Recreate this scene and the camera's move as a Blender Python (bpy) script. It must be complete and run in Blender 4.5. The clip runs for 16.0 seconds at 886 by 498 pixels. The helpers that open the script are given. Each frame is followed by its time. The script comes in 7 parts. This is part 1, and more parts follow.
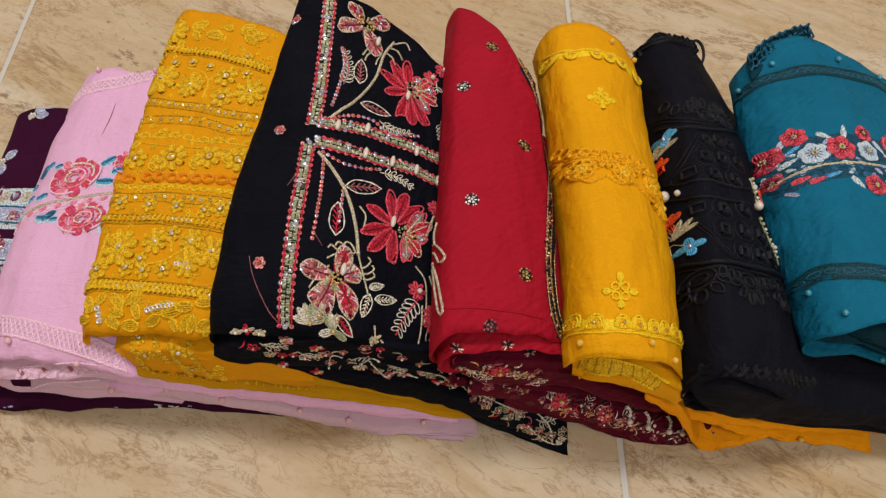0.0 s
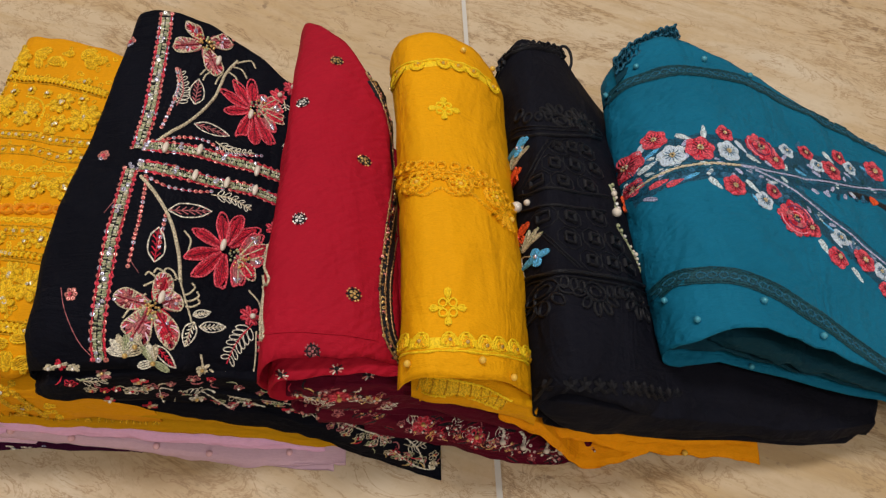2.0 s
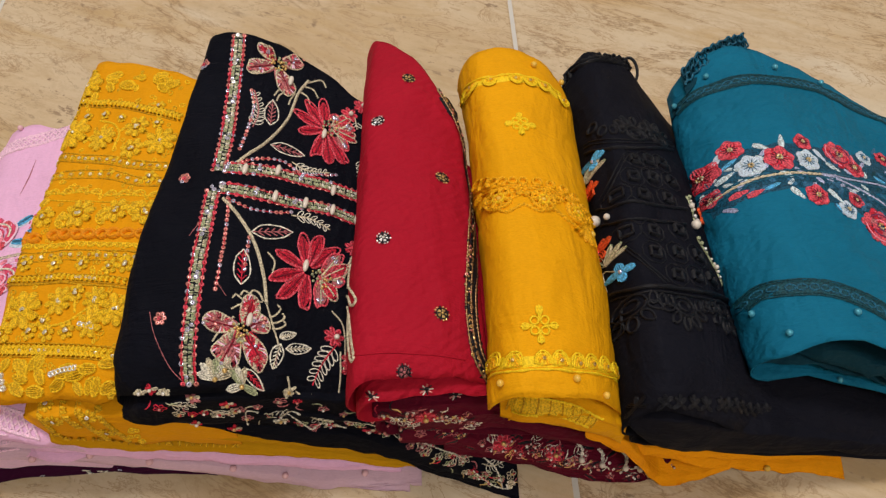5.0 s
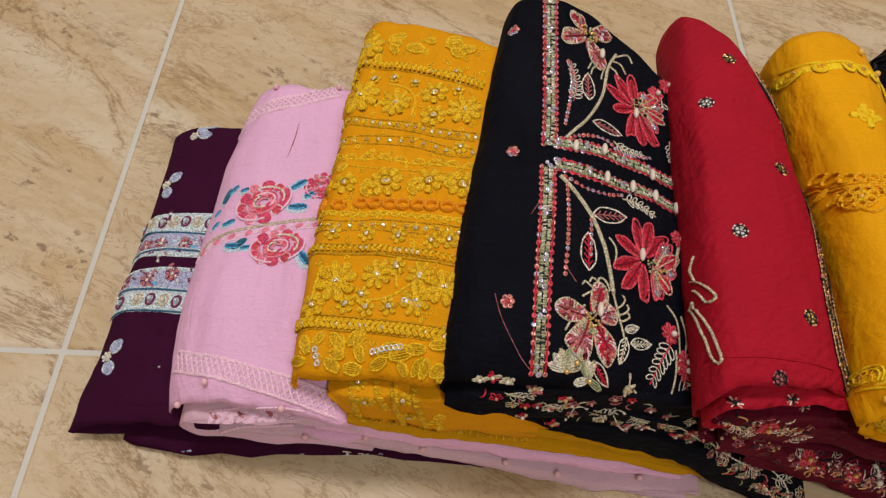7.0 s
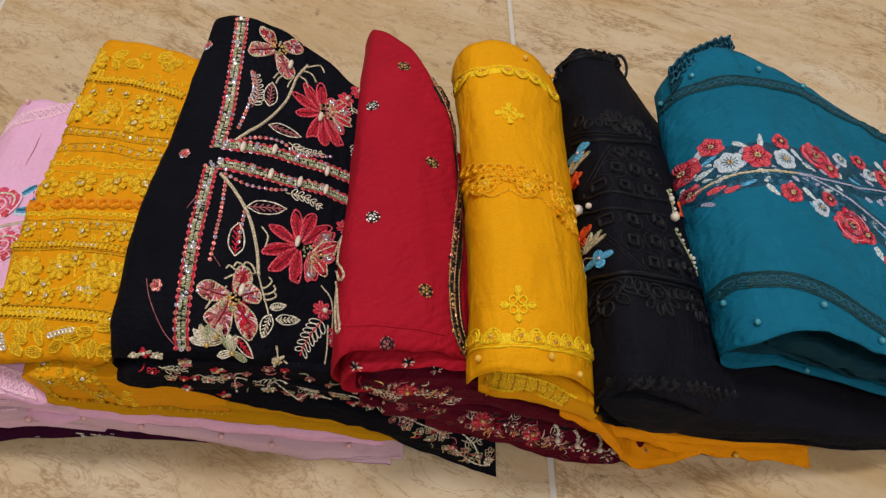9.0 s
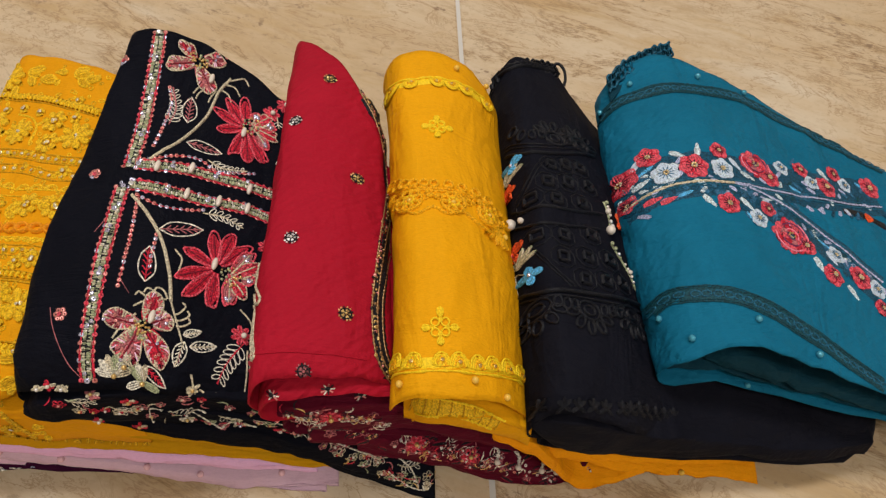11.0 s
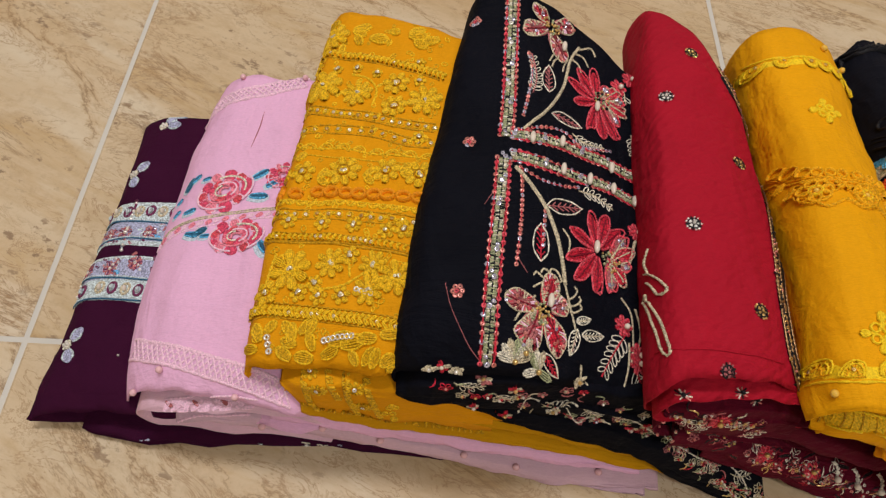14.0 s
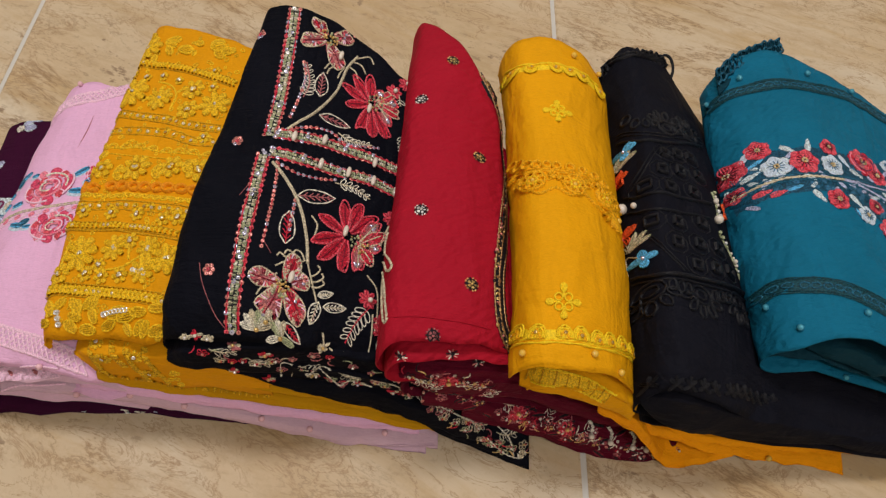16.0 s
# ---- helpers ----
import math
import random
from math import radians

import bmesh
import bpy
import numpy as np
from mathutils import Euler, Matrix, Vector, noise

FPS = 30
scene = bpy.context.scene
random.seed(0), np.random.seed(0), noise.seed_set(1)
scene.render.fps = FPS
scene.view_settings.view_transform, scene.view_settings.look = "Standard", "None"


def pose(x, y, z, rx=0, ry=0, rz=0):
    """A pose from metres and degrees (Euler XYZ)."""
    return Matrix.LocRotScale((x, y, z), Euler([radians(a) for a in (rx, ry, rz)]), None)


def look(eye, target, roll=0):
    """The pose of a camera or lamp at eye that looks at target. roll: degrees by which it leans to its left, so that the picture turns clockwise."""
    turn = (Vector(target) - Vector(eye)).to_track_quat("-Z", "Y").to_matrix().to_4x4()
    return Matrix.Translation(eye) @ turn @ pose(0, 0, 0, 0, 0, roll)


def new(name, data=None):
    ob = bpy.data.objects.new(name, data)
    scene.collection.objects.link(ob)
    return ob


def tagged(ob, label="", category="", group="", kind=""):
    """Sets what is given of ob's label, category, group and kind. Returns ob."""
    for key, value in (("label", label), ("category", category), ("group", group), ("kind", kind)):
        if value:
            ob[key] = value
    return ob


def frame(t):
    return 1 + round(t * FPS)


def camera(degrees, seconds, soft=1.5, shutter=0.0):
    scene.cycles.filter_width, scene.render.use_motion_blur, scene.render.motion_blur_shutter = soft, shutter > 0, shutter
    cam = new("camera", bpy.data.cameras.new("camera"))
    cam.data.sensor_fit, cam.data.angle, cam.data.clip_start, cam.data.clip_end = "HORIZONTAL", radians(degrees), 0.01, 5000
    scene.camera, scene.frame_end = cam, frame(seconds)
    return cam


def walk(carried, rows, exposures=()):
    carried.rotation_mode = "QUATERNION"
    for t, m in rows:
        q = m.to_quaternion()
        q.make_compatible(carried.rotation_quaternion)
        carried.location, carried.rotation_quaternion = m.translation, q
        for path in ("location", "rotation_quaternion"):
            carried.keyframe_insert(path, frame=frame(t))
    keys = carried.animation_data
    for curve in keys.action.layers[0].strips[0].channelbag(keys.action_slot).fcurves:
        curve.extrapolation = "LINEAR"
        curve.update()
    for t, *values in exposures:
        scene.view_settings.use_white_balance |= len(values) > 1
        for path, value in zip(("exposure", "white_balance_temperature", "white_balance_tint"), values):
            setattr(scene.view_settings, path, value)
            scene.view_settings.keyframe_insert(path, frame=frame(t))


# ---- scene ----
cam = camera(64.0, 16.0, soft=1.3)
PATH = [
    (0, (0.427, -0.243, 0.566), (0.515, 0.754, -1.166), 6.1),
    (0.5, (0.486, -0.25, 0.57), (0.583, 0.756, -1.156), 5.8),
    (1, (0.511, -0.248, 0.565), (0.606, 0.769, -1.155), 5.1),
    (1.5, (0.514, -0.249, 0.564), (0.607, 0.782, -1.147), 4.4),
    (2, (0.535, -0.236, 0.554), (0.625, 0.809, -1.149), 3.5),
    (2.5, (0.535, -0.236, 0.558), (0.609, 0.82, -1.139), 2.0),
    (3, (0.536, -0.236, 0.556), (0.598, 0.826, -1.137), 1.0),
    (5.3, (0.468, -0.225, 0.549), (0.516, 0.849, -1.137), 0.5),
    (5.5, (0.437, -0.221, 0.543), (0.483, 0.847, -1.147), 0.8),
    (6, (0.327, -0.216, 0.52), (0.359, 0.851, -1.172), 1.8),
    (6.5, (0.286, -0.208, 0.51), (0.296, 0.849, -1.187), 2.2),
    (7, (0.298, -0.211, 0.52), (0.287, 0.833, -1.186), 1.7),
    (7.5, (0.327, -0.215, 0.532), (0.305, 0.817, -1.181), 1.1),
    (8, (0.366, -0.218, 0.539), (0.356, 0.815, -1.174), 1.3),
    (8.5, (0.418, -0.234, 0.552), (0.44, 0.814, -1.152), 2.2),
    (9, (0.499, -0.249, 0.562), (0.551, 0.82, -1.127), 2.7),
    (9.5, (0.533, -0.243, 0.563), (0.611, 0.838, -1.118), 3.5),
    (9.7, (0.545, -0.241, 0.562), (0.628, 0.843, -1.117), 3.5),
    (11.8, (0.52, -0.227, 0.547), (0.614, 0.838, -1.143), 3.5),
    (12, (0.499, -0.225, 0.545), (0.576, 0.833, -1.15), 3.2),
    (12.5, (0.399, -0.218, 0.539), (0.445, 0.83, -1.164), 3.0),
    (13, (0.342, -0.219, 0.529), (0.361, 0.823, -1.178), 2.8),
    (13.5, (0.313, -0.215, 0.502), (0.316, 0.832, -1.201), 2.7),
    (14, (0.325, -0.215, 0.516), (0.316, 0.832, -1.188), 2.5),
    (14.5, (0.353, -0.222, 0.531), (0.337, 0.822, -1.175), 2.2),
    (15, (0.401, -0.225, 0.55), (0.388, 0.821, -1.155), 2.2),
    (15.5, (0.44, -0.239, 0.559), (0.439, 0.809, -1.144), 2.6),
    (16, (0.48, -0.25, 0.568), (0.483, 0.794, -1.138), 2.5),
]
walk(cam, [(t, look(eye, target, roll)) for t, eye, target, roll in PATH],
     exposures=[(0, 0.0), (2, 0.02), (3, 0.08), (5.5, 0.10), (6, 0.0), (7, -0.05), (8.5, -0.05), (9.5, 0.0), (12, 0.13), (12.5, 0.06), (13, -0.05), (14.5, 0.0), (16, -0.06)])
from mathutils.bvhtree import BVHTree

# ---- light ----
world = bpy.data.worlds.new("room_air")
scene.world = world
world.use_nodes = True
world.node_tree.nodes["Background"].inputs[0].default_value = (1.0, 0.93, 0.84, 1)
world.node_tree.nodes["Background"].inputs[1].default_value = 0.05


def overhead_light(name, x, y, z, sx, sy, watts, colour):
    data = bpy.data.lights.new(name, "AREA")
    data.shape, data.size, data.size_y, data.energy, data.color = "RECTANGLE", sx, sy, watts, colour
    lamp = new(name, data)
    lamp.location = (x, y, z)
    return lamp


# The room's ceiling lamp, itself out of view.
overhead_light("overhead_light", 0.20, 0.42, 2.62, 1.2, 0.35, 35, (1.0, 0.965, 0.945))
# Added fill with no known source, to brighten the pile's front faces.
overhead_light("overhead_light", 1.1, -1.1, 2.62, 0.5, 0.5, 19, (1.0, 0.965, 0.945))


# ---- materials ----
def material(name):
    m = bpy.data.materials.new(name)
    m.use_nodes = True
    nt = m.node_tree
    return m, nt, nt.nodes["Principled BSDF"]


def mapped(nt, scale=(1, 1, 1), turn=(0, 0, 0), space="Object"):
    tc, mp = nt.nodes.new("ShaderNodeTexCoord"), nt.nodes.new("ShaderNodeMapping")
    mp.inputs["Scale"].default_value, mp.inputs["Rotation"].default_value = scale, turn
    nt.links.new(tc.outputs[space], mp.inputs["Vector"])
    return mp.outputs["Vector"]


def noise_tex(nt, vec, scale, detail=4, rough=0.55, distort=0.0):
    n = nt.nodes.new("ShaderNodeTexNoise")
    n.inputs["Scale"].default_value, n.inputs["Detail"].default_value = scale, detail
    n.inputs["Roughness"].default_value, n.inputs["Distortion"].default_value = rough, distort
    nt.links.new(vec, n.inputs["Vector"])
    return n.outputs["Fac"]


def ramp(nt, fac, stops):
    r = nt.nodes.new("ShaderNodeValToRGB")
    while len(r.color_ramp.elements) < len(stops):
        r.color_ramp.elements.new(0.5)
    for e, (at, col) in zip(r.color_ramp.elements, stops):
        e.position = at
        e.color = (*col, 1) if len(col) == 3 else (col[0], col[0], col[0], 1)
    nt.links.new(fac, r.inputs["Fac"])
    return r.outputs["Color"]


def mix(nt, fac, a, b, mode="MIX"):
    m = nt.nodes.new("ShaderNodeMix")
    m.data_type, m.blend_type = "RGBA", mode
    for sock, val in ((m.inputs["Factor"], fac), (m.inputs["A"], a), (m.inputs["B"], b)):
        if isinstance(val, bpy.types.NodeSocket):
            nt.links.new(val, sock)
        elif isinstance(val, tuple):
            sock.default_value = (*val, 1)
        else:
            sock.default_value = val
    return m.outputs["Result"]


def bump(nt, shader, height, strength, distance):
    b = nt.nodes.new("ShaderNodeBump")
    b.inputs["Strength"].default_value, b.inputs["Distance"].default_value = strength, distance
    nt.links.new(height, b.inputs["Height"])
    if shader.inputs["Normal"].links:
        nt.links.new(shader.inputs["Normal"].links[0].from_socket, b.inputs["Normal"])
    nt.links.new(b.outputs["Normal"], shader.inputs["Normal"])


def fabric(name, colour, rough=0.75, sheen=0.25, weave=0.35, sheer=0.0, tone=0.16, spec=0.10, crinkle=0.36, ripple=0.0):
    """Woven cloth: thread grain, slubs running along the weave, and soft tonal drift."""
    m, nt, sh = material(name)
    dark = tuple(c * (1 - tone) for c in colour)
    light = tuple(min(1, c * (1 + tone * 0.7)) for c in colour)
    drift = noise_tex(nt, mapped(nt, (1, 1, 1)), 22, 3)
    slub = noise_tex(nt, mapped(nt, (330, 1500, 800)), 1.0, 3)
    col = mix(nt, drift, dark, light)
    col = mix(nt, ramp(nt, slub, [(0.35, (0.92,)), (0.65, (1.0,))]), (0.0, 0.0, 0.0), col, "MIX")
    nt.links.new(col, sh.inputs["Base Color"])
    sh.inputs["Roughness"].default_value = rough
    sh.inputs["Specular IOR Level"].default_value = spec
    sh.inputs["Sheen Weight"].default_value = sheen
    sh.inputs["Sheen Roughness"].default_value = 0.45
    sh.inputs["Sheen Tint"].default_value = (*light, 1)
    if sheer:
        sh.inputs["Alpha"].default_value = 1 - sheer
    bump(nt, sh, noise_tex(nt, mapped(nt, (700, 1100, 700)), 1.0, 2), weave, 0.0004)
    bump(nt, sh, noise_tex(nt, mapped(nt, (90, 50, 90)), 1.0, 4), 0.45, 0.003)
    bump(nt, sh, noise_tex(nt, mapped(nt, (16, 75, 40), (0, 0, 0.35)), 1.0, 5, 0.6, 0.6), crinkle, 0.006)
    bump(nt, sh, noise_tex(nt, mapped(nt, (26, 11, 26), (0, 0, -0.5)), 1.0, 3, 0.5, 1.0), crinkle, 0.012)
    if ripple:
        wave = nt.nodes.new("ShaderNodeTexWave")
        wave.inputs["Scale"].default_value, wave.inputs["Distortion"].default_value = 150, 13.0
        wave.inputs["Detail"].default_value, wave.inputs["Detail Scale"].default_value = 3, 0.25
        nt.links.new(mapped(nt, (0.25, 1, 1), (0, 0, 0.25)), wave.inputs["Vector"])
        bump(nt, sh, wave.outputs["Fac"], ripple, 0.0012)
    return m


def thread(name, colour, rough=0.6, tone=0.45, metal=0.0, sheen=0.0, spec=0.22):
    """Satin-stitch thread: fine ridges across the stitch and uneven tone."""
    m, nt, sh = material(name)
    dark = tuple(c * (1 - tone) for c in colour)
    light = tuple(min(1, c * (1 + tone * 0.8)) for c in colour)
    vec = mapped(nt, (1, 1, 1))
    strand = noise_tex(nt, vec, 800, 3)
    nt.links.new(mix(nt, ramp(nt, strand, [(0.40, (0.0,)), (0.60, (1.0,))]), dark, light), sh.inputs["Base Color"])
    sh.inputs["Roughness"].default_value, sh.inputs["Metallic"].default_value = rough, metal
    sh.inputs["Sheen Weight"].default_value = sheen
    sh.inputs["Specular IOR Level"].default_value = spec
    bump(nt, sh, strand, 0.9, 0.0006)
    return m


def shiny(name, colour, rough=0.18, metal=1.0):
    m, nt, sh = material(name)
    tint = noise_tex(nt, mapped(nt), 260, 2)
    nt.links.new(mix(nt, tint, tuple(c * 0.75 for c in colour), colour), sh.inputs["Base Color"])
    sh.inputs["Roughness"].default_value, sh.inputs["Metallic"].default_value = rough, metal
    return m


def marble():
    """Cream travertine: soft clouds, rusty drifts along a slant, thin dark cracks and pits; each tile shifted by its own amount."""
    m, nt, sh = material("travertine_tile")
    tc, info = nt.nodes.new("ShaderNodeTexCoord"), nt.nodes.new("ShaderNodeObjectInfo")
    shift = nt.nodes.new("ShaderNodeVectorMath")
    shift.operation = "MULTIPLY_ADD"
    comb = nt.nodes.new("ShaderNodeCombineXYZ")
    for s in ("X", "Y", "Z"):
        nt.links.new(info.outputs["Random"], comb.inputs[s])
    nt.links.new(comb.outputs[0], shift.inputs[0])
    shift.inputs[1].default_value = (3.0, 5.0, 2.0)
    nt.links.new(tc.outputs["Object"], shift.inputs[2])
    def turned(degrees, scale):
        mp = nt.nodes.new("ShaderNodeMapping")
        mp.vector_type = "TEXTURE"
        mp.inputs["Rotation"].default_value, mp.inputs["Scale"].default_value = (0, 0, radians(degrees)), tuple(1 / k for k in scale)
        nt.links.new(shift.outputs[0], mp.inputs["Vector"])
        return mp.outputs["Vector"]

    flow, bare = turned(-24, (2.6, 8.5, 5.0)), shift.outputs[0]
    crack = turned(-29, (1.7, 5.6, 5.0))

    def thin_line(vec, scale, detail, distort, width, strength):
        n = noise_tex(nt, vec, scale, detail, 0.7, distort)
        sub, ab = nt.nodes.new("ShaderNodeMath"), nt.nodes.new("ShaderNodeMath")
        sub.operation, ab.operation = "SUBTRACT", "ABSOLUTE"
        sub.inputs[1].default_value = 0.5
        nt.links.new(n, sub.inputs[0])
        nt.links.new(sub.outputs[0], ab.inputs[0])
        return ramp(nt, ab.outputs[0], [(0.0, (strength,)), (width, (0.0,))])

    cloud = noise_tex(nt, flow, 0.8, 7, 0.6, 0.6)
    col = ramp(nt, cloud, [(0.28, (0.49, 0.345, 0.190)), (0.42, (0.575, 0.440, 0.282)), (0.56, (0.605, 0.486, 0.335)), (0.74, (0.65, 0.55, 0.42))])
    rust = noise_tex(nt, flow, 1.3, 8, 0.66, 1.0)
    col = mix(nt, ramp(nt, rust, [(0.52, (0.0,)), (0.66, (0.70,))]), col, (0.475, 0.315, 0.14))
    mottle = noise_tex(nt, flow, 4.5, 9, 0.75, 0.4)
    col = mix(nt, ramp(nt, mottle, [(0.49, (0.0,)), (0.66, (0.55,))]), col, (0.44, 0.305, 0.165))
    pale = noise_tex(nt, crack, 1.5, 5, 0.55, 0.5)
    col = mix(nt, ramp(nt, pale, [(0.58, (0.0,)), (0.66, (0.5,))]), col, (0.685, 0.615, 0.495))
    grit = noise_tex(nt, bare, 90, 7, 0.72)
    col = mix(nt, ramp(nt, grit, [(0.36, (0.30,)), (0.48, (0.0,))]), col, (0.42, 0.30, 0.18))
    gate = ramp(nt, noise_tex(nt, bare, 4.6, 3), [(0.45, (0.0,)), (0.56, (1.0,))])
    col = mix(nt, mix(nt, 1.0, thin_line(crack, 1.0, 9, 0.5, 0.024, 0.5), gate, "MULTIPLY"), col, (0.40, 0.25, 0.115))
    col = mix(nt, mix(nt, 1.0, thin_line(crack, 1.0, 9, 0.5, 0.0055, 0.7), gate, "MULTIPLY"), col, (0.20, 0.125, 0.065))
    gate2 = ramp(nt, noise_tex(nt, bare, 6.0, 3), [(0.50, (0.0,)), (0.60, (1.0,))])
    col = mix(nt, mix(nt, 1.0, thin_line(flow, 1.8, 9, 0.6, 0.010, 0.6), gate2, "MULTIPLY"), col, (0.24, 0.15, 0.08))
    web = ramp(nt, noise_tex(nt, bare, 8.0, 4), [(0.40, (0.0,)), (0.54, (1.0,))])
    col = mix(nt, mix(nt, 1.0, thin_line(turned(-24, (14, 30, 20)), 1.0, 6, 1.2, 0.020, 0.7), web, "MULTIPLY"), col, (0.33, 0.20, 0.10))
    gate3 = ramp(nt, noise_tex(nt, flow, 2.0, 3), [(0.50, (0.0,)), (0.62, (1.0,))])
    pits = ramp(nt, noise_tex(nt, turned(-24, (60, 110, 60)), 1.0, 4, 0.65), [(0.58, (0.0,)), (0.64, (0.85,))])
    col = mix(nt, mix(nt, 1.0, pits, gate3, "MULTIPLY"), col, (0.25, 0.165, 0.10))
    nt.links.new(col, sh.inputs["Base Color"])
    nt.links.new(ramp(nt, grit, [(0.3, (0.62,)), (0.7, (0.50,))]), sh.inputs["Roughness"])
    sh.inputs["Specular IOR Level"].default_value = 0.3
    bump(nt, sh, grit, 0.08, 0.002)
    return m


def plain(name, colour, rough=0.8):
    m, nt, sh = material(name)
    n = noise_tex(nt, mapped(nt), 9, 5)
    nt.links.new(mix(nt, n, tuple(c * 0.92 for c in colour), colour), sh.inputs["Base Color"])
    sh.inputs["Roughness"].default_value = rough
    bump(nt, sh, noise_tex(nt, mapped(nt), 300, 3), 0.15, 0.001)
    return m


TILE, GROUT = marble(), plain("grey_grout", (0.62, 0.60, 0.56), 0.9)
PAINT = plain("cream_wall_paint", (0.80, 0.76, 0.69))
PLUM = fabric("plum_georgette", (0.044, 0.0065, 0.028), sheen=0.0, spec=0.03, rough=0.9)
PINK = fabric("baby_pink_lawn", (0.82, 0.47, 0.72), tone=0.06, sheen=0.08)
DUSK_NET = fabric("sheer_dusky_pink_net", (0.74, 0.50, 0.62), tone=0.10, sheer=0.16)
PINK_NET = fabric("sheer_pink_net", (0.84, 0.54, 0.68), tone=0.08, sheer=0.10)
MARIGOLD = fabric("marigold_chiffon", (0.74, 0.318, 0.003), tone=0.12, sheen=0.05)
MUSTARD = fabric("mustard_lining", (0.56, 0.275, 0.003), tone=0.15)
BLACK = fabric("black_georgette", (0.0052, 0.0057, 0.0100), sheen=0.0, tone=0.35, spec=0.035, rough=0.7, crinkle=0.6)
COAL = fabric("coal_black_cotton", (0.0092, 0.0096, 0.0150), sheen=0.0, tone=0.35, spec=0.02, rough=0.6, crinkle=0.5)
RED = fabric("crimson_chiffon", (0.385, 0.0074, 0.024), sheen=0.08, tone=0.20, crinkle=0.42, ripple=0.3)
MAROON = fabric("maroon_chiffon", (0.095, 0.0022, 0.015), tone=0.35, crinkle=0.6)
AMBER = fabric("amber_lawn", (0.78, 0.355, 0.003), tone=0.11, sheen=0.05, crinkle=0.45)
# Colour of the lace corner; also stands for shade inside the teal fold.
PETROL = fabric("dark_petrol_lace_and_shade", (0.004, 0.040, 0.064), tone=0.3, crinkle=0.6)
TANGERINE = fabric("tangerine_lawn", (0.90, 0.335, 0.003), tone=0.12, crinkle=0.6)
TEAL = fabric("teal_cotton", (0.005, 0.138, 0.245), tone=0.22, sheen=0.08, crinkle=0.6, ripple=0.22)


# ---- building tools ----
SLOPES = {}


def curve(knots, x):
    """A smooth curve through (x, value) knots."""
    if id(knots) not in SLOPES:
        kx, ky = [float(k[0]) for k in knots], [float(k[1]) for k in knots]
        SLOPES[id(knots)] = (kx, ky, [float(g) for g in np.gradient(ky, kx)] if len(kx) > 1 else [0.0], knots)
    kx, ky, slope, _ = SLOPES[id(knots)]
    if len(kx) == 1:
        return ky[0]
    x = min(max(x, kx[0]), kx[-1])
    i = 0
    while i < len(kx) - 2 and x > kx[i + 1]:
        i += 1
    h = kx[i + 1] - kx[i]
    t = (x - kx[i]) / h
    return ((2 * t ** 3 - 3 * t * t + 1) * ky[i] + (t ** 3 - 2 * t * t + t) * h * slope[i]
            + (3 * t * t - 2 * t ** 3) * ky[i + 1] + (t ** 3 - t * t) * h * slope[i + 1])


def mesh_object(name, verts, faces, mats, parent=None, label="", smooth=True, slots=None):
    me = bpy.data.meshes.new(name)
    me.from_pydata([tuple(v) for v in verts], [], faces)
    for m in (mats if isinstance(mats, (list, tuple)) else [mats]):
        me.materials.append(m)
    if slots:
        me.polygons.foreach_set("material_index", slots)
    if smooth:
        me.polygons.foreach_set("use_smooth", [True] * len(me.polygons))
    me.update()
    ob = new(name, me)
    ob.parent = parent
    if label:
        ob["label"] = label
    return ob


def empty(name, at, label, category, group=""):
    ob = new(name)
    ob.location = at
    ob.empty_display_size = 0.02
    tagged(ob, label, category, group)
    return ob


def suit(at, label):
    return empty("folded_suit", at, label, "folded clothes", "row of folded suits on the floor")


def to_local(parent, verts):
    o, up = Vector((0, 0, 0)), parent
    while up:
        o, up = o + up.location, up.parent
    return [(v[0] - o.x, v[1] - o.y, v[2] - o.z) for v in verts]


def rumple(x, y, z, seed, amount):
    """Soft swells along the fold, finer puckers across it, and a few sharper creases."""
    a = noise.noise(Vector((x * 9 + seed, y * 4.5, z * 9)))
    b = noise.noise(Vector((x * 30 + y * 14, y * 17 - x * 8 + seed, z * 20)))
    c = noise.noise(Vector((x * 70, y * 55 + seed, z * 70)))
    d = noise.noise(Vector((x * 11 - y * 6 + seed * 3, y * 21 + x * 9, z * 8 + seed)))
    crease = max(0.0, 1 - abs(d) * 7) ** 2 * max(0.0, min(1.0, 0.5 + 2.2 * noise.noise(Vector((x * 7, y * 7, seed * 5)))))
    return amount * (1.0 * a + 0.6 * b + 0.3 * c + 0.75 * crease)


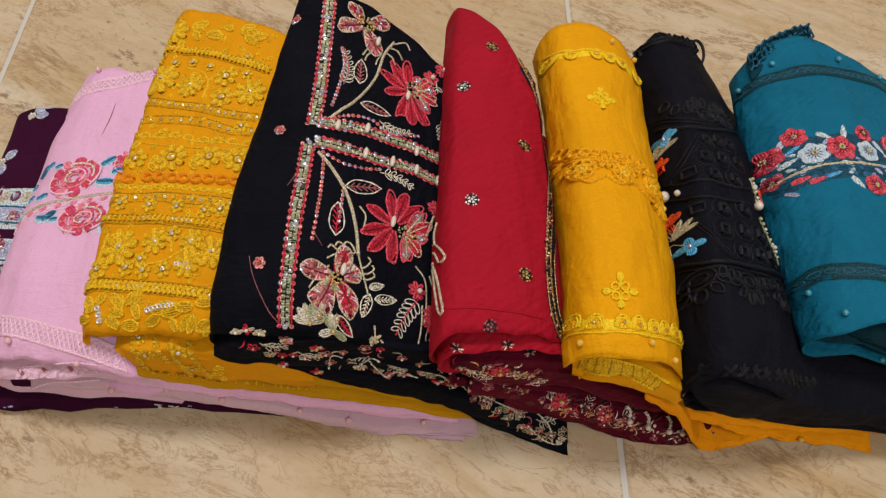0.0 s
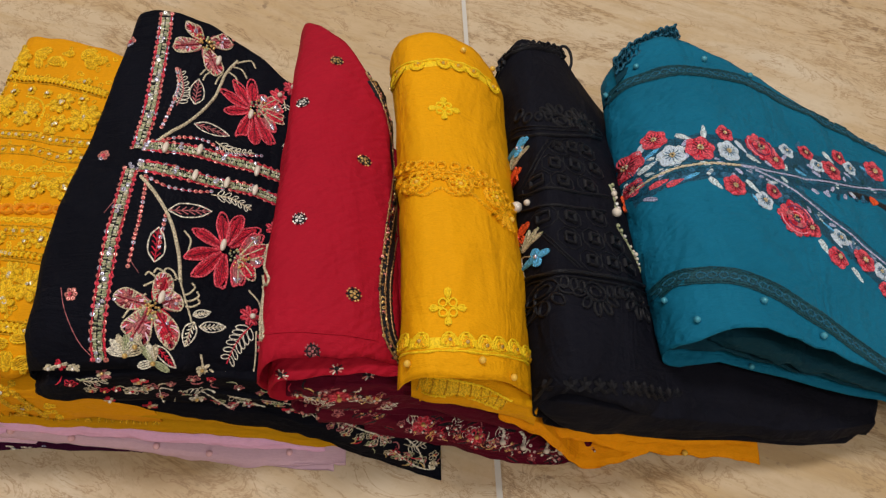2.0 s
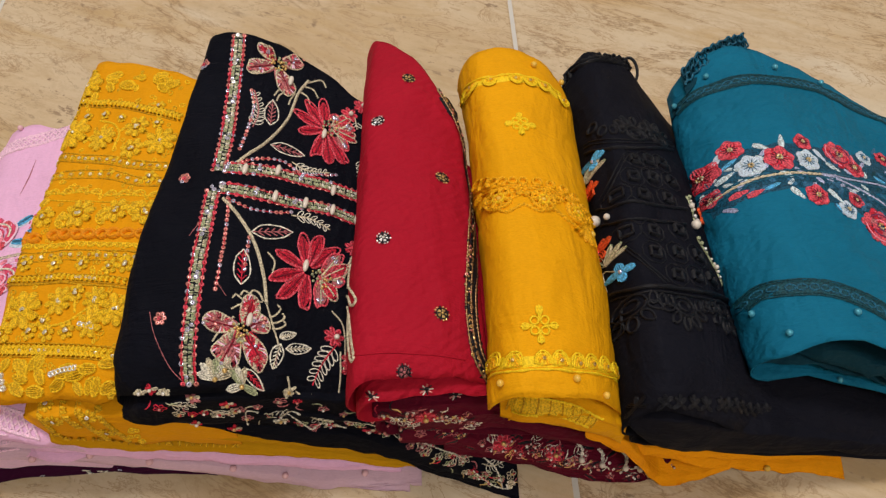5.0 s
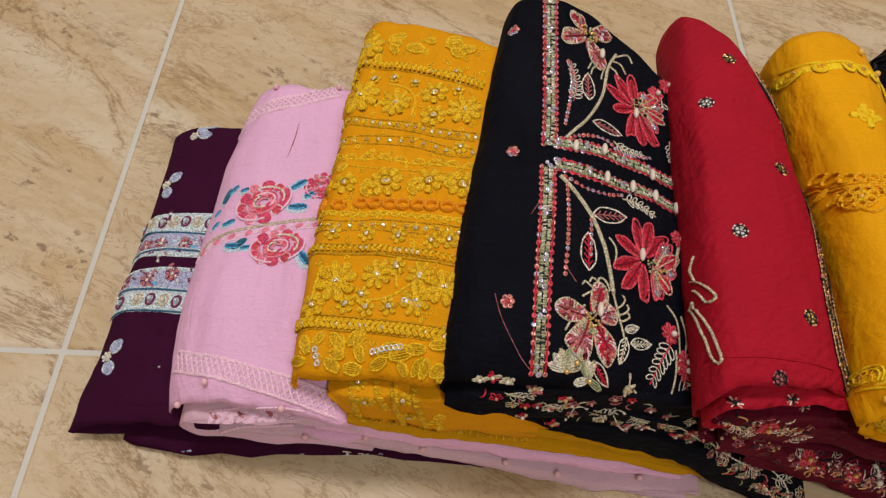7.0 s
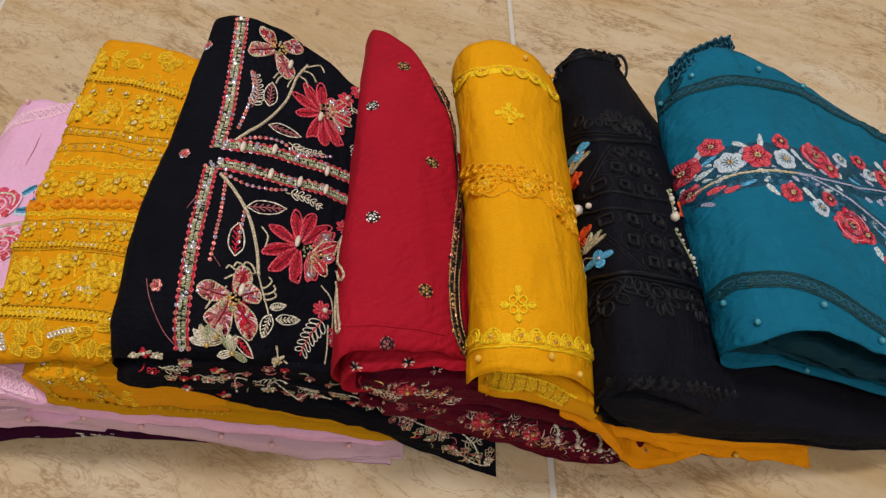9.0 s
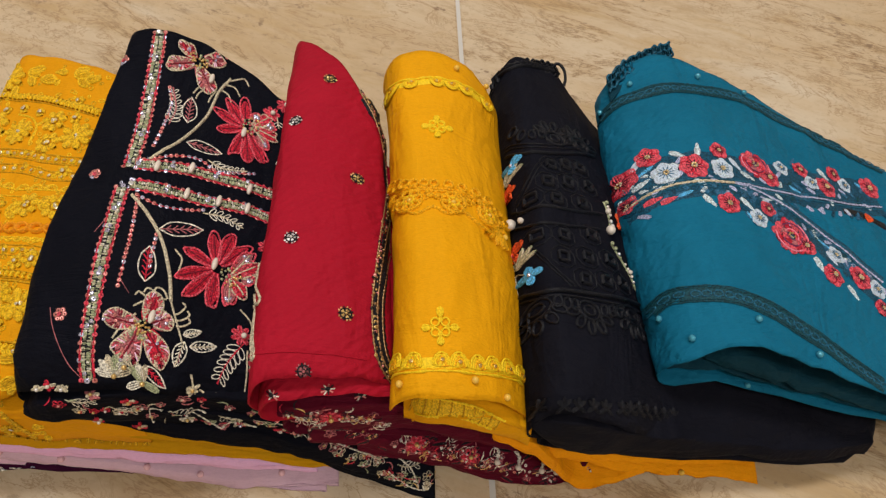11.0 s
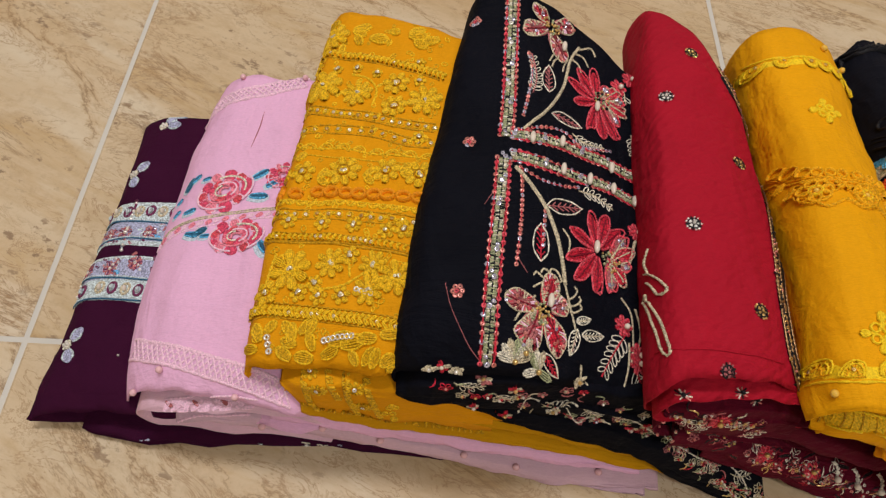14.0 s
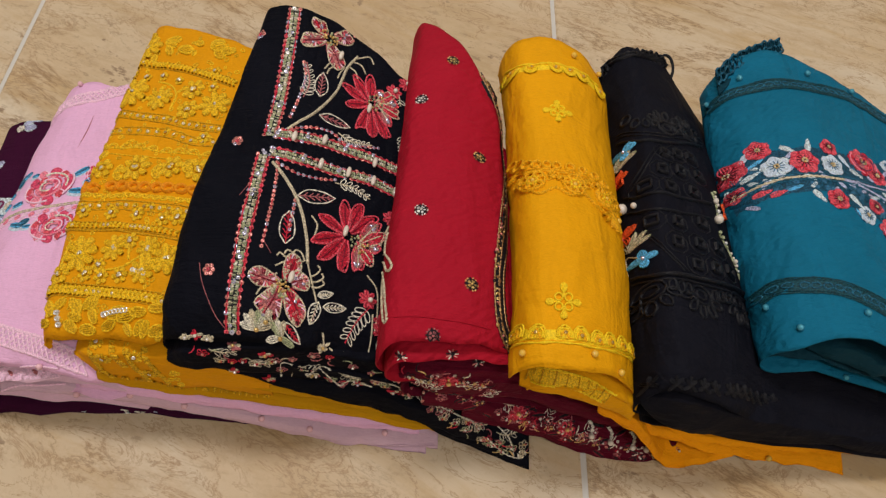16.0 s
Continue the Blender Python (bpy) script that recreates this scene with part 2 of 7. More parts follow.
def fold(name, parent, mat, left, right, top, thick, front, back, dz=(0, 0), round_l=0.015, round_r=0.0,
         inset=0.0, skin=0.0011, amount=0.0021, seed=0.0, label="", nv=60, under=1.0, frill=0.0026, down=0.0, tuck=0.0):
    """A folded width of cloth: it lies along y, wraps round its left edge (and its right one, if round_r) and returns below.
    left: x of the left edge at front, middle and back; top, thick: height and thickness over x; front, back: its two ends over x."""
    n1, n2, n3 = 14, 14, 46
    rows = []
    for j in range(nv + 1):
        v = j / nv
        xl = left[0] * (1 - v) * (1 - 2 * v) + left[1] * 4 * v * (1 - v) + left[2] * v * (2 * v - 1) + inset
        xr = (right if not isinstance(right, tuple) else right[0] + (right[1] - right[0]) * v) - (inset if round_r else 0)
        lift = dz[0] * (1 - 2 * v) ** 2 if v < 0.5 else dz[1] * (2 * v - 1) ** 2
        rl, rr = max(round_l - inset * 0.5, 0.004), max(round_r - inset * 0.5, 0.004)

        def zz(x, side):
            t = curve(top, x - (xl - inset - left[1]) * max(0, 1 - (x - xl) / 0.06)) + lift - inset
            h = max(curve(thick, x) - 2 * inset, 0.003)
            k = 1.0
            if x < xl + rl:
                k = math.sqrt(max(0.0, 1 - ((xl + rl - x) / rl) ** 2))
            if round_r and x > xr - rr:
                k = min(k, math.sqrt(max(0.0, 1 - ((x - xr + rr) / rr) ** 2)))
            return t - h / 2 + side * k * h / 2

        sec = []
        a = xr - rr if round_r else xl + (xr - xl) * under
        if round_r:
            sec += [(xr - rr + rr * math.sin(q), -1) for q in np.linspace(math.pi / 2, 0, 9)[:-1]]
        sec += [(x, -1) for x in np.linspace(a, xl + rl, n1)]
        sec += [(xl + rl - rl * math.sin(q), -1) for q in np.linspace(0, math.pi / 2, n2 // 2 + 1)[1:]]
        sec += [(xl + rl - rl * math.sin(q), 1) for q in np.linspace(math.pi / 2, 0, n2 // 2 + 1)[1:]]
        sec += [(x, 1) for x in np.linspace(xl + rl, xr - rr if round_r else xr, n3)[1:]]
        if round_r:
            sec += [(xr - rr + rr * math.sin(q), 1) for q in np.linspace(0, math.pi / 2, 10)[1:]]
        row = []
        for x, side in sec:
            yf, yb = curve(front, x), curve(back, x)
            end = min(v, 1 - v)
            y = yf + (yb - yf) * v + frill * (1 - min(1, end * 8)) * noise.noise(Vector((x * 60, side * 3 + seed, v * 2)))
            z = zz(x, side)
            if side < 0:
                y += tuck * max(0.0, 1 - v * 6)
            soft = 0.25 if side < 0 else 1.0
            z += rumple(x, y, z, seed, amount) * soft
            z -= down * max(0, 1 - v * 12) ** 2 * (1 if side > 0 else 0.3)
            x += rumple(y, z, x, seed + 9, amount * 0.8)
            row.append((x, y, max(z, 0.0008 + (0.0012 if side > 0 else 0))))
        rows.append(row)
    n = len(rows[0])
    verts = [p for r in rows for p in r]
    faces = [(j * n + i, j * n + i + 1, (j + 1) * n + i + 1, (j + 1) * n + i) for j in range(nv) for i in range(n - 1)]
    p = [Vector(verts[k]) for k in faces[(nv // 2) * (n - 1) + n - 20]]
    if (p[1] - p[0]).cross(p[2] - p[0]).z < 0:
        faces = [f[::-1] for f in faces]
    ob = mesh_object(name, to_local(parent, verts), faces, mat, parent, label)
    s = ob.modifiers.new("cloth", "SOLIDIFY")
    s.thickness, s.offset = skin, -1
    return ob


def sheet(name, parent, mat, line, depth=0.11, rise=0.008, seed=0.0, label="", ruffle=0.002, skin=0.0009, n=110, nv=16, hem=0.004, drop=None):
    """A loose layer of cloth whose front edge follows line [(x, y, z), ...] and which runs back under the pile.
    drop: over x, how far the edge hangs down in front."""
    ys, zs = [(p[0], p[1]) for p in line], [(p[0], p[2]) for p in line]
    x0, x1 = line[0][0], line[-1][0]
    nd = 10 if drop else 0
    verts = []
    for j in range(nd, 0, -1):
        f = j / nd
        for i in range(n + 1):
            x = x0 + (x1 - x0) * i / n
            w = noise.noise(Vector((x * 38 + seed, seed, 0))) + 0.4 * noise.noise(Vector((x * 110, seed, 0)))
            g = noise.noise(Vector((x * 24 + seed * 2, f * 3.0 + x * 20, seed))) + 0.5 * noise.noise(Vector((x * 60, f * 6.0 - x * 30, seed)))
            y = curve(ys, x) + ruffle * 0.8 * w - 0.004 * math.sin(f * math.pi * 0.5) + 0.0022 * g * f
            z = curve(zs, x) + ruffle * w - curve(drop, x) * f + 0.0012 * g
            verts.append((x, y, max(z, 0.0012)))
    for j in range(nv + 1):
        v = (j / nv) ** 1.8
        for i in range(n + 1):
            x = x0 + (x1 - x0) * i / n
            w = noise.noise(Vector((x * 38 + seed, seed, v * 2.0))) + 0.4 * noise.noise(Vector((x * 110, seed, v * 3)))
            edge = (1 - v) ** 3
            y = curve(ys, x) + depth * v + ruffle * 0.8 * edge * w
            z = curve(zs, x) + rise * (1 - edge) + ruffle * w * (0.4 + 0.6 * edge) - (0 if drop else hem * max(0, 1 - v * 14) ** 2)
            verts.append((x, y, max(z, 0.0012)))
    faces = [(j * (n + 1) + i, j * (n + 1) + i + 1, (j + 1) * (n + 1) + i + 1, (j + 1) * (n + 1) + i) for j in range(nv + nd) for i in range(n)]
    ob = mesh_object(name, to_local(parent, verts), faces, mat, parent, label)
    s = ob.modifiers.new("cloth", "SOLIDIFY")
    s.thickness, s.offset = skin, -1
    return ob


# ---- the room ----
def box(name, x0, x1, y0, y1, z0, z1, mat):
    v = [(x, y, z) for z in (z0, z1) for y in (y0, y1) for x in (x0, x1)]
    f = [(0, 2, 3, 1), (4, 5, 7, 6), (0, 1, 5, 4), (2, 6, 7, 3), (0, 4, 6, 2), (1, 3, 7, 5)]
    return tagged(mesh_object(name, v, f, mat, smooth=False), kind="structure")


floor = box("floor", -2.1, 2.7, -2.1, 2.1, -0.08, -0.0016, GROUT)
tagged(floor, "cream travertine floor tiles with thin grey grout", "floor")
for nm, b in (("wall_north", (-2.2, 2.8, 2.1, 2.2)), ("wall_south", (-2.2, 2.8, -2.2, -2.1))):
    tagged(box(nm, *b, -0.08, 2.7, PAINT), "plain cream painted wall", "wall")
for nm, b in (("wall_west", (-2.2, -2.1, -2.1, 2.1)), ("wall_east", (2.7, 2.8, -2.1, 2.1))):
    tagged(box(nm, *b, -0.08, 2.7, PAINT), "plain cream painted wall", "wall")
tagged(box("ceiling", -2.2, 2.8, -2.2, 2.2, 2.7, 2.8, PAINT), "plain cream painted ceiling", "ceiling")

# ---- the folded suits ----
BACK = 0.2
plum_suit = suit((0.1, 0.06, 0), "plum georgette suit, folded flat, with a pale embroidered band")
fold("lower_layer", plum_suit, PLUM, (0.068, 0.070, 0.072), 0.36, [(0.06, 0.010), (0.25, 0.011), (0.36, 0.006)], [(0, 0.009), (0.4, 0.005)],
     [(0.06, -0.066), (0.08, -0.072), (0.16, -0.076), (0.25, -0.073), (0.30, -0.075), (0.335, -0.076), (0.36, -0.060)], [(0.06, 0.19), (0.36, 0.18)], round_l=0.008, seed=1.5, nv=30)
plum_body = fold("body", plum_suit, PLUM, (0.032, 0.046, 0.047), 0.352,
     [(0.03, 0.022), (0.06, 0.040), (0.10, 0.048), (0.16, 0.046), (0.24, 0.036), (0.30, 0.026), (0.352, 0.012)],
     [(0.03, 0.014), (0.06, 0.028), (0.12, 0.034), (0.24, 0.024), (0.35, 0.006)],
     [(0.03, -0.067), (0.06, -0.064), (0.14, -0.067), (0.25, -0.066), (0.31, -0.070), (0.352, -0.056)], [(0.05, 0.196), (0.12, 0.192), (0.35, 0.18)],
     dz=(-0.010, -0.003), round_l=0.016, seed=1, down=0.006)

pink_suit = suit((0.17, 0.06, 0), "baby pink lawn suit with rose embroidery and lace trims")
pink_body = fold("body", pink_suit, PINK, (0.110, 0.113, 0.125), 0.30,
     [(0.11, 0.074), (0.13, 0.090), (0.15, 0.102), (0.18, 0.108), (0.23, 0.112), (0.25, 0.100), (0.28, 0.072), (0.30, 0.06)], [(0.11, 0.034), (0.16, 0.05), (0.24, 0.04), (0.30, 0.02)],
     [(0.11, -0.058), (0.15, -0.064), (0.20, -0.070), (0.24, -0.076), (0.26, -0.062), (0.30, -0.055)], [(0.12, 0.178), (0.15, 0.188), (0.21, 0.176), (0.30, 0.18)],
     dz=(-0.018, 0.002), round_l=0.020, seed=2, down=0.006)
fold("inner_layer", pink_suit, PINK_NET, (0.122, 0.13, 0.14), 0.30,
     [(0.11, 0.062), (0.13, 0.072), (0.15, 0.080), (0.18, 0.088), (0.22, 0.090), (0.25, 0.07), (0.30, 0.05)], [(0.11, 0.026), (0.16, 0.038), (0.30, 0.045)],
     [(0.11, -0.066), (0.15, -0.072), (0.20, -0.074), (0.24, -0.072), (0.30, -0.07)], [(0.12, 0.15), (0.3, 0.15)], dz=(-0.016, 0), round_l=0.014, seed=2.6, nv=30)
for k, (mt, line) in enumerate((
        (PINK, [(0.215, -0.066, 0.066), (0.25, -0.068, 0.060), (0.30, -0.071, 0.048), (0.36, -0.074, 0.036), (0.42, -0.077, 0.025), (0.468, -0.079, 0.016)]),
        (DUSK_NET, [(0.15, -0.068, 0.050), (0.25, -0.070, 0.044), (0.29, -0.073, 0.034), (0.35, -0.079, 0.020), (0.39, -0.084, 0.010), (0.44, -0.086, 0.006), (0.483, -0.086, 0.005)]),
        (DUSK_NET, [(0.20, -0.066, 0.042), (0.28, -0.070, 0.030), (0.35, -0.076, 0.014), (0.40, -0.082, 0.004), (0.474, -0.091, 0.002)]))):
    sheet("hem_layer", pink_suit, mt, line, seed=20 + k * 3.1, rise=0.012, drop=[(0.15, 0.004), (0.25, 0.008), (0.40, 0.006), (0.49, 0.001)])

gold_suit = suit((0.27, 0.06, 0), "marigold chiffon suit covered with tonal floral embroidery")
gold_body = fold("body", gold_suit, MARIGOLD, (0.206, 0.217, 0.231), 0.37,
     [(0.205, 0.138), (0.22, 0.148), (0.25, 0.156), (0.28, 0.162), (0.31, 0.166), (0.37, 0.160)], [(0.2, 0.028), (0.25, 0.036), (0.37, 0.04)],
     [(0.2, -0.058), (0.23, -0.061), (0.27, -0.063), (0.293, -0.066), (0.308, -0.052), (0.37, -0.045)], [(0.22, 0.203), (0.25, 0.203), (0.28, 0.191), (0.32, 0.170), (0.37, 0.165)],
     dz=(-0.024, 0.007), round_l=0.011, seed=3, down=0.007)
fold("inner_layer", gold_suit, MARIGOLD, (0.228, 0.226, 0.23), 0.42,
     [(0.22, 0.108), (0.25, 0.118), (0.30, 0.120), (0.36, 0.110), (0.42, 0.085)], [(0.2, 0.036), (0.30, 0.05), (0.36, 0.05), (0.42, 0.04)],
     [(0.22, -0.064), (0.27, -0.067), (0.31, -0.068), (0.42, -0.066)], [(0.2, 0.17), (0.42, 0.15)], dz=(-0.004, 0), round_l=0.018, seed=3.4, nv=30)
for k, (mt, line) in enumerate((
        (MARIGOLD, [(0.27, -0.067, 0.122), (0.30, -0.067, 0.112), (0.34, -0.067, 0.098), (0.38, -0.069, 0.084), (0.42, -0.070, 0.070), (0.46, -0.070, 0.052), (0.50, -0.07, 0.03)]),
        (MUSTARD, [(0.24, -0.070, 0.092), (0.27, -0.072, 0.078), (0.31, -0.073, 0.068), (0.36, -0.072, 0.054), (0.42, -0.074, 0.034), (0.47, -0.078, 0.022), (0.525, -0.083, 0.008)]),
        (MUSTARD, [(0.25, -0.066, 0.102), (0.31, -0.069, 0.092), (0.36, -0.070, 0.078), (0.42, -0.071, 0.054), (0.47, -0.074, 0.034), (0.515, -0.078, 0.016)]))):
    sheet("hem_layer", gold_suit, mt, line, seed=30 + k * 2.3, rise=0.014, drop=[(0.23, 0.006), (0.30, 0.006), (0.42, 0.005), (0.52, 0.002)])
sheet("inner_layer", gold_suit, MARIGOLD, [(0.229, -0.060, 0.108), (0.24, -0.066, 0.116), (0.27, -0.068, 0.120), (0.31, -0.069, 0.116), (0.36, -0.069, 0.098)], seed=33.7, rise=0.004, drop=[(0.229, 0.001), (0.24, 0.026), (0.28, 0.040), (0.36, 0.034)])

black_suit = suit((0.37, 0.06, 0), "black georgette suit with crimson floral embroidery and a sequinned neckline border")
black_body = fold("body", black_suit, BLACK, (0.297, 0.310, 0.331), 0.50,
     [(0.295, 0.160), (0.31, 0.176), (0.335, 0.185), (0.363, 0.186), (0.39, 0.176), (0.42, 0.158), (0.45, 0.142), (0.50, 0.12)], [(0.29, 0.032), (0.33, 0.045), (0.42, 0.05), (0.5, 0.05)],
     [(0.29, -0.062), (0.315, -0.068), (0.345, -0.070), (0.39, -0.068), (0.44, -0.066), (0.50, -0.066)], [(0.32, 0.185), (0.345, 0.187), (0.37, 0.183), (0.40, 0.179), (0.425, 0.168), (0.442, 0.157), (0.5, 0.13)],
     dz=(-0.027, 0.016), round_l=0.012, seed=4, down=0.010)
fold("inner_layer", black_suit, BLACK, (0.312, 0.32, 0.33), 0.52,
     [(0.31, 0.128), (0.34, 0.136), (0.39, 0.126), (0.44, 0.105), (0.52, 0.07)], [(0.3, 0.03), (0.40, 0.05), (0.52, 0.05)],
     [(0.31, -0.068), (0.36, -0.072), (0.44, -0.072), (0.52, -0.072)], [(0.3, 0.15), (0.52, 0.12)], dz=(-0.008, 0), round_l=0.012, seed=4.4, nv=30)
for k, line in enumerate((
        [(0.36, -0.072, 0.112), (0.40, -0.074, 0.092), (0.44, -0.075, 0.074), (0.48, -0.079, 0.052), (0.52, -0.086, 0.026), (0.555, -0.092, 0.010)],
        [(0.33, -0.069, 0.118), (0.37, -0.072, 0.100), (0.42, -0.073, 0.078), (0.47, -0.077, 0.050), (0.51, -0.086, 0.022), (0.556, -0.098, 0.002)])):
    sheet("hem_layer", black_suit, BLACK, line, seed=40 + k * 2.3, rise=0.012, drop=[(0.33, 0.001), (0.44, 0.018), (0.52, 0.012), (0.556, 0.002)])
sheet("inner_layer", black_suit, BLACK, [(0.300, -0.069, 0.126), (0.312, -0.073, 0.136), (0.335, -0.073, 0.143), (0.36, -0.070, 0.147), (0.40, -0.067, 0.134), (0.44, -0.066, 0.120), (0.475, -0.068, 0.105)], seed=44.4, rise=0.002, drop=[(0.300, 0.005), (0.315, 0.014), (0.340, 0.026), (0.39, 0.040), (0.475, 0.050)])

red_suit = suit((0.48, 0.06, 0), "plain crimson chiffon suit with a beaded edge and small sequin motifs")
red_body = fold("body", red_suit, RED, (0.440, 0.444, 0.449), (0.530, 0.520),
     [(0.44, 0.172), (0.455, 0.182), (0.475, 0.184), (0.50, 0.176), (0.522, 0.160), (0.535, 0.148)], [(0.44, 0.045), (0.48, 0.055), (0.53, 0.03)],
     [(0.44, -0.076), (0.455, -0.073), (0.485, -0.070), (0.53, -0.066)], [(0.44, 0.196), (0.449, 0.199), (0.471, 0.188), (0.492, 0.170), (0.507, 0.147), (0.53, 0.10)],
     dz=(-0.012, 0.000), round_l=0.010, round_r=0.006, seed=5, down=0.005)
fold("inner_layer", red_suit, RED, (0.446, 0.448, 0.45), 0.545,
     [(0.44, 0.152), (0.46, 0.160), (0.50, 0.156), (0.545, 0.135)], [(0.44, 0.03), (0.48, 0.036), (0.545, 0.03)],
     [(0.44, -0.082), (0.47, -0.078), (0.50, -0.074), (0.545, -0.072)], [(0.44, 0.15), (0.545, 0.09)], dz=(-0.008, 0), round_l=0.012, seed=5.3, nv=30)
fold("inner_layer", red_suit, MAROON, (0.456, 0.456, 0.456), 0.60,
     [(0.45, 0.118), (0.48, 0.124), (0.53, 0.114), (0.60, 0.085)], [(0.44, 0.03), (0.50, 0.04), (0.60, 0.04)],
     [(0.45, -0.078), (0.50, -0.076), (0.60, -0.072)], [(0.44, 0.13), (0.6, 0.09)], dz=(-0.004, 0), round_l=0.014, seed=5.7, nv=30)
for k, line in enumerate((
        [(0.50, -0.072, 0.104), (0.54, -0.070, 0.094), (0.58, -0.074, 0.074), (0.62, -0.078, 0.056), (0.66, -0.07, 0.03)],
        [(0.47, -0.077, 0.090), (0.51, -0.077, 0.072), (0.55, -0.078, 0.046), (0.60, -0.083, 0.022), (0.65, -0.085, 0.010), (0.71, -0.082, 0.005)],
        [(0.50, -0.074, 0.060), (0.55, -0.077, 0.034), (0.61, -0.088, 0.008), (0.66, -0.089, 0.003), (0.715, -0.084, 0.002)])):
    sheet("hem_layer", red_suit, MAROON, line, seed=50 + k * 2.3, rise=0.012, drop=[(0.47, 0.012), (0.56, 0.014), (0.65, 0.007), (0.72, 0.002)])
sheet("inner_layer", red_suit, MAROON, [(0.455, -0.072, 0.124), (0.47, -0.076, 0.130), (0.50, -0.074, 0.128), (0.54, -0.071, 0.112)], seed=53.3, rise=0.004, drop=[(0.455, 0.002), (0.48, 0.032), (0.54, 0.024)])

amber_suit = suit((0.57, 0.06, 0), "bright amber lawn suit rolled up, with crochet lace bands and pearls")
amber_body = fold("body", amber_suit, AMBER, (0.525, 0.527, 0.519), 0.613,
     [(0.52, 0.176), (0.54, 0.186), (0.56, 0.187), (0.58, 0.178), (0.60, 0.164), (0.613, 0.156)], [(0.52, 0.05), (0.56, 0.062), (0.613, 0.062)],
     [(0.52, -0.083), (0.55, -0.087), (0.58, -0.085), (0.613, -0.080)], [(0.52, 0.174), (0.535, 0.179), (0.568, 0.179), (0.59, 0.176), (0.613, 0.160)],
     dz=(-0.018, -0.001), round_l=0.016, round_r=0.036, seed=6, amount=0.0028, tuck=0.03)
fold("inner_layer", amber_suit, AMBER, (0.538, 0.536, 0.534), 0.612,
     [(0.53, 0.152), (0.56, 0.160), (0.58, 0.154), (0.612, 0.138)], [(0.52, 0.026), (0.56, 0.034), (0.613, 0.04)],
     [(0.53, -0.084), (0.56, -0.088), (0.612, -0.087)], [(0.53, 0.13), (0.612, 0.13)], dz=(-0.018, 0), round_l=0.010, round_r=0.016, seed=6.4, nv=30, tuck=0.03)
sheet("inner_layer", amber_suit, AMBER, [(0.534, -0.078, 0.132), (0.55, -0.083, 0.139), (0.575, -0.085, 0.137), (0.60, -0.086, 0.124), (0.616, -0.086, 0.110)], seed=64.0, rise=0.004, ruffle=0.0012, drop=[(0.534, 0.004), (0.56, 0.014), (0.616, 0.022)], depth=0.06)
for k, line in enumerate((
        [(0.592, -0.082, 0.100), (0.606, -0.084, 0.091), (0.625, -0.087, 0.075), (0.64, -0.090, 0.05), (0.655, -0.092, 0.018), (0.69, -0.091, 0.008), (0.715, -0.086, 0.018)],
        [(0.596, -0.078, 0.092), (0.615, -0.080, 0.078), (0.64, -0.082, 0.06), (0.70, -0.086, 0.022), (0.75, -0.087, 0.010), (0.806, -0.093, 0.003)],
        [(0.60, -0.076, 0.08), (0.66, -0.080, 0.05), (0.72, -0.083, 0.026), (0.77, -0.081, 0.018), (0.824, -0.079, 0.012)])):
    sheet("hem_layer", amber_suit, TANGERINE, line, seed=60 + k * 2.3, rise=0.010, ruffle=0.003, drop=[(0.592, 0.004), (0.63, 0.012), (0.66, 0.008), (0.82, 0.004)])

coal_suit = suit((0.66, 0.06, 0), "coal black cotton suit with tonal cutwork and bright floral sprigs")
coal_body = fold("body", coal_suit, COAL, (0.612, 0.610, 0.606), 0.90,
     [(0.605, 0.152), (0.625, 0.169), (0.65, 0.160), (0.68, 0.140), (0.705, 0.114), (0.73, 0.100), (0.76, 0.092), (0.82, 0.072), (0.90, 0.045)], [(0.6, 0.05), (0.65, 0.060), (0.70, 0.042), (0.76, 0.036), (0.9, 0.022)],
     [(0.61, -0.088), (0.65, -0.092), (0.76, -0.089), (0.84, -0.089), (0.885, -0.080), (0.90, -0.068)], [(0.605, 0.190), (0.618, 0.204), (0.640, 0.209), (0.662, 0.212), (0.671, 0.192), (0.684, 0.181), (0.70, 0.178), (0.72, 0.17), (0.76, 0.14), (0.9, 0.08)],
     dz=(-0.014, -0.016), round_l=0.020, round_r=0.01, seed=7, down=0.008)
fold("inner_layer", coal_suit, COAL, (0.622, 0.622, 0.622), 0.885,
     [(0.61, 0.110), (0.68, 0.090), (0.76, 0.062), (0.83, 0.045), (0.885, 0.03)], [(0.6, 0.03), (0.9, 0.026)],
     [(0.61, -0.088), (0.76, -0.086), (0.85, -0.084), (0.885, -0.074)], [(0.6, 0.15), (0.9, 0.08)], round_l=0.014, round_r=0.01, seed=7.6, nv=30)
sheet("front_layer", coal_suit, COAL, [(0.613, -0.086, 0.126), (0.632, -0.092, 0.139), (0.655, -0.093, 0.130), (0.68, -0.092, 0.114), (0.76, -0.088, 0.074), (0.84, -0.087, 0.052), (0.884, -0.079, 0.040)], seed=71, rise=0.006, drop=[(0.613, 0.004), (0.632, 0.036), (0.655, 0.040), (0.68, 0.034), (0.76, 0.018), (0.884, 0.016)])

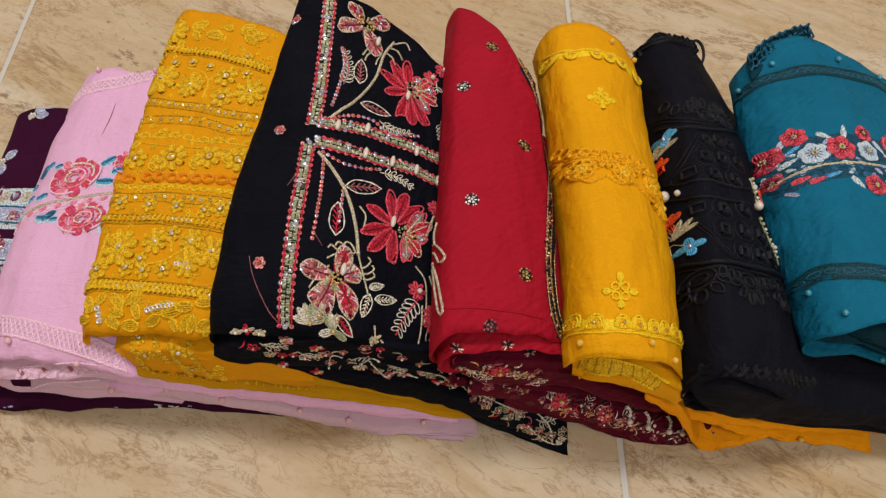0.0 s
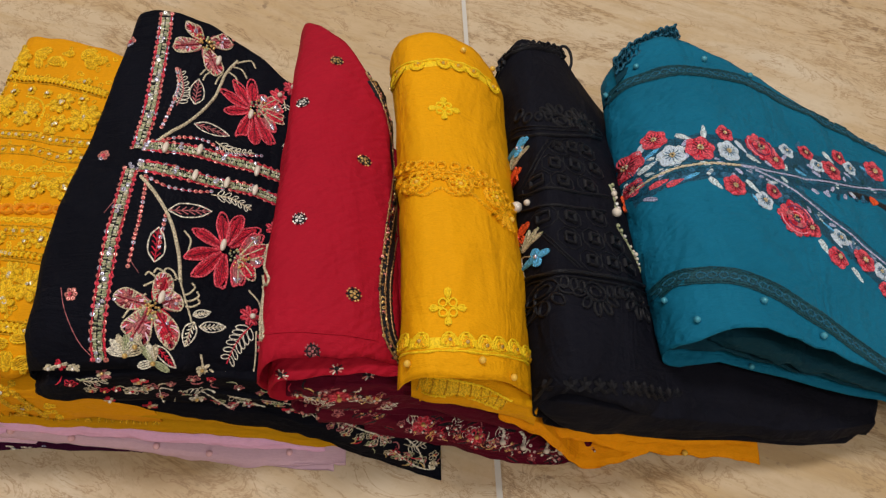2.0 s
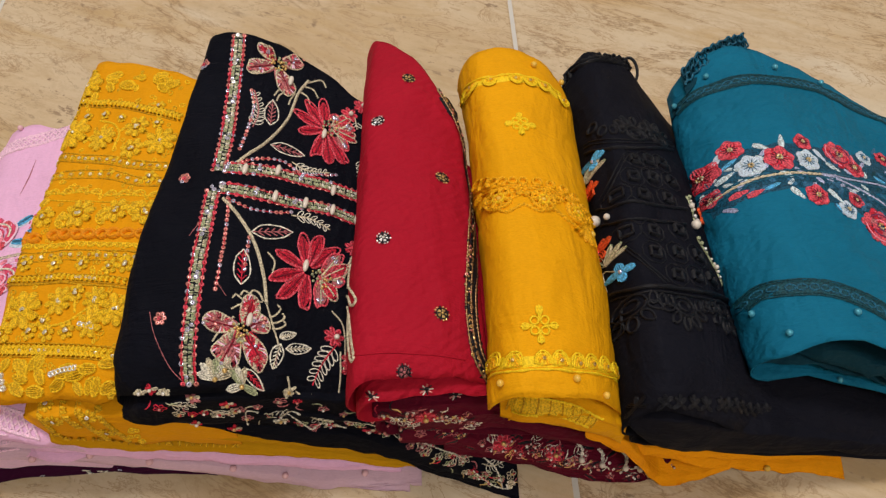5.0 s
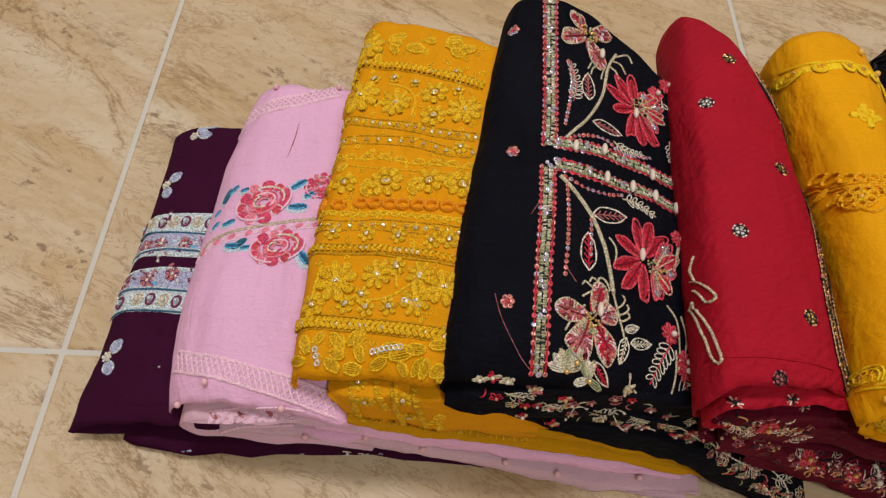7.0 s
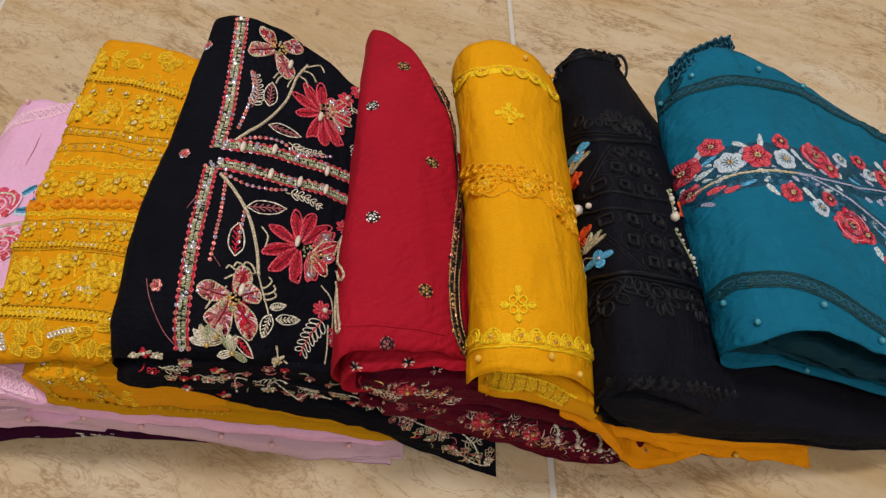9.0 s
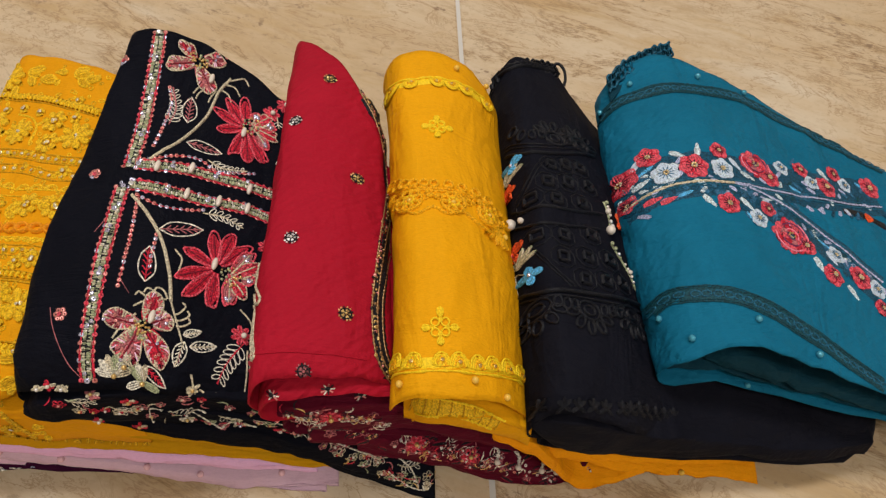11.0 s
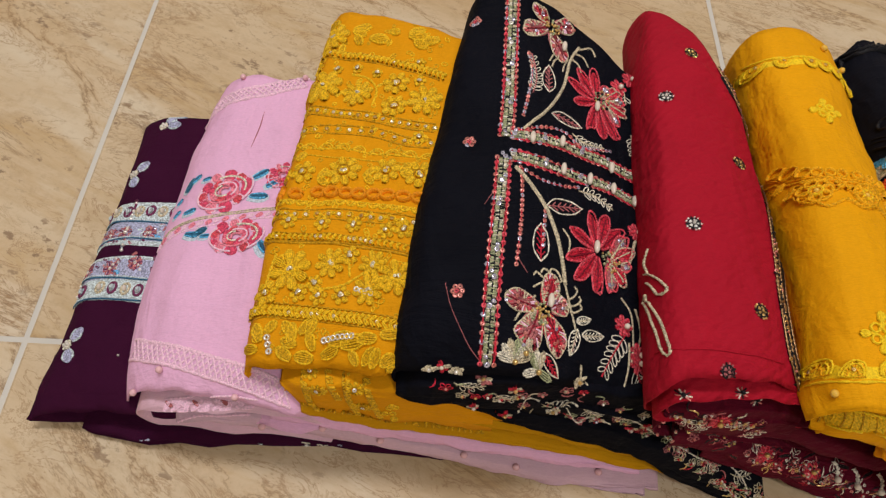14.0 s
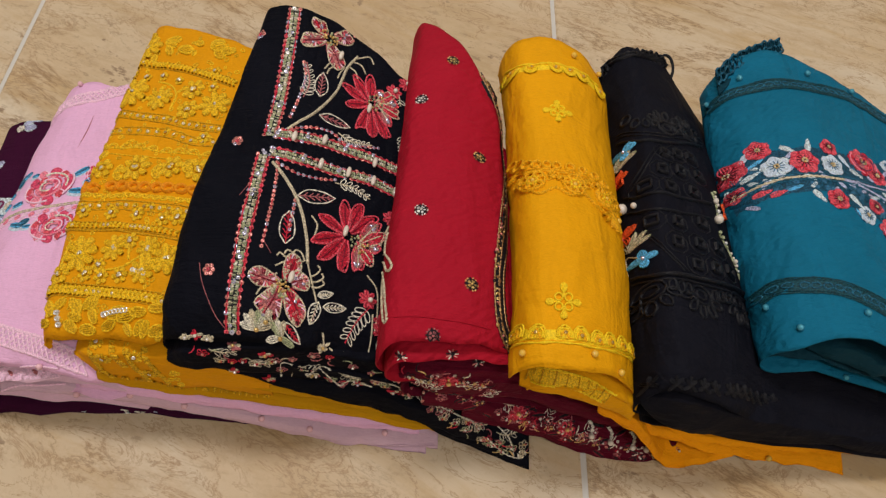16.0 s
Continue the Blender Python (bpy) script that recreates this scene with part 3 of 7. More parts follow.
teal_suit = suit((0.80, 0.06, 0), "teal cotton suit folded open, with floral embroidered bands, lace and pearls")
teal_body = fold("body", teal_suit, TEAL, (0.703, 0.693, 0.695), 1.06,
     [(0.69, 0.140), (0.71, 0.152), (0.735, 0.161), (0.76, 0.159), (0.79, 0.148), (0.83, 0.131), (0.88, 0.110), (0.95, 0.085), (1.06, 0.055)], [(0.69, 0.035), (0.72, 0.048), (0.75, 0.058), (0.80, 0.054), (0.88, 0.038), (1.06, 0.03)],
     [(0.69, -0.048), (0.712, -0.056), (0.738, -0.052), (0.78, -0.057), (0.83, -0.066), (0.88, -0.074), (1.06, -0.085)],
     [(0.69, 0.180), (0.705, 0.194), (0.747, 0.200), (0.776, 0.191), (0.813, 0.185), (0.88, 0.166), (0.95, 0.143), (1.06, 0.11)],
     dz=(-0.004, 0.002), round_l=0.020, round_r=0.012, seed=8, amount=0.0034)
fold("inner_layer", teal_suit, TEAL, (0.712, 0.710, 0.710), 1.04,
     [(0.71, 0.122), (0.75, 0.127), (0.80, 0.117), (0.88, 0.092), (1.04, 0.05)], [(0.7, 0.012), (0.8, 0.014), (1.04, 0.014)],
     [(0.71, -0.012), (0.735, -0.030), (0.78, -0.036), (0.83, -0.050), (0.88, -0.064), (1.04, -0.075)], [(0.7, 0.15), (1.04, 0.10)], round_l=0.010, round_r=0.008, seed=8.6, nv=30)
fold("inner_layer", teal_suit, TEAL, (0.728, 0.726, 0.726), 0.98,
     [(0.72, 0.136), (0.75, 0.144), (0.79, 0.135), (0.88, 0.102), (0.98, 0.07)], [(0.7, 0.008), (0.8, 0.009), (0.98, 0.008)],
     [(0.72, 0.000), (0.75, -0.016), (0.79, -0.024), (0.84, -0.040), (0.98, -0.06)], [(0.7, 0.15), (0.98, 0.10)], round_l=0.005, seed=8.9, nv=30, frill=0.006)
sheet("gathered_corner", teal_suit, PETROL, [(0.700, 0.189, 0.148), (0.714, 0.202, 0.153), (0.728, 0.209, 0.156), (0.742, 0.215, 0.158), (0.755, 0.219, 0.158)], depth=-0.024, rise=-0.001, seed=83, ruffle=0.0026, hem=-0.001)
sheet("gathered_corner", coal_suit, COAL, [(0.610, 0.190, 0.131), (0.622, 0.206, 0.146), (0.640, 0.211, 0.145), (0.664, 0.217, 0.136)], depth=-0.012, rise=-0.001, seed=87, ruffle=0.0034, hem=-0.001)
# Added dark sheet on the lower lip: the open fold's shade, put into colour.
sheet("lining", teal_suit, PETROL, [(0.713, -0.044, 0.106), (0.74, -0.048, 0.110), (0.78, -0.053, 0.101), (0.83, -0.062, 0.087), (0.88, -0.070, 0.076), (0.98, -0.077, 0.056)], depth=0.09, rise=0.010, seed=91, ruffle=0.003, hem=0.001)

# Teal flap coloured petrol, so the shade inside the mouth is painted on.
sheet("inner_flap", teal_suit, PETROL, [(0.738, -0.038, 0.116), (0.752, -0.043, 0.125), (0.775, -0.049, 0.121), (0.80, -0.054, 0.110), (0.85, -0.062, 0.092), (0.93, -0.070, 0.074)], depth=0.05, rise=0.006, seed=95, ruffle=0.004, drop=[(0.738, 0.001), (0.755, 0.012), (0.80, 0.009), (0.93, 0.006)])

# ---- embroidery tools ----
def drape_of(body):
    o = body.parent.location
    vs = [Vector((v.co.x + o.x, v.co.y + o.y, v.co.z + o.z)) for v in body.data.vertices]
    return BVHTree.FromPolygons(vs, [tuple(p.vertices) for p in body.data.polygons])


class Stitch:
    """Raised needlework gathered into one mesh and laid on a cloth seen from above in plan (x, y)."""

    puff = 1.0

    def __init__(self, cloth):
        self.cloth, self.v, self.f, self.s, self.m = cloth, [], [], [], []

    def on(self, x, y):
        p, n, _, _ = self.cloth.ray_cast(Vector((x, y, 1)), Vector((0, 0, -1)))
        for k in range(5):
            q, m, _, _ = self.cloth.ray_cast(Vector((x, y + 0.006, 1)), Vector((0, 0, -1)))
            if y > 0 or q is None or (p is not None and q.z - p.z < 0.012):
                break
            p, n, y = q, m, y + 0.004
        if p is None:
            p, n, _, _ = self.cloth.find_nearest(Vector((x, y, 0.15)))
        return p, (n if n.z > 0 else -n)

    def slot(self, mat):
        if mat not in self.m:
            self.m.append(mat)
        return self.m.index(mat)

    def add(self, verts, faces, mat):
        k, s = len(self.v), self.slot(mat)
        self.v += verts
        self.f += [tuple(i + k for i in f) for f in faces]
        self.s += [s] * len(faces)

    def cord(self, pts, w, mat, h=None, bead=0.0, beat=0.003, step=0.0016, close=False, taper=0.0, base=0.0):
        """A cord along pts, half-round; bead: how far it swells in beats, as a chain stitch does."""
        h, base = (w * 0.55 if h is None else h) * self.puff, base * self.puff
        path = trail(pts, step, close)
        if len(path) < 2:
            return
        verts, faces, run = [], [], 0.0
        for i, (x, y) in enumerate(path):
            a, b = path[max(i - 1, 0)], path[min(i + 1, len(path) - 1)]
            t = Vector((b[0] - a[0], b[1] - a[1], 0))
            run += t.length / 2
            t = t.normalized() if t.length else Vector((1, 0, 0))
            p, n = self.on(x, y)
            side = n.cross(t).normalized()
            k = 1 + bead * math.cos(run / beat * 2 * math.pi)
            if taper:
                q = i / (len(path) - 1)
                k *= max(0.15, 1 - taper * abs(2 * q - 1) ** 2)
            for sx, sz in ((-0.5, 0.0), (-0.28, 0.8), (0.28, 0.8), (0.5, 0.0)):
                verts.append(p + side * (sx * w * k) + n * (base + sz * h * k + 0.0001))
        for i in range(len(path) - 1):
            for j in range(3):
                faces.append((i * 4 + j, i * 4 + j + 1, i * 4 + 5 + j, i * 4 + 4 + j))
        self.add(verts, faces, mat)

    def petal(self, x, y, ang, length, width, mat, rim=None, strands=5, h=0.0011, base=0.0, tip=0.5):
        """A satin-stitched petal: strands that fan from its root to its tip."""
        c, s = math.cos(ang), math.sin(ang)
        w = width / strands * 1.08
        for k in range(strands):
            q = (k + 0.5) / strands * 2 - 1
            pts = []
            for u in (0.0, 0.3, 0.6, 0.85, 1.0):
                off = q * width / 2 * math.sin(math.pi * min(1, u * 0.62 + 0.12)) ** 0.8 * (1 if u < 0.9 else 0.75)
                a = u * length * (1 - 0.22 * q * q * tip * 2)
                pts.append((x + c * a - s * off, y + s * a + c * off))
            m = rim if rim and k in (0, strands - 1) else mat
            self.cord(pts, w, m, h=h, step=length / 5, base=base)

    def disc(self, x, y, r, mat, h=0.0006, tilt=0.35, n=8, hole=True):
        p, nrm = self.on(x, y)
        nrm = (nrm + Vector((random.uniform(-tilt, tilt), random.uniform(-tilt, tilt), 0))).normalized()
        a = nrm.orthogonal().normalized()
        b = nrm.cross(a)
        p = p + nrm * h * self.puff
        rim = [p + (a * math.cos(q) + b * math.sin(q)) * r for q in np.linspace(0, 2 * math.pi, n, endpoint=False)]
        low = [v - nrm * 0.0003 for v in rim]
        mid = [p + (v - p) * 0.28 - nrm * 0.0002 for v in rim]
        f = [(i, (i + 1) % n, 2 * n + (i + 1) % n, 2 * n + i) for i in range(n)] + [(n + i, n + (i + 1) % n, (i + 1) % n, i) for i in range(n)]
        self.add(rim + low + mid, f, mat)

    def ball(self, x, y, r, mat, sink=0.7, long=1.0, ang=0.0):
        p, n = self.on(x, y)
        self.ball_at(p + n * r * sink, r, mat, long, ang)

    def ball_at(self, p, r, mat, long=1.0, ang=0.0):
        nu, nv = 10, 6
        verts = [p + Vector((0, 0, r)), p - Vector((0, 0, r))]
        for j in range(1, nv):
            for i in range(nu):
                th, ph = math.pi * j / nv, 2 * math.pi * i / nu
                d = Vector((math.sin(th) * math.cos(ph) * long, math.sin(th) * math.sin(ph), math.cos(th))) * r
                verts.append(p + Vector((d.x * math.cos(ang) - d.y * math.sin(ang), d.x * math.sin(ang) + d.y * math.cos(ang), d.z)))
        f = [(0, 2 + i, 2 + (i + 1) % nu) for i in range(nu)]
        f += [(2 + j * nu + i, 2 + (j + 1) * nu + i, 2 + (j + 1) * nu + (i + 1) % nu, 2 + j * nu + (i + 1) % nu) for j in range(nv - 2) for i in range(nu)]
        k = 2 + (nv - 2) * nu
        f += [(1, k + (i + 1) % nu, k + i) for i in range(nu)]
        self.add(verts, f, mat)

    def ring(self, x, y, r, w, mat, squash=1.0, ang=0.0, h=None, bead=0.0, base=0.0):
        pts = []
        for q in np.linspace(0, 2 * math.pi, 11):
            a, b = r * math.cos(q), r * squash * math.sin(q)
            pts.append((x + a * math.cos(ang) - b * math.sin(ang), y + a * math.sin(ang) + b * math.cos(ang)))
        self.cord(pts, w, mat, h=h, step=max(r * 0.45, 0.0008), bead=bead, beat=0.002, base=base)

    def ribbon(self, pts, w, mat, h=0.0006, wave=0.0, beat=0.006, step=0.003, across=5):
        """A flat band along pts; wave: scalloped edges."""
        path = trail(pts, step)
        verts, faces, run, n = [], [], 0.0, across + 1
        for i, (x, y) in enumerate(path):
            a, b = path[max(i - 1, 0)], path[min(i + 1, len(path) - 1)]
            t = Vector((b[0] - a[0], b[1] - a[1]))
            run += t.length / 2
            t.normalize()
            k = w * (1 + wave * abs(math.sin(run / beat * math.pi)))
            for j in range(n):
                o = (j / across - 0.5) * k
                p, nr = self.on(x - t.y * o, y + t.x * o)
                verts.append(p + nr * (h if 0 < j < across else 0.0))
        for i in range(len(path) - 1):
            for j in range(across):
                faces.append((i * n + j, i * n + j + 1, (i + 1) * n + j + 1, (i + 1) * n + j))
        self.add(verts, faces, mat)

    def done(self, name, parent, label=""):
        if not self.f:
            return None
        return mesh_object(name, to_local(parent, self.v), self.f, self.m, parent, label, slots=self.s)


def trail(pts, step, close=False):
    """Points at even steps along a smooth line through pts."""
    pts = [tuple(p[:2]) for p in pts]
    if close:
        pts = pts + [pts[0]]
    if len(pts) == 2:
        n = max(1, int(math.dist(*pts) / step))
        return [(pts[0][0] + (pts[1][0] - pts[0][0]) * i / n, pts[0][1] + (pts[1][1] - pts[0][1]) * i / n) for i in range(n + 1)]
    out = []
    ext = [(2 * pts[0][0] - pts[1][0], 2 * pts[0][1] - pts[1][1])] + pts + [(2 * pts[-1][0] - pts[-2][0], 2 * pts[-1][1] - pts[-2][1])]
    for i in range(1, len(ext) - 2):
        p0, p1, p2, p3 = ext[i - 1:i + 3]
        n = max(1, int(math.dist(p1, p2) / step))
        for k in range(n):
            t = k / n
            out.append(tuple(0.5 * (2 * p1[a] + (p2[a] - p0[a]) * t + (2 * p0[a] - 5 * p1[a] + 4 * p2[a] - p3[a]) * t * t
                                    + (3 * p1[a] - p0[a] - 3 * p2[a] + p3[a]) * t ** 3) for a in (0, 1)))
    out.append(pts[-1])
    return out


def beside(pts, off):
    """The line that runs beside pts, off to its left."""
    path = trail(pts, 0.004)
    out = []
    for i, (x, y) in enumerate(path):
        a, b = path[max(i - 1, 0)], path[min(i + 1, len(path) - 1)]
        d = math.dist(a, b) or 1
        out.append((x - (b[1] - a[1]) / d * off, y + (b[0] - a[0]) / d * off))
    return out


def heading(path, i):
    a, b = path[max(i - 1, 0)], path[min(i + 1, len(path) - 1)]
    return math.atan2(b[1] - a[1], b[0] - a[0])


def flower(st, x, y, r, mat, rim, heart, n=6, ang=0.3, inner=None, squash=0.72, wide=0.95, dots=None, strands=5):
    for k in range(n):
        q = ang + 2 * math.pi * k / n + random.uniform(-0.08, 0.08)
        ln = r * random.uniform(0.9, 1.08)
        st.petal(x + 0.12 * r * math.cos(q), y + 0.12 * r * math.sin(q), q, ln * 0.88, r * wide, mat, rim, strands=strands)
    if inner:
        for k in range(n):
            q = ang + 0.5 + 2 * math.pi * k / n
            st.petal(x, y, q, r * 0.48, r * 0.4, inner, None, strands=3, base=0.0007)
    for k in range(6):
        q = ang + k * 1.05
        st.ball(x + 0.16 * r * math.cos(q), y + 0.16 * r * math.sin(q), r * 0.085, heart, sink=1.6)
    st.ball(x, y, r * 0.1, dots or heart, sink=2.0)


def leaf(st, x, y, ang, length, width, rim, vein=None, fill=None, w=0.0007):
    c, s = math.cos(ang), math.sin(ang)

    def at(u, o):
        return (x + c * u * length - s * o * width, y + s * u * length + c * o * width)
    if fill:
        st.petal(x, y, ang, length, width * 0.85, fill, strands=4, h=0.0005)
    st.cord([at(0, 0), at(0.3, 0.42), at(0.7, 0.36), at(1, 0)], w, rim, bead=0.25, beat=0.0016, step=0.0012, base=0.0003)
    st.cord([at(0, 0), at(0.3, -0.42), at(0.7, -0.36), at(1, 0)], w, rim, bead=0.25, beat=0.0016, step=0.0012, base=0.0003)
    if vein:
        st.cord([at(0, 0), at(1, 0)], w * 0.8, vein, step=0.0015, base=0.0003)


def fern(st, pts, leaf_len, rim, stem, step=0.0034, w=0.0007):
    path = trail(pts, step)
    st.cord(pts, w * 1.2, stem, bead=0.2, beat=0.0016)
    for i, (x, y) in enumerate(path[1:-1]):
        a = heading(path, i + 1)
        k = leaf_len * (1 - 0.5 * i / len(path))
        for side in (1, -1):
            q = a + side * 0.85
            st.ring(x + math.cos(q) * k * 0.5, y + math.sin(q) * k * 0.5, k * 0.5, w * 0.8, rim, squash=0.42, ang=q)


def sequins(st, pts, r, mats, step, jitter=0.0):
    for x, y in trail(pts, step):
        st.disc(x + random.uniform(-jitter, jitter), y + random.uniform(-jitter, jitter), r, random.choice(mats))


def curl(st, x, y, ang, ln, mat, w=0.0011, bend=0.5):
    """A small hooked chain stitch."""
    pts = [(x + ln * u * math.cos(ang + bend * u * 2), y + ln * u * math.sin(ang + bend * u * 2)) for u in (0, 0.35, 0.7, 1.0)]
    st.cord(pts, w, mat, bead=0.3, beat=0.002, step=0.0008, taper=0.5)


def pearl(cloth, parent, x, y, r, mat, label=""):
    st = Stitch(cloth)
    st.ball(x, y, r, mat)
    return st.done("pearl", parent, label)


SILVER, GILT = shiny("silver_sequin", (0.95, 0.93, 0.90), 0.30, 0.65), shiny("gold_sequin", (0.80, 0.56, 0.22), 0.28, 0.8)
BLUSH, IRIS = shiny("blush_sequin", (0.80, 0.30, 0.27), 0.28, 0.6), shiny("iridescent_sequin", (0.72, 0.72, 0.95), 0.2, 0.7)
PEARL = shiny("cream_pearl", (0.80, 0.72, 0.62), 0.22, 0.0)
PINK_PEARL, AMBER_PEARL, TEAL_PEARL = shiny("pink_pearl", (0.86, 0.52, 0.58), 0.22, 0.0), shiny("amber_pearl", (0.86, 0.52, 0.07), 0.22, 0.0), shiny("teal_pearl", (0.07, 0.36, 0.50), 0.18, 0.25)
CREAM, IVORY = thread("cream_thread", (0.55, 0.48, 0.34), tone=0.45), thread("ivory_thread", (0.70, 0.66, 0.56))
SCARLET, CORAL, ROSE = thread("scarlet_thread", (0.50, 0.016, 0.040), tone=0.55), thread("coral_thread", (0.66, 0.085, 0.12), tone=0.5), thread("dusty_rose_thread", (0.42, 0.13, 0.14))
GOLD_T, GOLD_D = thread("golden_thread", (0.68, 0.39, 0.008), tone=0.30), thread("deep_golden_thread", (0.53, 0.275, 0.004), tone=0.32)
LEMON = thread("lemon_thread", (0.80, 0.49, 0.012), tone=0.26)
WHITE = thread("bluish_white_thread", (0.54, 0.63, 0.74), tone=0.22)
AMBER_T = thread("amber_thread", (0.80, 0.385, 0.004), tone=0.26)
BRONZE = shiny("bronze_bead", (0.34, 0.20, 0.09), 0.35, 0.7)
SUN = thread("sunny_thread", (0.86, 0.58, 0.012), tone=0.14)
JET = thread("jet_thread", (0.0070, 0.0074, 0.0110), 0.45, sheen=0.0, spec=0.2)
SAGE, SKY, NAVY = thread("sage_thread", (0.36, 0.39, 0.23)), thread("sky_blue_thread", (0.10, 0.42, 0.72)), thread("petrol_thread", (0.03, 0.13, 0.24))
ICE, LILAC, WINE = thread("ice_blue_thread", (0.55, 0.64, 0.68)), thread("lilac_thread", (0.40, 0.42, 0.60)), thread("wine_thread", (0.16, 0.03, 0.09))
PINK_T = thread("pale_pink_thread", (0.86, 0.56, 0.72), tone=0.15)
PETROL_T = thread("petrol_ground_thread", (0.005, 0.062, 0.115), tone=0.55)
TEAL_T, TEAL_D = thread("teal_thread", (0.012, 0.10, 0.17)), thread("dark_teal_thread", (0.006, 0.055, 0.075))
ORANGE = thread("vermilion_thread", (0.75, 0.09, 0.02))
PLUM_C, PINK_C, GOLD_C, BLACK_C, RED_C, AMBER_C, COAL_C, TEAL_C = (drape_of(b) for b in (
    plum_body, pink_body, gold_body, black_body, red_body, amber_body, coal_body, teal_body))


class Front(Stitch):
    """Needlework on the front faces of the pile: laid from the front and above, in (x, height) at the pile's front plane."""
    WAY = Vector((0, 0.75, -0.66))

    def on(self, x, h):
        p, n, _, _ = self.cloth.ray_cast(Vector((x, -0.08, h)) - self.WAY * 0.3, self.WAY)
        if p is None:
            p, n, _, d = self.cloth.find_nearest(Vector((x, -0.08, h)))
            if d > 0.012:
                p = Vector((x, -0.08, h))
        return p, (n if n.dot(self.WAY) < 0 else -n)


def front_of(thing):
    o = thing.location
    vs, fs = [], []
    for c in thing.children:
        if c.name.split(".")[0] in ("body", "inner_layer", "hem_layer", "lower_layer", "front_layer"):
            k = len(vs)
            vs += [Vector((v.co.x + o.x, v.co.y + o.y, v.co.z + o.z)) for v in c.data.vertices]
            fs += [tuple(i + k for i in p.vertices) for p in c.data.polygons]
    return BVHTree.FromPolygons(vs, fs)


FRONTS = {t: front_of(t) for t in (plum_suit, pink_suit, gold_suit, black_suit, red_suit, amber_suit, coal_suit, teal_suit)}

def strand(name, parent, pts, r, mat, label="", close=False):
    """A free round thread through points in space."""
    pts = [Vector(p) for p in pts]
    n, verts, faces = len(pts), [], []
    for i, p in enumerate(pts):
        a, b = (pts[i - 1], pts[(i + 1) % n]) if close else (pts[max(i - 1, 0)], pts[min(i + 1, n - 1)])
        t = (b - a).normalized()
        u = t.cross(Vector((0.3, 0.2, 1))).normalized()
        w = t.cross(u)
        verts += [p + (u * math.cos(q) + w * math.sin(q)) * r for q in np.linspace(0, 2 * math.pi, 6, endpoint=False)]
    for i in range(n if close else n - 1):
        for j in range(6):
            faces.append((i * 6 + j, i * 6 + (j + 1) % 6, (i + 1) % n * 6 + (j + 1) % 6, (i + 1) % n * 6 + j))
    return mesh_object(name, to_local(parent, verts), faces, mat, parent, label)


def frill(parent, line, deep, mat, label):
    """Lace along the edge of a gathered corner: a scalloped rim over crossing bars."""
    ys, zs = [(p[0], p[1]) for p in line], [(p[0], p[2]) for p in line]
    x0, x1 = line[0][0], line[-1][0]
    for row in (0.05, 0.5, 0.95):
        strand("lace_edge", parent, [(x, curve(ys, x) - deep * row + 0.0012 * math.sin(i * 0.9), curve(zs, x) + 0.0022 + 0.0008 * math.sin(i * 1.3 + row * 5)) for i, x in enumerate(np.linspace(x0, x1, 60))], 0.0010, mat)
    strand("lace_bars", parent, [(x, curve(ys, x) - deep * (0.1 + 0.8 * (i % 2)), curve(zs, x) + 0.0026) for i, x in enumerate(np.linspace(x0, x1, 32))], 0.0008, mat, label)


# ---- plum suit: pale band and sprigs ----
for line, w, m in (([(0.0446, 0.0972), (0.0595, 0.0964), (0.0832, 0.0945), (0.1137, 0.0931)], 0.0165, ICE), ([(0.0454, 0.0767), (0.0659, 0.0768), (0.0880, 0.0753), (0.1154, 0.0741)], 0.0185, LILAC), ([(0.0454, 0.0624), (0.0578, 0.0675), (0.0884, 0.0641), (0.1121, 0.0628)], 0.0045, ICE),
                   ([(0.0438, 0.0507), (0.0630, 0.0518), (0.0871, 0.0510), (0.1131, 0.0490)], 0.0035, ICE), ([(0.0422, 0.0422), (0.0605, 0.0436), (0.0894, 0.0413), (0.1127, 0.0392)], 0.0190, LILAC), ([(0.0429, 0.0252), (0.0605, 0.0264), (0.0888, 0.0242), (0.1138, 0.0204)], 0.0175, ICE)):
    st = Stitch(PLUM_C)
    st.ribbon(line, w, m, h=0.0007, wave=0.06, beat=0.007)
    st.done("embroidered_band", plum_suit, "ice-blue embroidered band" if m is ICE else "lilac-grey embroidered band")
for line in ([(0.0464, 0.0890), (0.0735, 0.0852), (0.1116, 0.0814)], [(0.0444, 0.0663), (0.0729, 0.0691), (0.1133, 0.0653)], [(0.0441, 0.0369), (0.0772, 0.0346), (0.1140, 0.0296)], [(0.0429, 0.0172), (0.0676, 0.0178), (0.1147, 0.0131)]):
    for off, m in ((0.0, NAVY), (0.0013, ICE)):
        st = Stitch(PLUM_C)
        st.cord(beside(line, off) if off else line, 0.0012, m, base=0.0008, bead=0.3 if off else 0.0, beat=0.003)
        st.done("corded_line", plum_suit)
for line, gap in (([(0.0485, 0.1002), (0.0709, 0.0945), (0.0905, 0.0939), (0.1103, 0.0920)], 0.0088), ([(0.0518, 0.0262), (0.0674, 0.0271), (0.0887, 0.0246), (0.1098, 0.0212)], 0.0085)):
    for i, (x, y) in enumerate(trail(line, gap)):
        st = Stitch(PLUM_C)
        st.ring(x, y, 0.0044, 0.0022, WINE if i % 2 == 0 else CREAM, squash=0.72, ang=1.35, base=0.0006)
        st.ball(x, y, 0.0026, PEARL if i % 2 else ICE, long=0.6, sink=0.7)
        st.done("bead_motif", plum_suit)
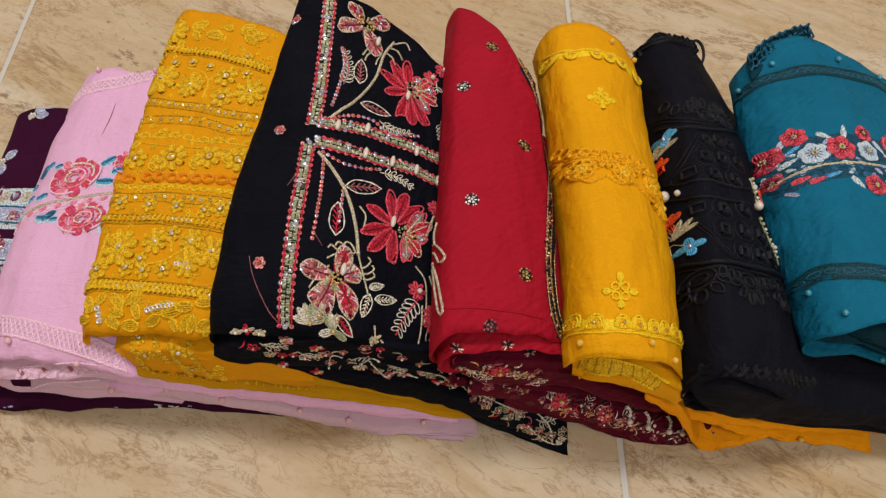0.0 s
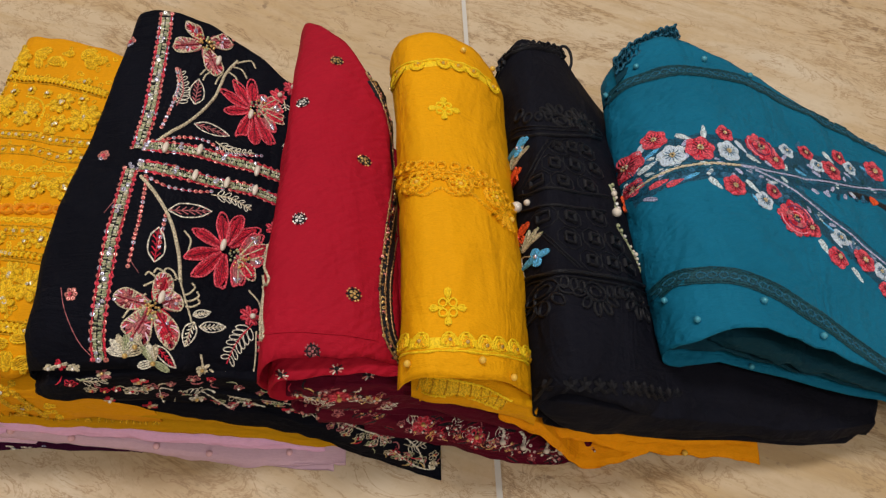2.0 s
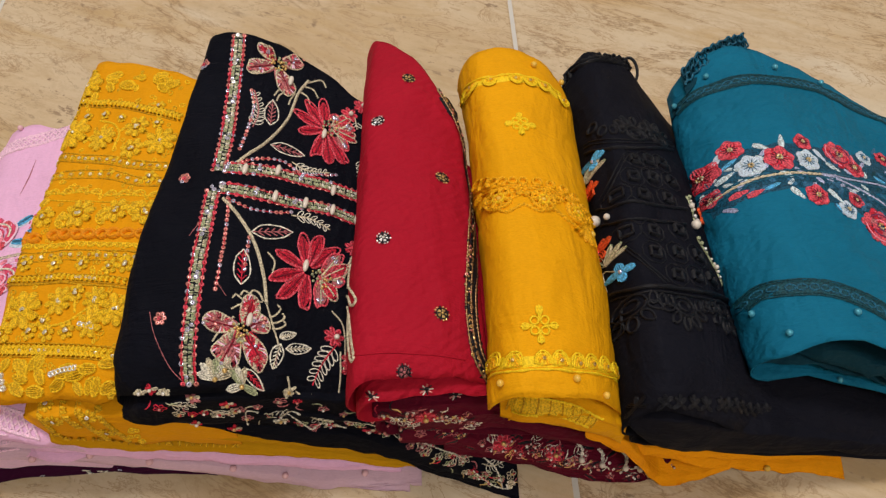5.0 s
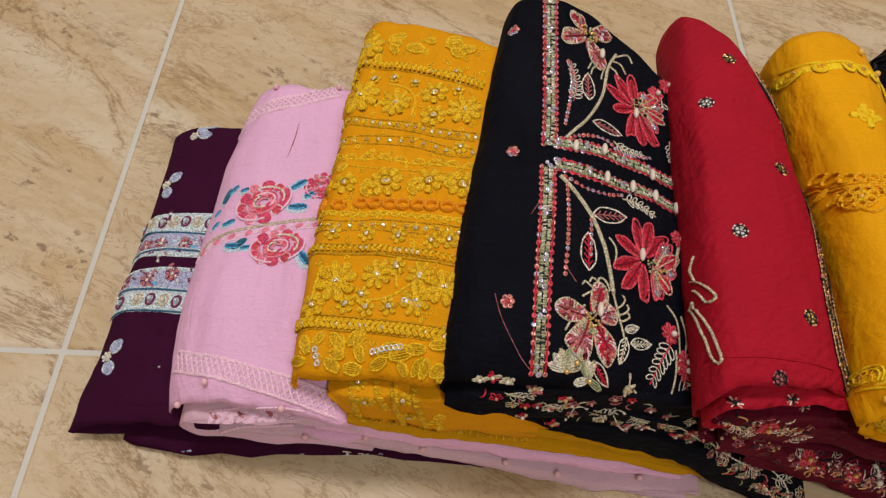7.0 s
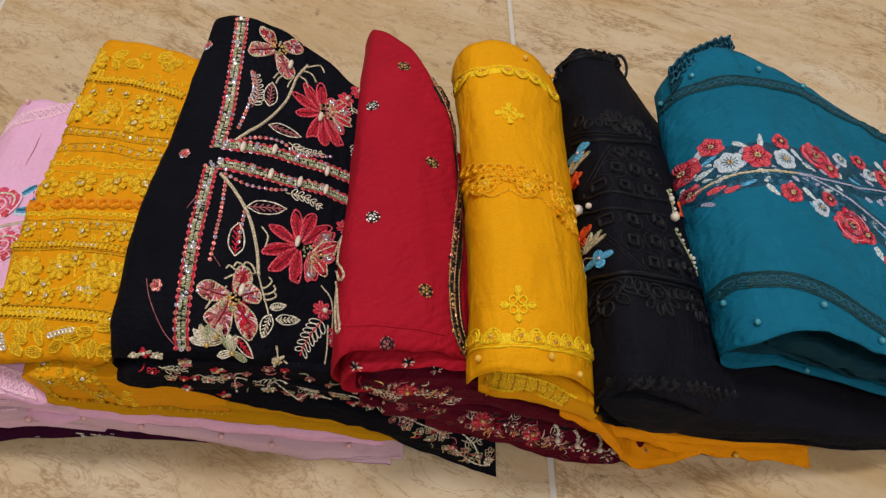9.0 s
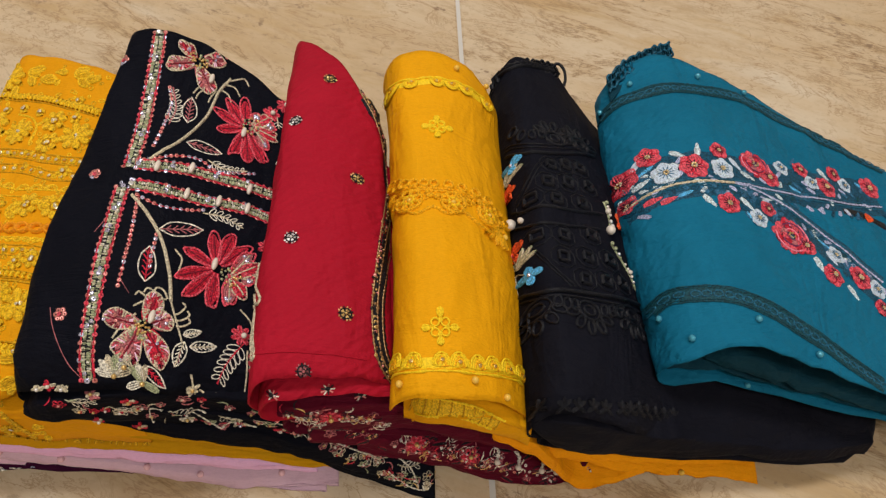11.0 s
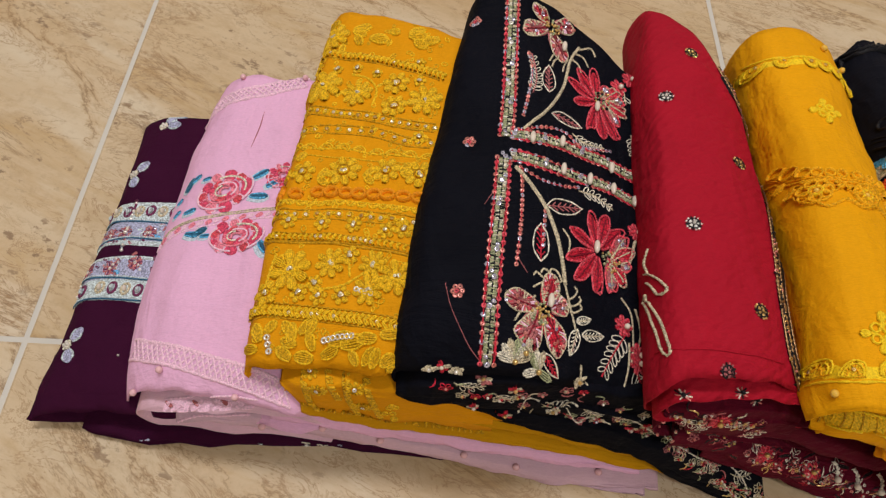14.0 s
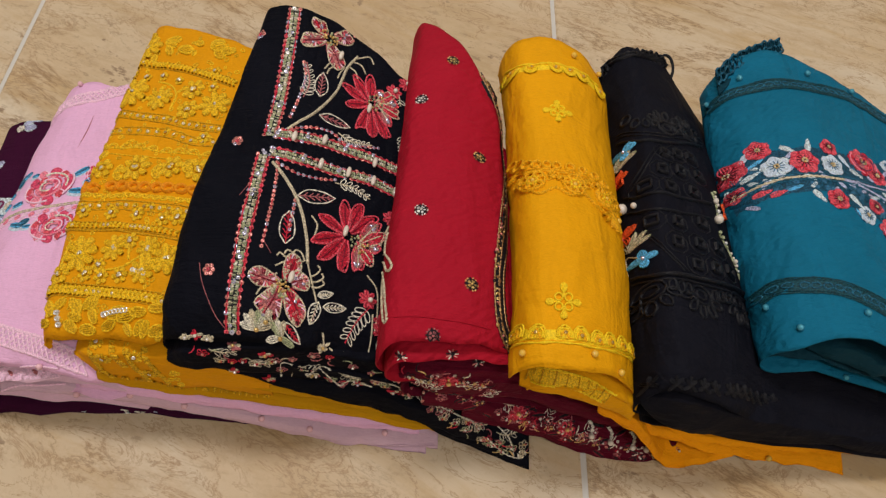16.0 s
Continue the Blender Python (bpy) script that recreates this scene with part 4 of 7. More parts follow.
for line in ([(0.0485, 0.0759), (0.0743, 0.0734), (0.0951, 0.0742), (0.1125, 0.0731)], [(0.0504, 0.0425), (0.0711, 0.0437), (0.0907, 0.0451), (0.1112, 0.0421)]):
    for i, (x, y) in enumerate(trail(line, 0.0125)):
        st = Stitch(PLUM_C)
        flower(st, x, y + 0.001 * (-1) ** i, 0.0062, WINE, ROSE, SILVER, n=5, ang=i * 0.7, strands=3)
        for k in range(9):
            st.petal(x + random.uniform(-0.007, 0.007), y + random.uniform(-0.008, 0.008), random.uniform(0, 6.3), 0.0045, 0.002, random.choice((WINE, WINE, ICE, LILAC, ROSE)), strands=2)
        for k in range(6):
            st.disc(x + random.uniform(-0.006, 0.006), y + random.uniform(-0.006, 0.006), 0.0011, random.choice((SILVER, IRIS, BLUSH)), h=0.0012)
        st.petal(x + 0.004, y - 0.003, -0.5, 0.006, 0.003, SKY if i % 2 else LILAC, strands=3)
        st.done("embroidered_flower", plum_suit)
for x, y in trail([(0.0445, 0.1015), (0.0469, 0.0771), (0.0440, 0.0484), (0.0446, 0.0268)], 0.004):
    pearl(PLUM_C, plum_suit, x + random.uniform(-0.001, 0.001), y, 0.0014, SILVER)
for at, turns in (((0.0623, 0.1356), (0.75, -1.3)), ((0.0532, -0.0167), (0.85, -1.2)), ((0.0762, 0.1848), (0.1, 0.9))):
    st = Stitch(PLUM_C)
    for q in turns:
        st.petal(at[0] + 0.0045 * math.cos(q), at[1] + 0.0045 * math.sin(q), q, 0.0110, 0.0098, LILAC, ICE, strands=7, h=0.001, tip=0.9)
    for k in range(6):
        st.petal(*at, k * 1.05, 0.0042, 0.0026, IVORY, strands=3, h=0.0012)
    for k in range(4):
        st.ball(at[0] + 0.0016 * math.cos(k * 1.6), at[1] + 0.0016 * math.sin(k * 1.6), 0.0011, SILVER, sink=1.5)
    st.done("sprig", plum_suit, "pale lilac two-petal sprig with a beaded heart")
st = Stitch(PLUM_C)
st.ball(*(0.0968, -0.0266), 0.0009, SILVER)
st.done("bead", plum_suit)
fr = Front(FRONTS[plum_suit])
for x in (0.082, 0.095, 0.118, 0.133, 0.155, 0.172, 0.205, 0.232, 0.245, 0.252):
    z = 0.013 + random.uniform(-0.004, 0.003)
    for k in range(4):
        q = random.uniform(-0.5, 0.5) + (3.1 if k % 2 else 0)
        fr.petal(x, z, q, random.uniform(0.003, 0.007), 0.0022, random.choice((ICE, IVORY, LILAC)), strands=3)
    fr.ball(x, z, 0.0011, SILVER, sink=1.2)
tagged(fr.done("hem_embroidery", plum_suit, "pale embroidered hem motifs"), kind="stuff")

# ---- pink suit: roses, lace and pearls ----
BLOOM, SALMON = thread("rose_red_thread", (0.68, 0.075, 0.16), tone=0.35), thread("salmon_pink_thread", (0.80, 0.24, 0.33), tone=0.3)


def rose(cloth, parent, x, y, rx, ry, ang, label=None):
    st = Stitch(cloth)
    c, s = math.cos(ang), math.sin(ang)
    for k in range(11):
        q = 2 * math.pi * k / 11
        a, b = rx * 0.60 * math.cos(q), ry * 0.60 * math.sin(q)
        st.petal(x + c * a - s * b, y + s * a + c * b, math.atan2(s * a + c * b, c * a - s * b), ry * random.uniform(0.42, 0.60), rx * 0.46, (BLOOM, CORAL, BLOOM, SALMON)[k % 4] if label is None else (CORAL, CORAL, SCARLET)[k % 3], PINK_T if label is None and k % 2 else None, strands=7)
    for k in range(8):
        q = 2 * math.pi * k / 8 + 0.3
        a, b = rx * 0.24 * math.cos(q), ry * 0.24 * math.sin(q)
        st.petal(x + c * a - s * b, y + s * a + c * b, math.atan2(s * a + c * b, c * a - s * b), ry * 0.38, rx * 0.36, (BLOOM, SALMON, CORAL)[k % 3] if label is None else (CORAL, SCARLET, ROSE)[k % 3], None, strands=5, base=0.0005)
    for k, (f, a0, a1) in enumerate(((0.92, 2.4, 4.6), (0.74, -0.6, 1.6), (0.62, 2.9, 5.6), (0.42, -1.2, 1.9), (0.30, 1.6, 4.9), (0.16, 0.0, 4.0), (0.98, 5.2, 6.6))):
        pts = []
        for q in np.linspace(a0, a1, 7):
            a, b = rx * f * math.cos(q), ry * f * math.sin(q)
            pts.append((x + c * a - s * b, y + s * a + c * b))
        st.cord(pts, max(0.0007, rx * 0.072), (PINK_T, IVORY, SALMON)[k % 3] if label is None else (SALMON, WINE, WINE)[k % 3], base=0.0010, bead=0.15, beat=0.0025)
    for k in range(0 if label is None else 7):
        q = random.uniform(0, 6.3)
        st.ball(x + rx * 0.16 * math.cos(q), y + ry * 0.16 * math.sin(q), 0.0008, random.choice((CREAM, GILT)), sink=2.2)
    return st.done("embroidered_rose", parent, label or "coral red satin-stitched rose")


rose(PINK_C, pink_suit, *(0.1668, 0.0748), 0.0215, 0.0155, 0.42)
rose(PINK_C, pink_suit, *(0.1825, 0.0374), 0.0205, 0.0125, 0.05)
rose(PINK_C, pink_suit, *(0.2072, 0.0856), 0.0110, 0.0110, 0.3)
for at, q, ln in (((0.1862, 0.0849), 0.6, 0.013), ((0.1867, 0.0691), -0.05, 0.014), ((0.1344, 0.0820), 1.2, 0.012), ((0.1379, 0.0887), 0.5, 0.009), ((0.1389, 0.0604), 0.2, 0.010), ((0.1301, 0.0601), 0.8, 0.007), ((0.1289, 0.0730), 0.8, 0.006),
                  ((0.1448, 0.0421), -0.2, 0.012), ((0.1506, 0.0391), 0.6, 0.012), ((0.1566, 0.0383), 0.1, 0.008), ((0.1992, 0.0326), -0.9, 0.014), ((0.1970, 0.0766), 0.5, 0.012), ((0.1480, 0.0870), 0.1, 0.007)):
    st = Stitch(PINK_C)
    st.petal(at[0] - 0.002, at[1] - 0.001, q, ln * 1.15, ln * 0.62, WHITE, strands=5, h=0.0004)
    st.petal(*at, q, ln * 0.95, ln * 0.40, NAVY, random.choice((SKY, TEAL_T)), strands=4, base=0.0004)
    st.done("embroidered_leaf", pink_suit)
mid = [(0.1206, 0.0416), (0.1366, 0.0480), (0.1602, 0.0504), (0.1841, 0.0533), (0.2081, 0.0539)]
st = Stitch(PINK_C)
for off, w, m in ((0.0030, 0.0012, CREAM), (-0.0036, 0.0012, PINK_T), (0.0045, 0.0009, CREAM)):
    st.cord(beside(mid, off), w, m, bead=0.3, beat=0.003)
path = trail(mid, 0.0052)
for i, (x, y) in enumerate(path):
    st.petal(x - 0.002, y - 0.002, heading(path, i) + 0.5, 0.0052, 0.003, SALMON if i % 2 else PINK_T, strands=3)
st.done("ladder_trim", pink_suit, "narrow beige and rose ladder-stitch trim")


def lace(cloth, parent, line, w, mat, pitch, label, thick=0.0015, name="lace_trim"):
    """Crossed bars between two corded edges."""
    st = Stitch(cloth)
    for off in (-w / 2, w / 2):
        st.cord(beside(line, off), thick * 1.7, mat, bead=0.25, beat=0.003)
    up, lo = trail(beside(line, w / 2), pitch), trail(beside(line, -w / 2), pitch)
    n = min(len(up), len(lo))
    for i in range(n - 2):
        st.cord([lo[i], up[i + 2]], thick, mat, base=0.0002)
        st.cord([up[i], lo[i + 2]], thick, mat, base=0.0004)
    return st.done(name, parent, label)


lace(PINK_C, pink_suit, [(0.1262, 0.1629), (0.1422, 0.1649), (0.1665, 0.1667), (0.1925, 0.1728), (0.2124, 0.1755)], 0.0115, PINK_T, 0.0062, "pink crossed-bar lace trim")
lace(PINK_C, pink_suit, [(0.1184, -0.0333), (0.1394, -0.0404), (0.1680, -0.0476), (0.1989, -0.0567), (0.2213, -0.0645), (0.2349, -0.0677)], 0.0120, PINK_T, 0.0062, "pink crossed-bar lace trim")
for at in ((0.1475, -0.0519), (0.1370, 0.1856), (0.2047, 0.1784), (0.1264, -0.0610), (0.1992, -0.0679)):
    pearl(PINK_C, pink_suit, *at, 0.0024, PINK_PEARL, "small pink pearl")
for at in ((0.2075, 0.0521), (0.2473, 0.0521), (0.2866, 0.0394), (0.3440, 0.0231), (0.3813, 0.0109), (0.4404, 0.0063)):
    fr = Front(FRONTS[pink_suit])
    fr.ball(*at, 0.0026, PINK_PEARL)
    fr.done("pearl", pink_suit, "small pink pearl")
fr = Front(FRONTS[pink_suit])
for i, (x, z) in enumerate(trail([(0.1481, 0.0748), (0.1670, 0.0796), (0.1859, 0.0834), (0.2007, 0.0866)], 0.0042)):
    fr.petal(x, z - 0.003, 1.3 - 0.5 * (i % 3), 0.0085, 0.0032, PINK_T, strands=3)
    fr.petal(x, z + 0.004, -0.5 + 0.4 * (i % 2), 0.006, 0.0028, ROSE if i % 4 == 0 else PINK_T, strands=3)
fr.cord([(0.1369, 0.0437), (0.1619, 0.0580), (0.1807, 0.0596), (0.1996, 0.0617)], 0.0016, PINK_T, bead=0.3, beat=0.003)
fr.cord([(0.1473, 0.0805), (0.1662, 0.0867), (0.1879, 0.0970), (0.2144, 0.1011)], 0.0014, PINK_T, bead=0.3, beat=0.003)
fr.done("inner_embroidery", pink_suit, "tonal pink embroidery on the inner layer")
st = Stitch(PINK_C)
st.cord([(0.1827, 0.1479), (0.1814, 0.1320), (0.1780, 0.1140)], 0.0008, ROSE, taper=0.8)
st.done("seam_line", pink_suit)

# ---- marigold suit: rows of tonal needlework ----
Stitch.puff = 1.45
CHAMPAGNE = shiny("champagne_sequin", (0.94, 0.84, 0.62), 0.28, 0.6)


def braid(cloth, parent, line, w=0.0042, mats=(None, None), spark=0.35):
    st = Stitch(cloth)
    path = trail(line, 0.0034)
    for i, (x, y) in enumerate(path):
        a = heading(path, i)
        for s in (1, -1):
            st.petal(x, y, a + s * 0.8, w * 0.8, w * 0.42, mats[0], strands=2, h=0.0018)
        if random.random() < spark * 0.4:
            st.disc(x, y, 0.0011, CHAMPAGNE, h=0.0016)
    for off in (-w * 0.72, w * 0.72):
        st.cord(beside(line, off), 0.0011, mats[1], bead=0.3, beat=0.0024)
    return st.done("braid_trim", parent)


def scallops(cloth, parent, line, r, mat, inner, spark=0.0, side=1):
    st = Stitch(cloth)
    path = trail(line, r * 2.05)
    for i, (x, y) in enumerate(path):
        a = heading(path, i)
        for k, m in ((1.0, mat), (0.6, inner)):
            st.cord([(x + k * r * math.cos(a + side * q), y + k * r * math.sin(a + side * q)) for q in np.linspace(0, math.pi, 7)], 0.0013 * (0.8 + 0.4 * k), m, bead=0.25, beat=0.0022)
        if random.random() < spark:
            st.disc(x, y + 0.3 * r * side, 0.0012, SILVER, h=0.001)
    st.cord(line, 0.0011, mat, bead=0.3, beat=0.0024)
    return st.done("scallop_trim", parent)


def sequin_row(cloth, parent, line, pitch=0.0052, cords=True):
    st = Stitch(cloth)
    for x, y in trail(line, pitch):
        st.disc(x, y, 0.0012, CHAMPAGNE if random.random() < 0.75 else GILT, h=0.0009)
        st.ring(x, y, 0.0021, 0.0010, GOLD_T, bead=0.2)
        if random.random() < 0.7:
            st.petal(x + 0.0015, y, random.uniform(0, 6.3), 0.0032, 0.002, LEMON, strands=2)
    if cords:
        for off in (-0.0034, 0.0034):
            st.cord(beside(line, off), 0.0011, GOLD_D, bead=0.3, beat=0.0024)
    return st.done("sequin_trim", parent, "row of silver sequins in golden thread")


def blossom(cloth, parent, x, y, r, n=8, layers=2, spark=True):
    """A raised tonal flower: padded petals set apart round a ringed heart."""
    st = Stitch(cloth)
    for i in range(n):
        q = 2 * math.pi * i / n + 0.2
        st.petal(x + 0.40 * r * math.cos(q), y + 0.40 * r * math.sin(q), q, r * 0.62, r * 4.0 / n, LEMON, GOLD_T, strands=5, h=r * 0.10 + 0.0006)
    st.ring(x, y, r * 0.42, r * 0.13 + 0.0003, GOLD_D, bead=0.2, base=0.0002)
    if layers > 1:
        for i in range(n - 1):
            q = 2 * math.pi * i / (n - 1)
            st.petal(x + 0.10 * r * math.cos(q), y + 0.10 * r * math.sin(q), q, r * 0.40, r * 0.27, (LEMON, GOLD_T)[i % 2], strands=3, base=0.0009, h=0.0008)
    st.ring(x, y, r * 0.2, r * 0.12, LEMON, base=0.0012)
    bloom = st.done("embroidered_flower", parent, "tonal golden raised flower")
    if spark:
        st = Stitch(cloth)
        for i in range(3):
            st.disc(x + random.uniform(-1, 1) * r * 0.12, y + random.uniform(-1, 1) * r * 0.12, 0.0011, CHAMPAGNE, h=0.0019)
        st.done("sequin_heart", bloom)
    return bloom


GT = (LEMON, GOLD_D)
braid(GOLD_C, gold_suit, [(0.2173, 0.1538), (0.2231, 0.1685), (0.2486, 0.1604), (0.2731, 0.1528), (0.2970, 0.1416), (0.3162, 0.1332)], 0.0046, GT, 0.5)
sequin_row(GOLD_C, gold_suit, [(0.2151, 0.1138), (0.2238, 0.1167), (0.2447, 0.1100), (0.2683, 0.1029), (0.2911, 0.0939), (0.3138, 0.0898)])
sequin_row(GOLD_C, gold_suit, [(0.2136, 0.0994), (0.2263, 0.0979), (0.2499, 0.0945), (0.2729, 0.0891), (0.2953, 0.0789), (0.3118, 0.0768)], 0.0065)
scallops(GOLD_C, gold_suit, [(0.2136, 0.0859), (0.2323, 0.0805), (0.2551, 0.0774), (0.2776, 0.0706), (0.3106, 0.0645)], 0.0044, LEMON, GOLD_T)
scallops(GOLD_C, gold_suit, [(0.2133, 0.0439), (0.2330, 0.0388), (0.2583, 0.0366), (0.2796, 0.0329), (0.3059, 0.0283)], 0.0030, LEMON, GOLD_T, side=-1)
sequin_row(GOLD_C, gold_suit, [(0.2136, 0.0340), (0.2304, 0.0292), (0.2519, 0.0282), (0.2731, 0.0246), (0.3048, 0.0192)], 0.0058)
braid(GOLD_C, gold_suit, [(0.2114, 0.0178), (0.2283, 0.0142), (0.2532, 0.0119), (0.2741, 0.0081), (0.3033, 0.0021)], 0.0034, GT, 0.6)
st = Stitch(GOLD_C)
st.cord([(0.2109, 0.0146), (0.2287, 0.0105), (0.2535, 0.0084), (0.2744, 0.0037), (0.3034, -0.0020)], 0.0016, GOLD_D)
st.cord([(0.2122, 0.0796), (0.2406, 0.0728), (0.2632, 0.0680), (0.3100, 0.0585)], 0.0010, GOLD_T, bead=0.3)
st.done("corded_line", gold_suit)
braid(GOLD_C, gold_suit, [(0.2080, -0.0300), (0.2222, -0.0307), (0.2430, -0.0333), (0.2701, -0.0372), (0.2984, -0.0425)], 0.0056, GT, 0.5)
CHAIN = thread("orange_chain_thread", (0.76, 0.27, 0.004), tone=0.15)
path = trail([(0.2142, 0.0497), (0.2288, 0.0441), (0.2433, 0.0443), (0.2615, 0.0415), (0.2793, 0.0392), (0.3071, 0.0356)], 0.0086)
for i, (x, y) in enumerate(path):
    st = Stitch(GOLD_C)
    st.ring(x, y, 0.0042, 0.0024, CHAIN, squash=0.70, ang=heading(path, i), h=0.0026)
    st.done("ring_link", gold_suit)
for at, r, n, lay in (((0.2347, 0.1344), 0.0135, 8, 2), ((0.2600, 0.1240), 0.0105, 9, 2), ((0.2859, 0.1291), 0.0092, 7, 1), ((0.2860, 0.1089), 0.0088, 7, 1), ((0.3061, 0.1125), 0.0118, 8, 2),
                      ((0.2315, 0.0604), 0.0080, 6, 1), ((0.2582, 0.0580), 0.0108, 8, 1), ((0.2855, 0.0562), 0.0092, 7, 1), ((0.3060, 0.0526), 0.0095, 7, 1),
                      ((0.2328, -0.0070), 0.0125, 8, 3), ((0.2572, -0.0046), 0.0092, 8, 2), ((0.2830, -0.0072), 0.0084, 8, 2), ((0.2815, -0.0219), 0.0092, 8, 2), ((0.2969, -0.0153), 0.0105, 8, 2), 
                      ((0.2393, -0.0218), 0.0055, 6, 1), ((0.2519, -0.0246), 0.0052, 6, 1), ((0.2653, -0.0242), 0.0055, 6, 1), ((0.2486, -0.0166), 0.0050, 6, 1), ((0.2686, -0.0008), 0.0058, 6, 1),
                      ((0.2365, 0.1811), 0.0115, 8, 2), ((0.2194, -0.0203), 0.0075, 6, 1), ((0.2273, 0.0246), 0.0052, 6, 1), ((0.2489, 0.0218), 0.0052, 6, 1), ((0.2686, 0.0194), 0.0052, 6, 1), ((0.2891, 0.0138), 0.0055, 6, 1), ((0.2992, 0.0144), 0.0058, 6, 1),
                      ((0.2576, 0.1468), 0.0038, 5, 1), ((0.2431, 0.1485), 0.0038, 5, 1), ((0.2277, 0.1570), 0.0040, 5, 1), ((0.3019, 0.1290), 0.0042, 5, 1), ((0.2719, 0.1403), 0.0036, 5, 1), ((0.3042, 0.0815), 0.0050, 6, 1), ((0.3007, 0.1453), 0.0045, 6, 1)):
    blossom(GOLD_C, gold_suit, *at, r, n, lay)
for at, q, ln in (((0.2508, 0.1849), -0.6, 0.014), ((0.2508, 0.1849), 0.1, 0.016), ((0.2532, 0.1803), -1.2, 0.013), ((0.2638, 0.1754), -0.4, 0.018), ((0.2397, 0.1938), 2.6, 0.012), ((0.2275, 0.2014), 2.9, 0.012), ((0.2444, 0.1720), -1.7, 0.010),
                  ((0.2921, 0.1727), 0.2, 0.014), ((0.2921, 0.1718), -0.3, 0.016), ((0.2962, 0.1663), -0.7, 0.014), ((0.3022, 0.1643), 0.0, 0.014), ((0.2848, 0.1753), 2.8, 0.010),
                  ((0.2184, -0.0478), 1.9, 0.013), ((0.2169, -0.0519), 2.9, 0.011), ((0.2217, -0.0436), 0.8, 0.011), ((0.2373, -0.0499), 1.5, 0.014), ((0.2388, -0.0457), 2.3, 0.013), ((0.2422, -0.0444), 0.7, 0.013), ((0.2407, -0.0500), 2.9, 0.012), ((0.2473, -0.0461), 1.2, 0.013),
                  ((0.2509, -0.0531), 1.9, 0.012), ((0.2560, -0.0558), 0.3, 0.013), ((0.2510, -0.0570), 3.0, 0.014), ((0.2376, -0.0569), 2.6, 0.013), ((0.2601, -0.0494), 0.15, 0.018), ((0.2675, -0.0512), 0.1, 0.018), ((0.2773, -0.0487), -0.1, 0.014), ((0.2902, -0.0477), 0.1, 0.012),
                  ((0.2811, -0.0615), 0.9, 0.012), ((0.2861, -0.0633), 1.2, 0.012), ((0.2909, -0.0621), 0.6, 0.012), ((0.2778, -0.0612), 2.2, 0.010), ((0.2942, -0.0643), 0.1, 0.011),
                  ((0.2423, 0.0549), 0.9, 0.010), ((0.2423, 0.0549), -0.8, 0.010), ((0.2721, 0.0540), 0.7, 0.010), ((0.2721, 0.0540), -0.9, 0.011), ((0.2947, 0.0540), 0.9, 0.011), ((0.2947, 0.0540), -0.4, 0.010), ((0.2256, 0.0712), 0.7, 0.009), ((0.2206, 0.0611), 2.4, 0.009)):
    st = Stitch(GOLD_C)
    st.petal(*at, q, ln * 0.80, ln * 0.46, GOLD_T, LEMON, strands=6, h=0.0013)
    st.ring(at[0] + math.cos(q) * ln * 0.40, at[1] + math.sin(q) * ln * 0.40, ln * 0.40, 0.0011, LEMON, squash=0.55, ang=q, h=0.0014, bead=0.2)
    st.done("embroidered_leaf", gold_suit)
st = Stitch(GOLD_C)
for line in ([(0.2382, -0.0167), (0.2523, -0.0202), (0.2656, -0.0185), (0.2754, -0.0135), (0.2802, -0.0104)], [(0.2540, 0.1424), (0.2662, 0.1363), (0.2727, 0.1249), (0.2708, 0.1114)], [(0.2725, 0.1281), (0.2782, 0.1307), (0.2841, 0.1284)], [(0.2681, -0.0036), (0.2694, -0.0138)], [(0.2425, 0.0528), (0.2501, 0.0497)], [(0.2221, 0.0041), (0.2196, -0.0061), (0.2178, -0.0164)], [(0.2443, 0.1240), (0.2511, 0.1287), (0.2593, 0.1237)]):
    st.cord(line, 0.0017, LEMON, bead=0.35, beat=0.003)
st.done("vine", gold_suit, "curling golden chain-stitch vine")
for line in ([(0.2229, -0.0460), (0.2246, -0.0530)], [(0.2574, -0.0484), (0.2657, -0.0472), (0.2740, -0.0473)], [(0.2745, -0.0214), (0.2832, -0.0246)], [(0.3029, -0.0431), (0.3062, -0.0429)]):
    st = Stitch(GOLD_C)
    for x, y in trail(line, 0.0026):
        st.ring(x, y, 0.0013, 0.0011, SILVER, h=0.0018)
    st.done("bead_string", gold_suit, "short string of silver beads")
st = Stitch(GOLD_C)
for k in range(210):
    v = random.random()
    x, y = 0.214 + 0.016 * v + random.random() * (0.086 + 0.006 * v), -0.052 + 0.240 * v
    st.ring(x, y, random.uniform(0.0012, 0.0022), 0.0009, random.choice((LEMON, GOLD_T, GOLD_T)), squash=0.7, ang=random.uniform(0, 3.1), h=0.0005)
tagged(st.done("seed_stitching", gold_suit, "scattered tonal seed stitches"), kind="stuff")
for at, r in (((0.2483, 0.1363), 0.0046), ((0.2532, 0.1227), 0.0050), ((0.2753, 0.1264), 0.0052), ((0.2790, 0.1010), 0.0048)):
    fr = Front(FRONTS[gold_suit])
    for k in range(9):
        q = k * 0.698
        fr.petal(at[0] + 0.5 * r * math.cos(q), at[1] + 0.5 * r * math.sin(q), q, r * 0.7, r * 0.52, LEMON, GOLD_T, strands=3, h=0.0009)
    fr.ring(*at, r * 0.5, 0.0010, GOLD_D)
    fr.disc(*at, 0.0014, SILVER, h=0.0012)
    fr.done("embroidered_flower", gold_suit, "tonal golden raised flower")
fr = Front(FRONTS[gold_suit])
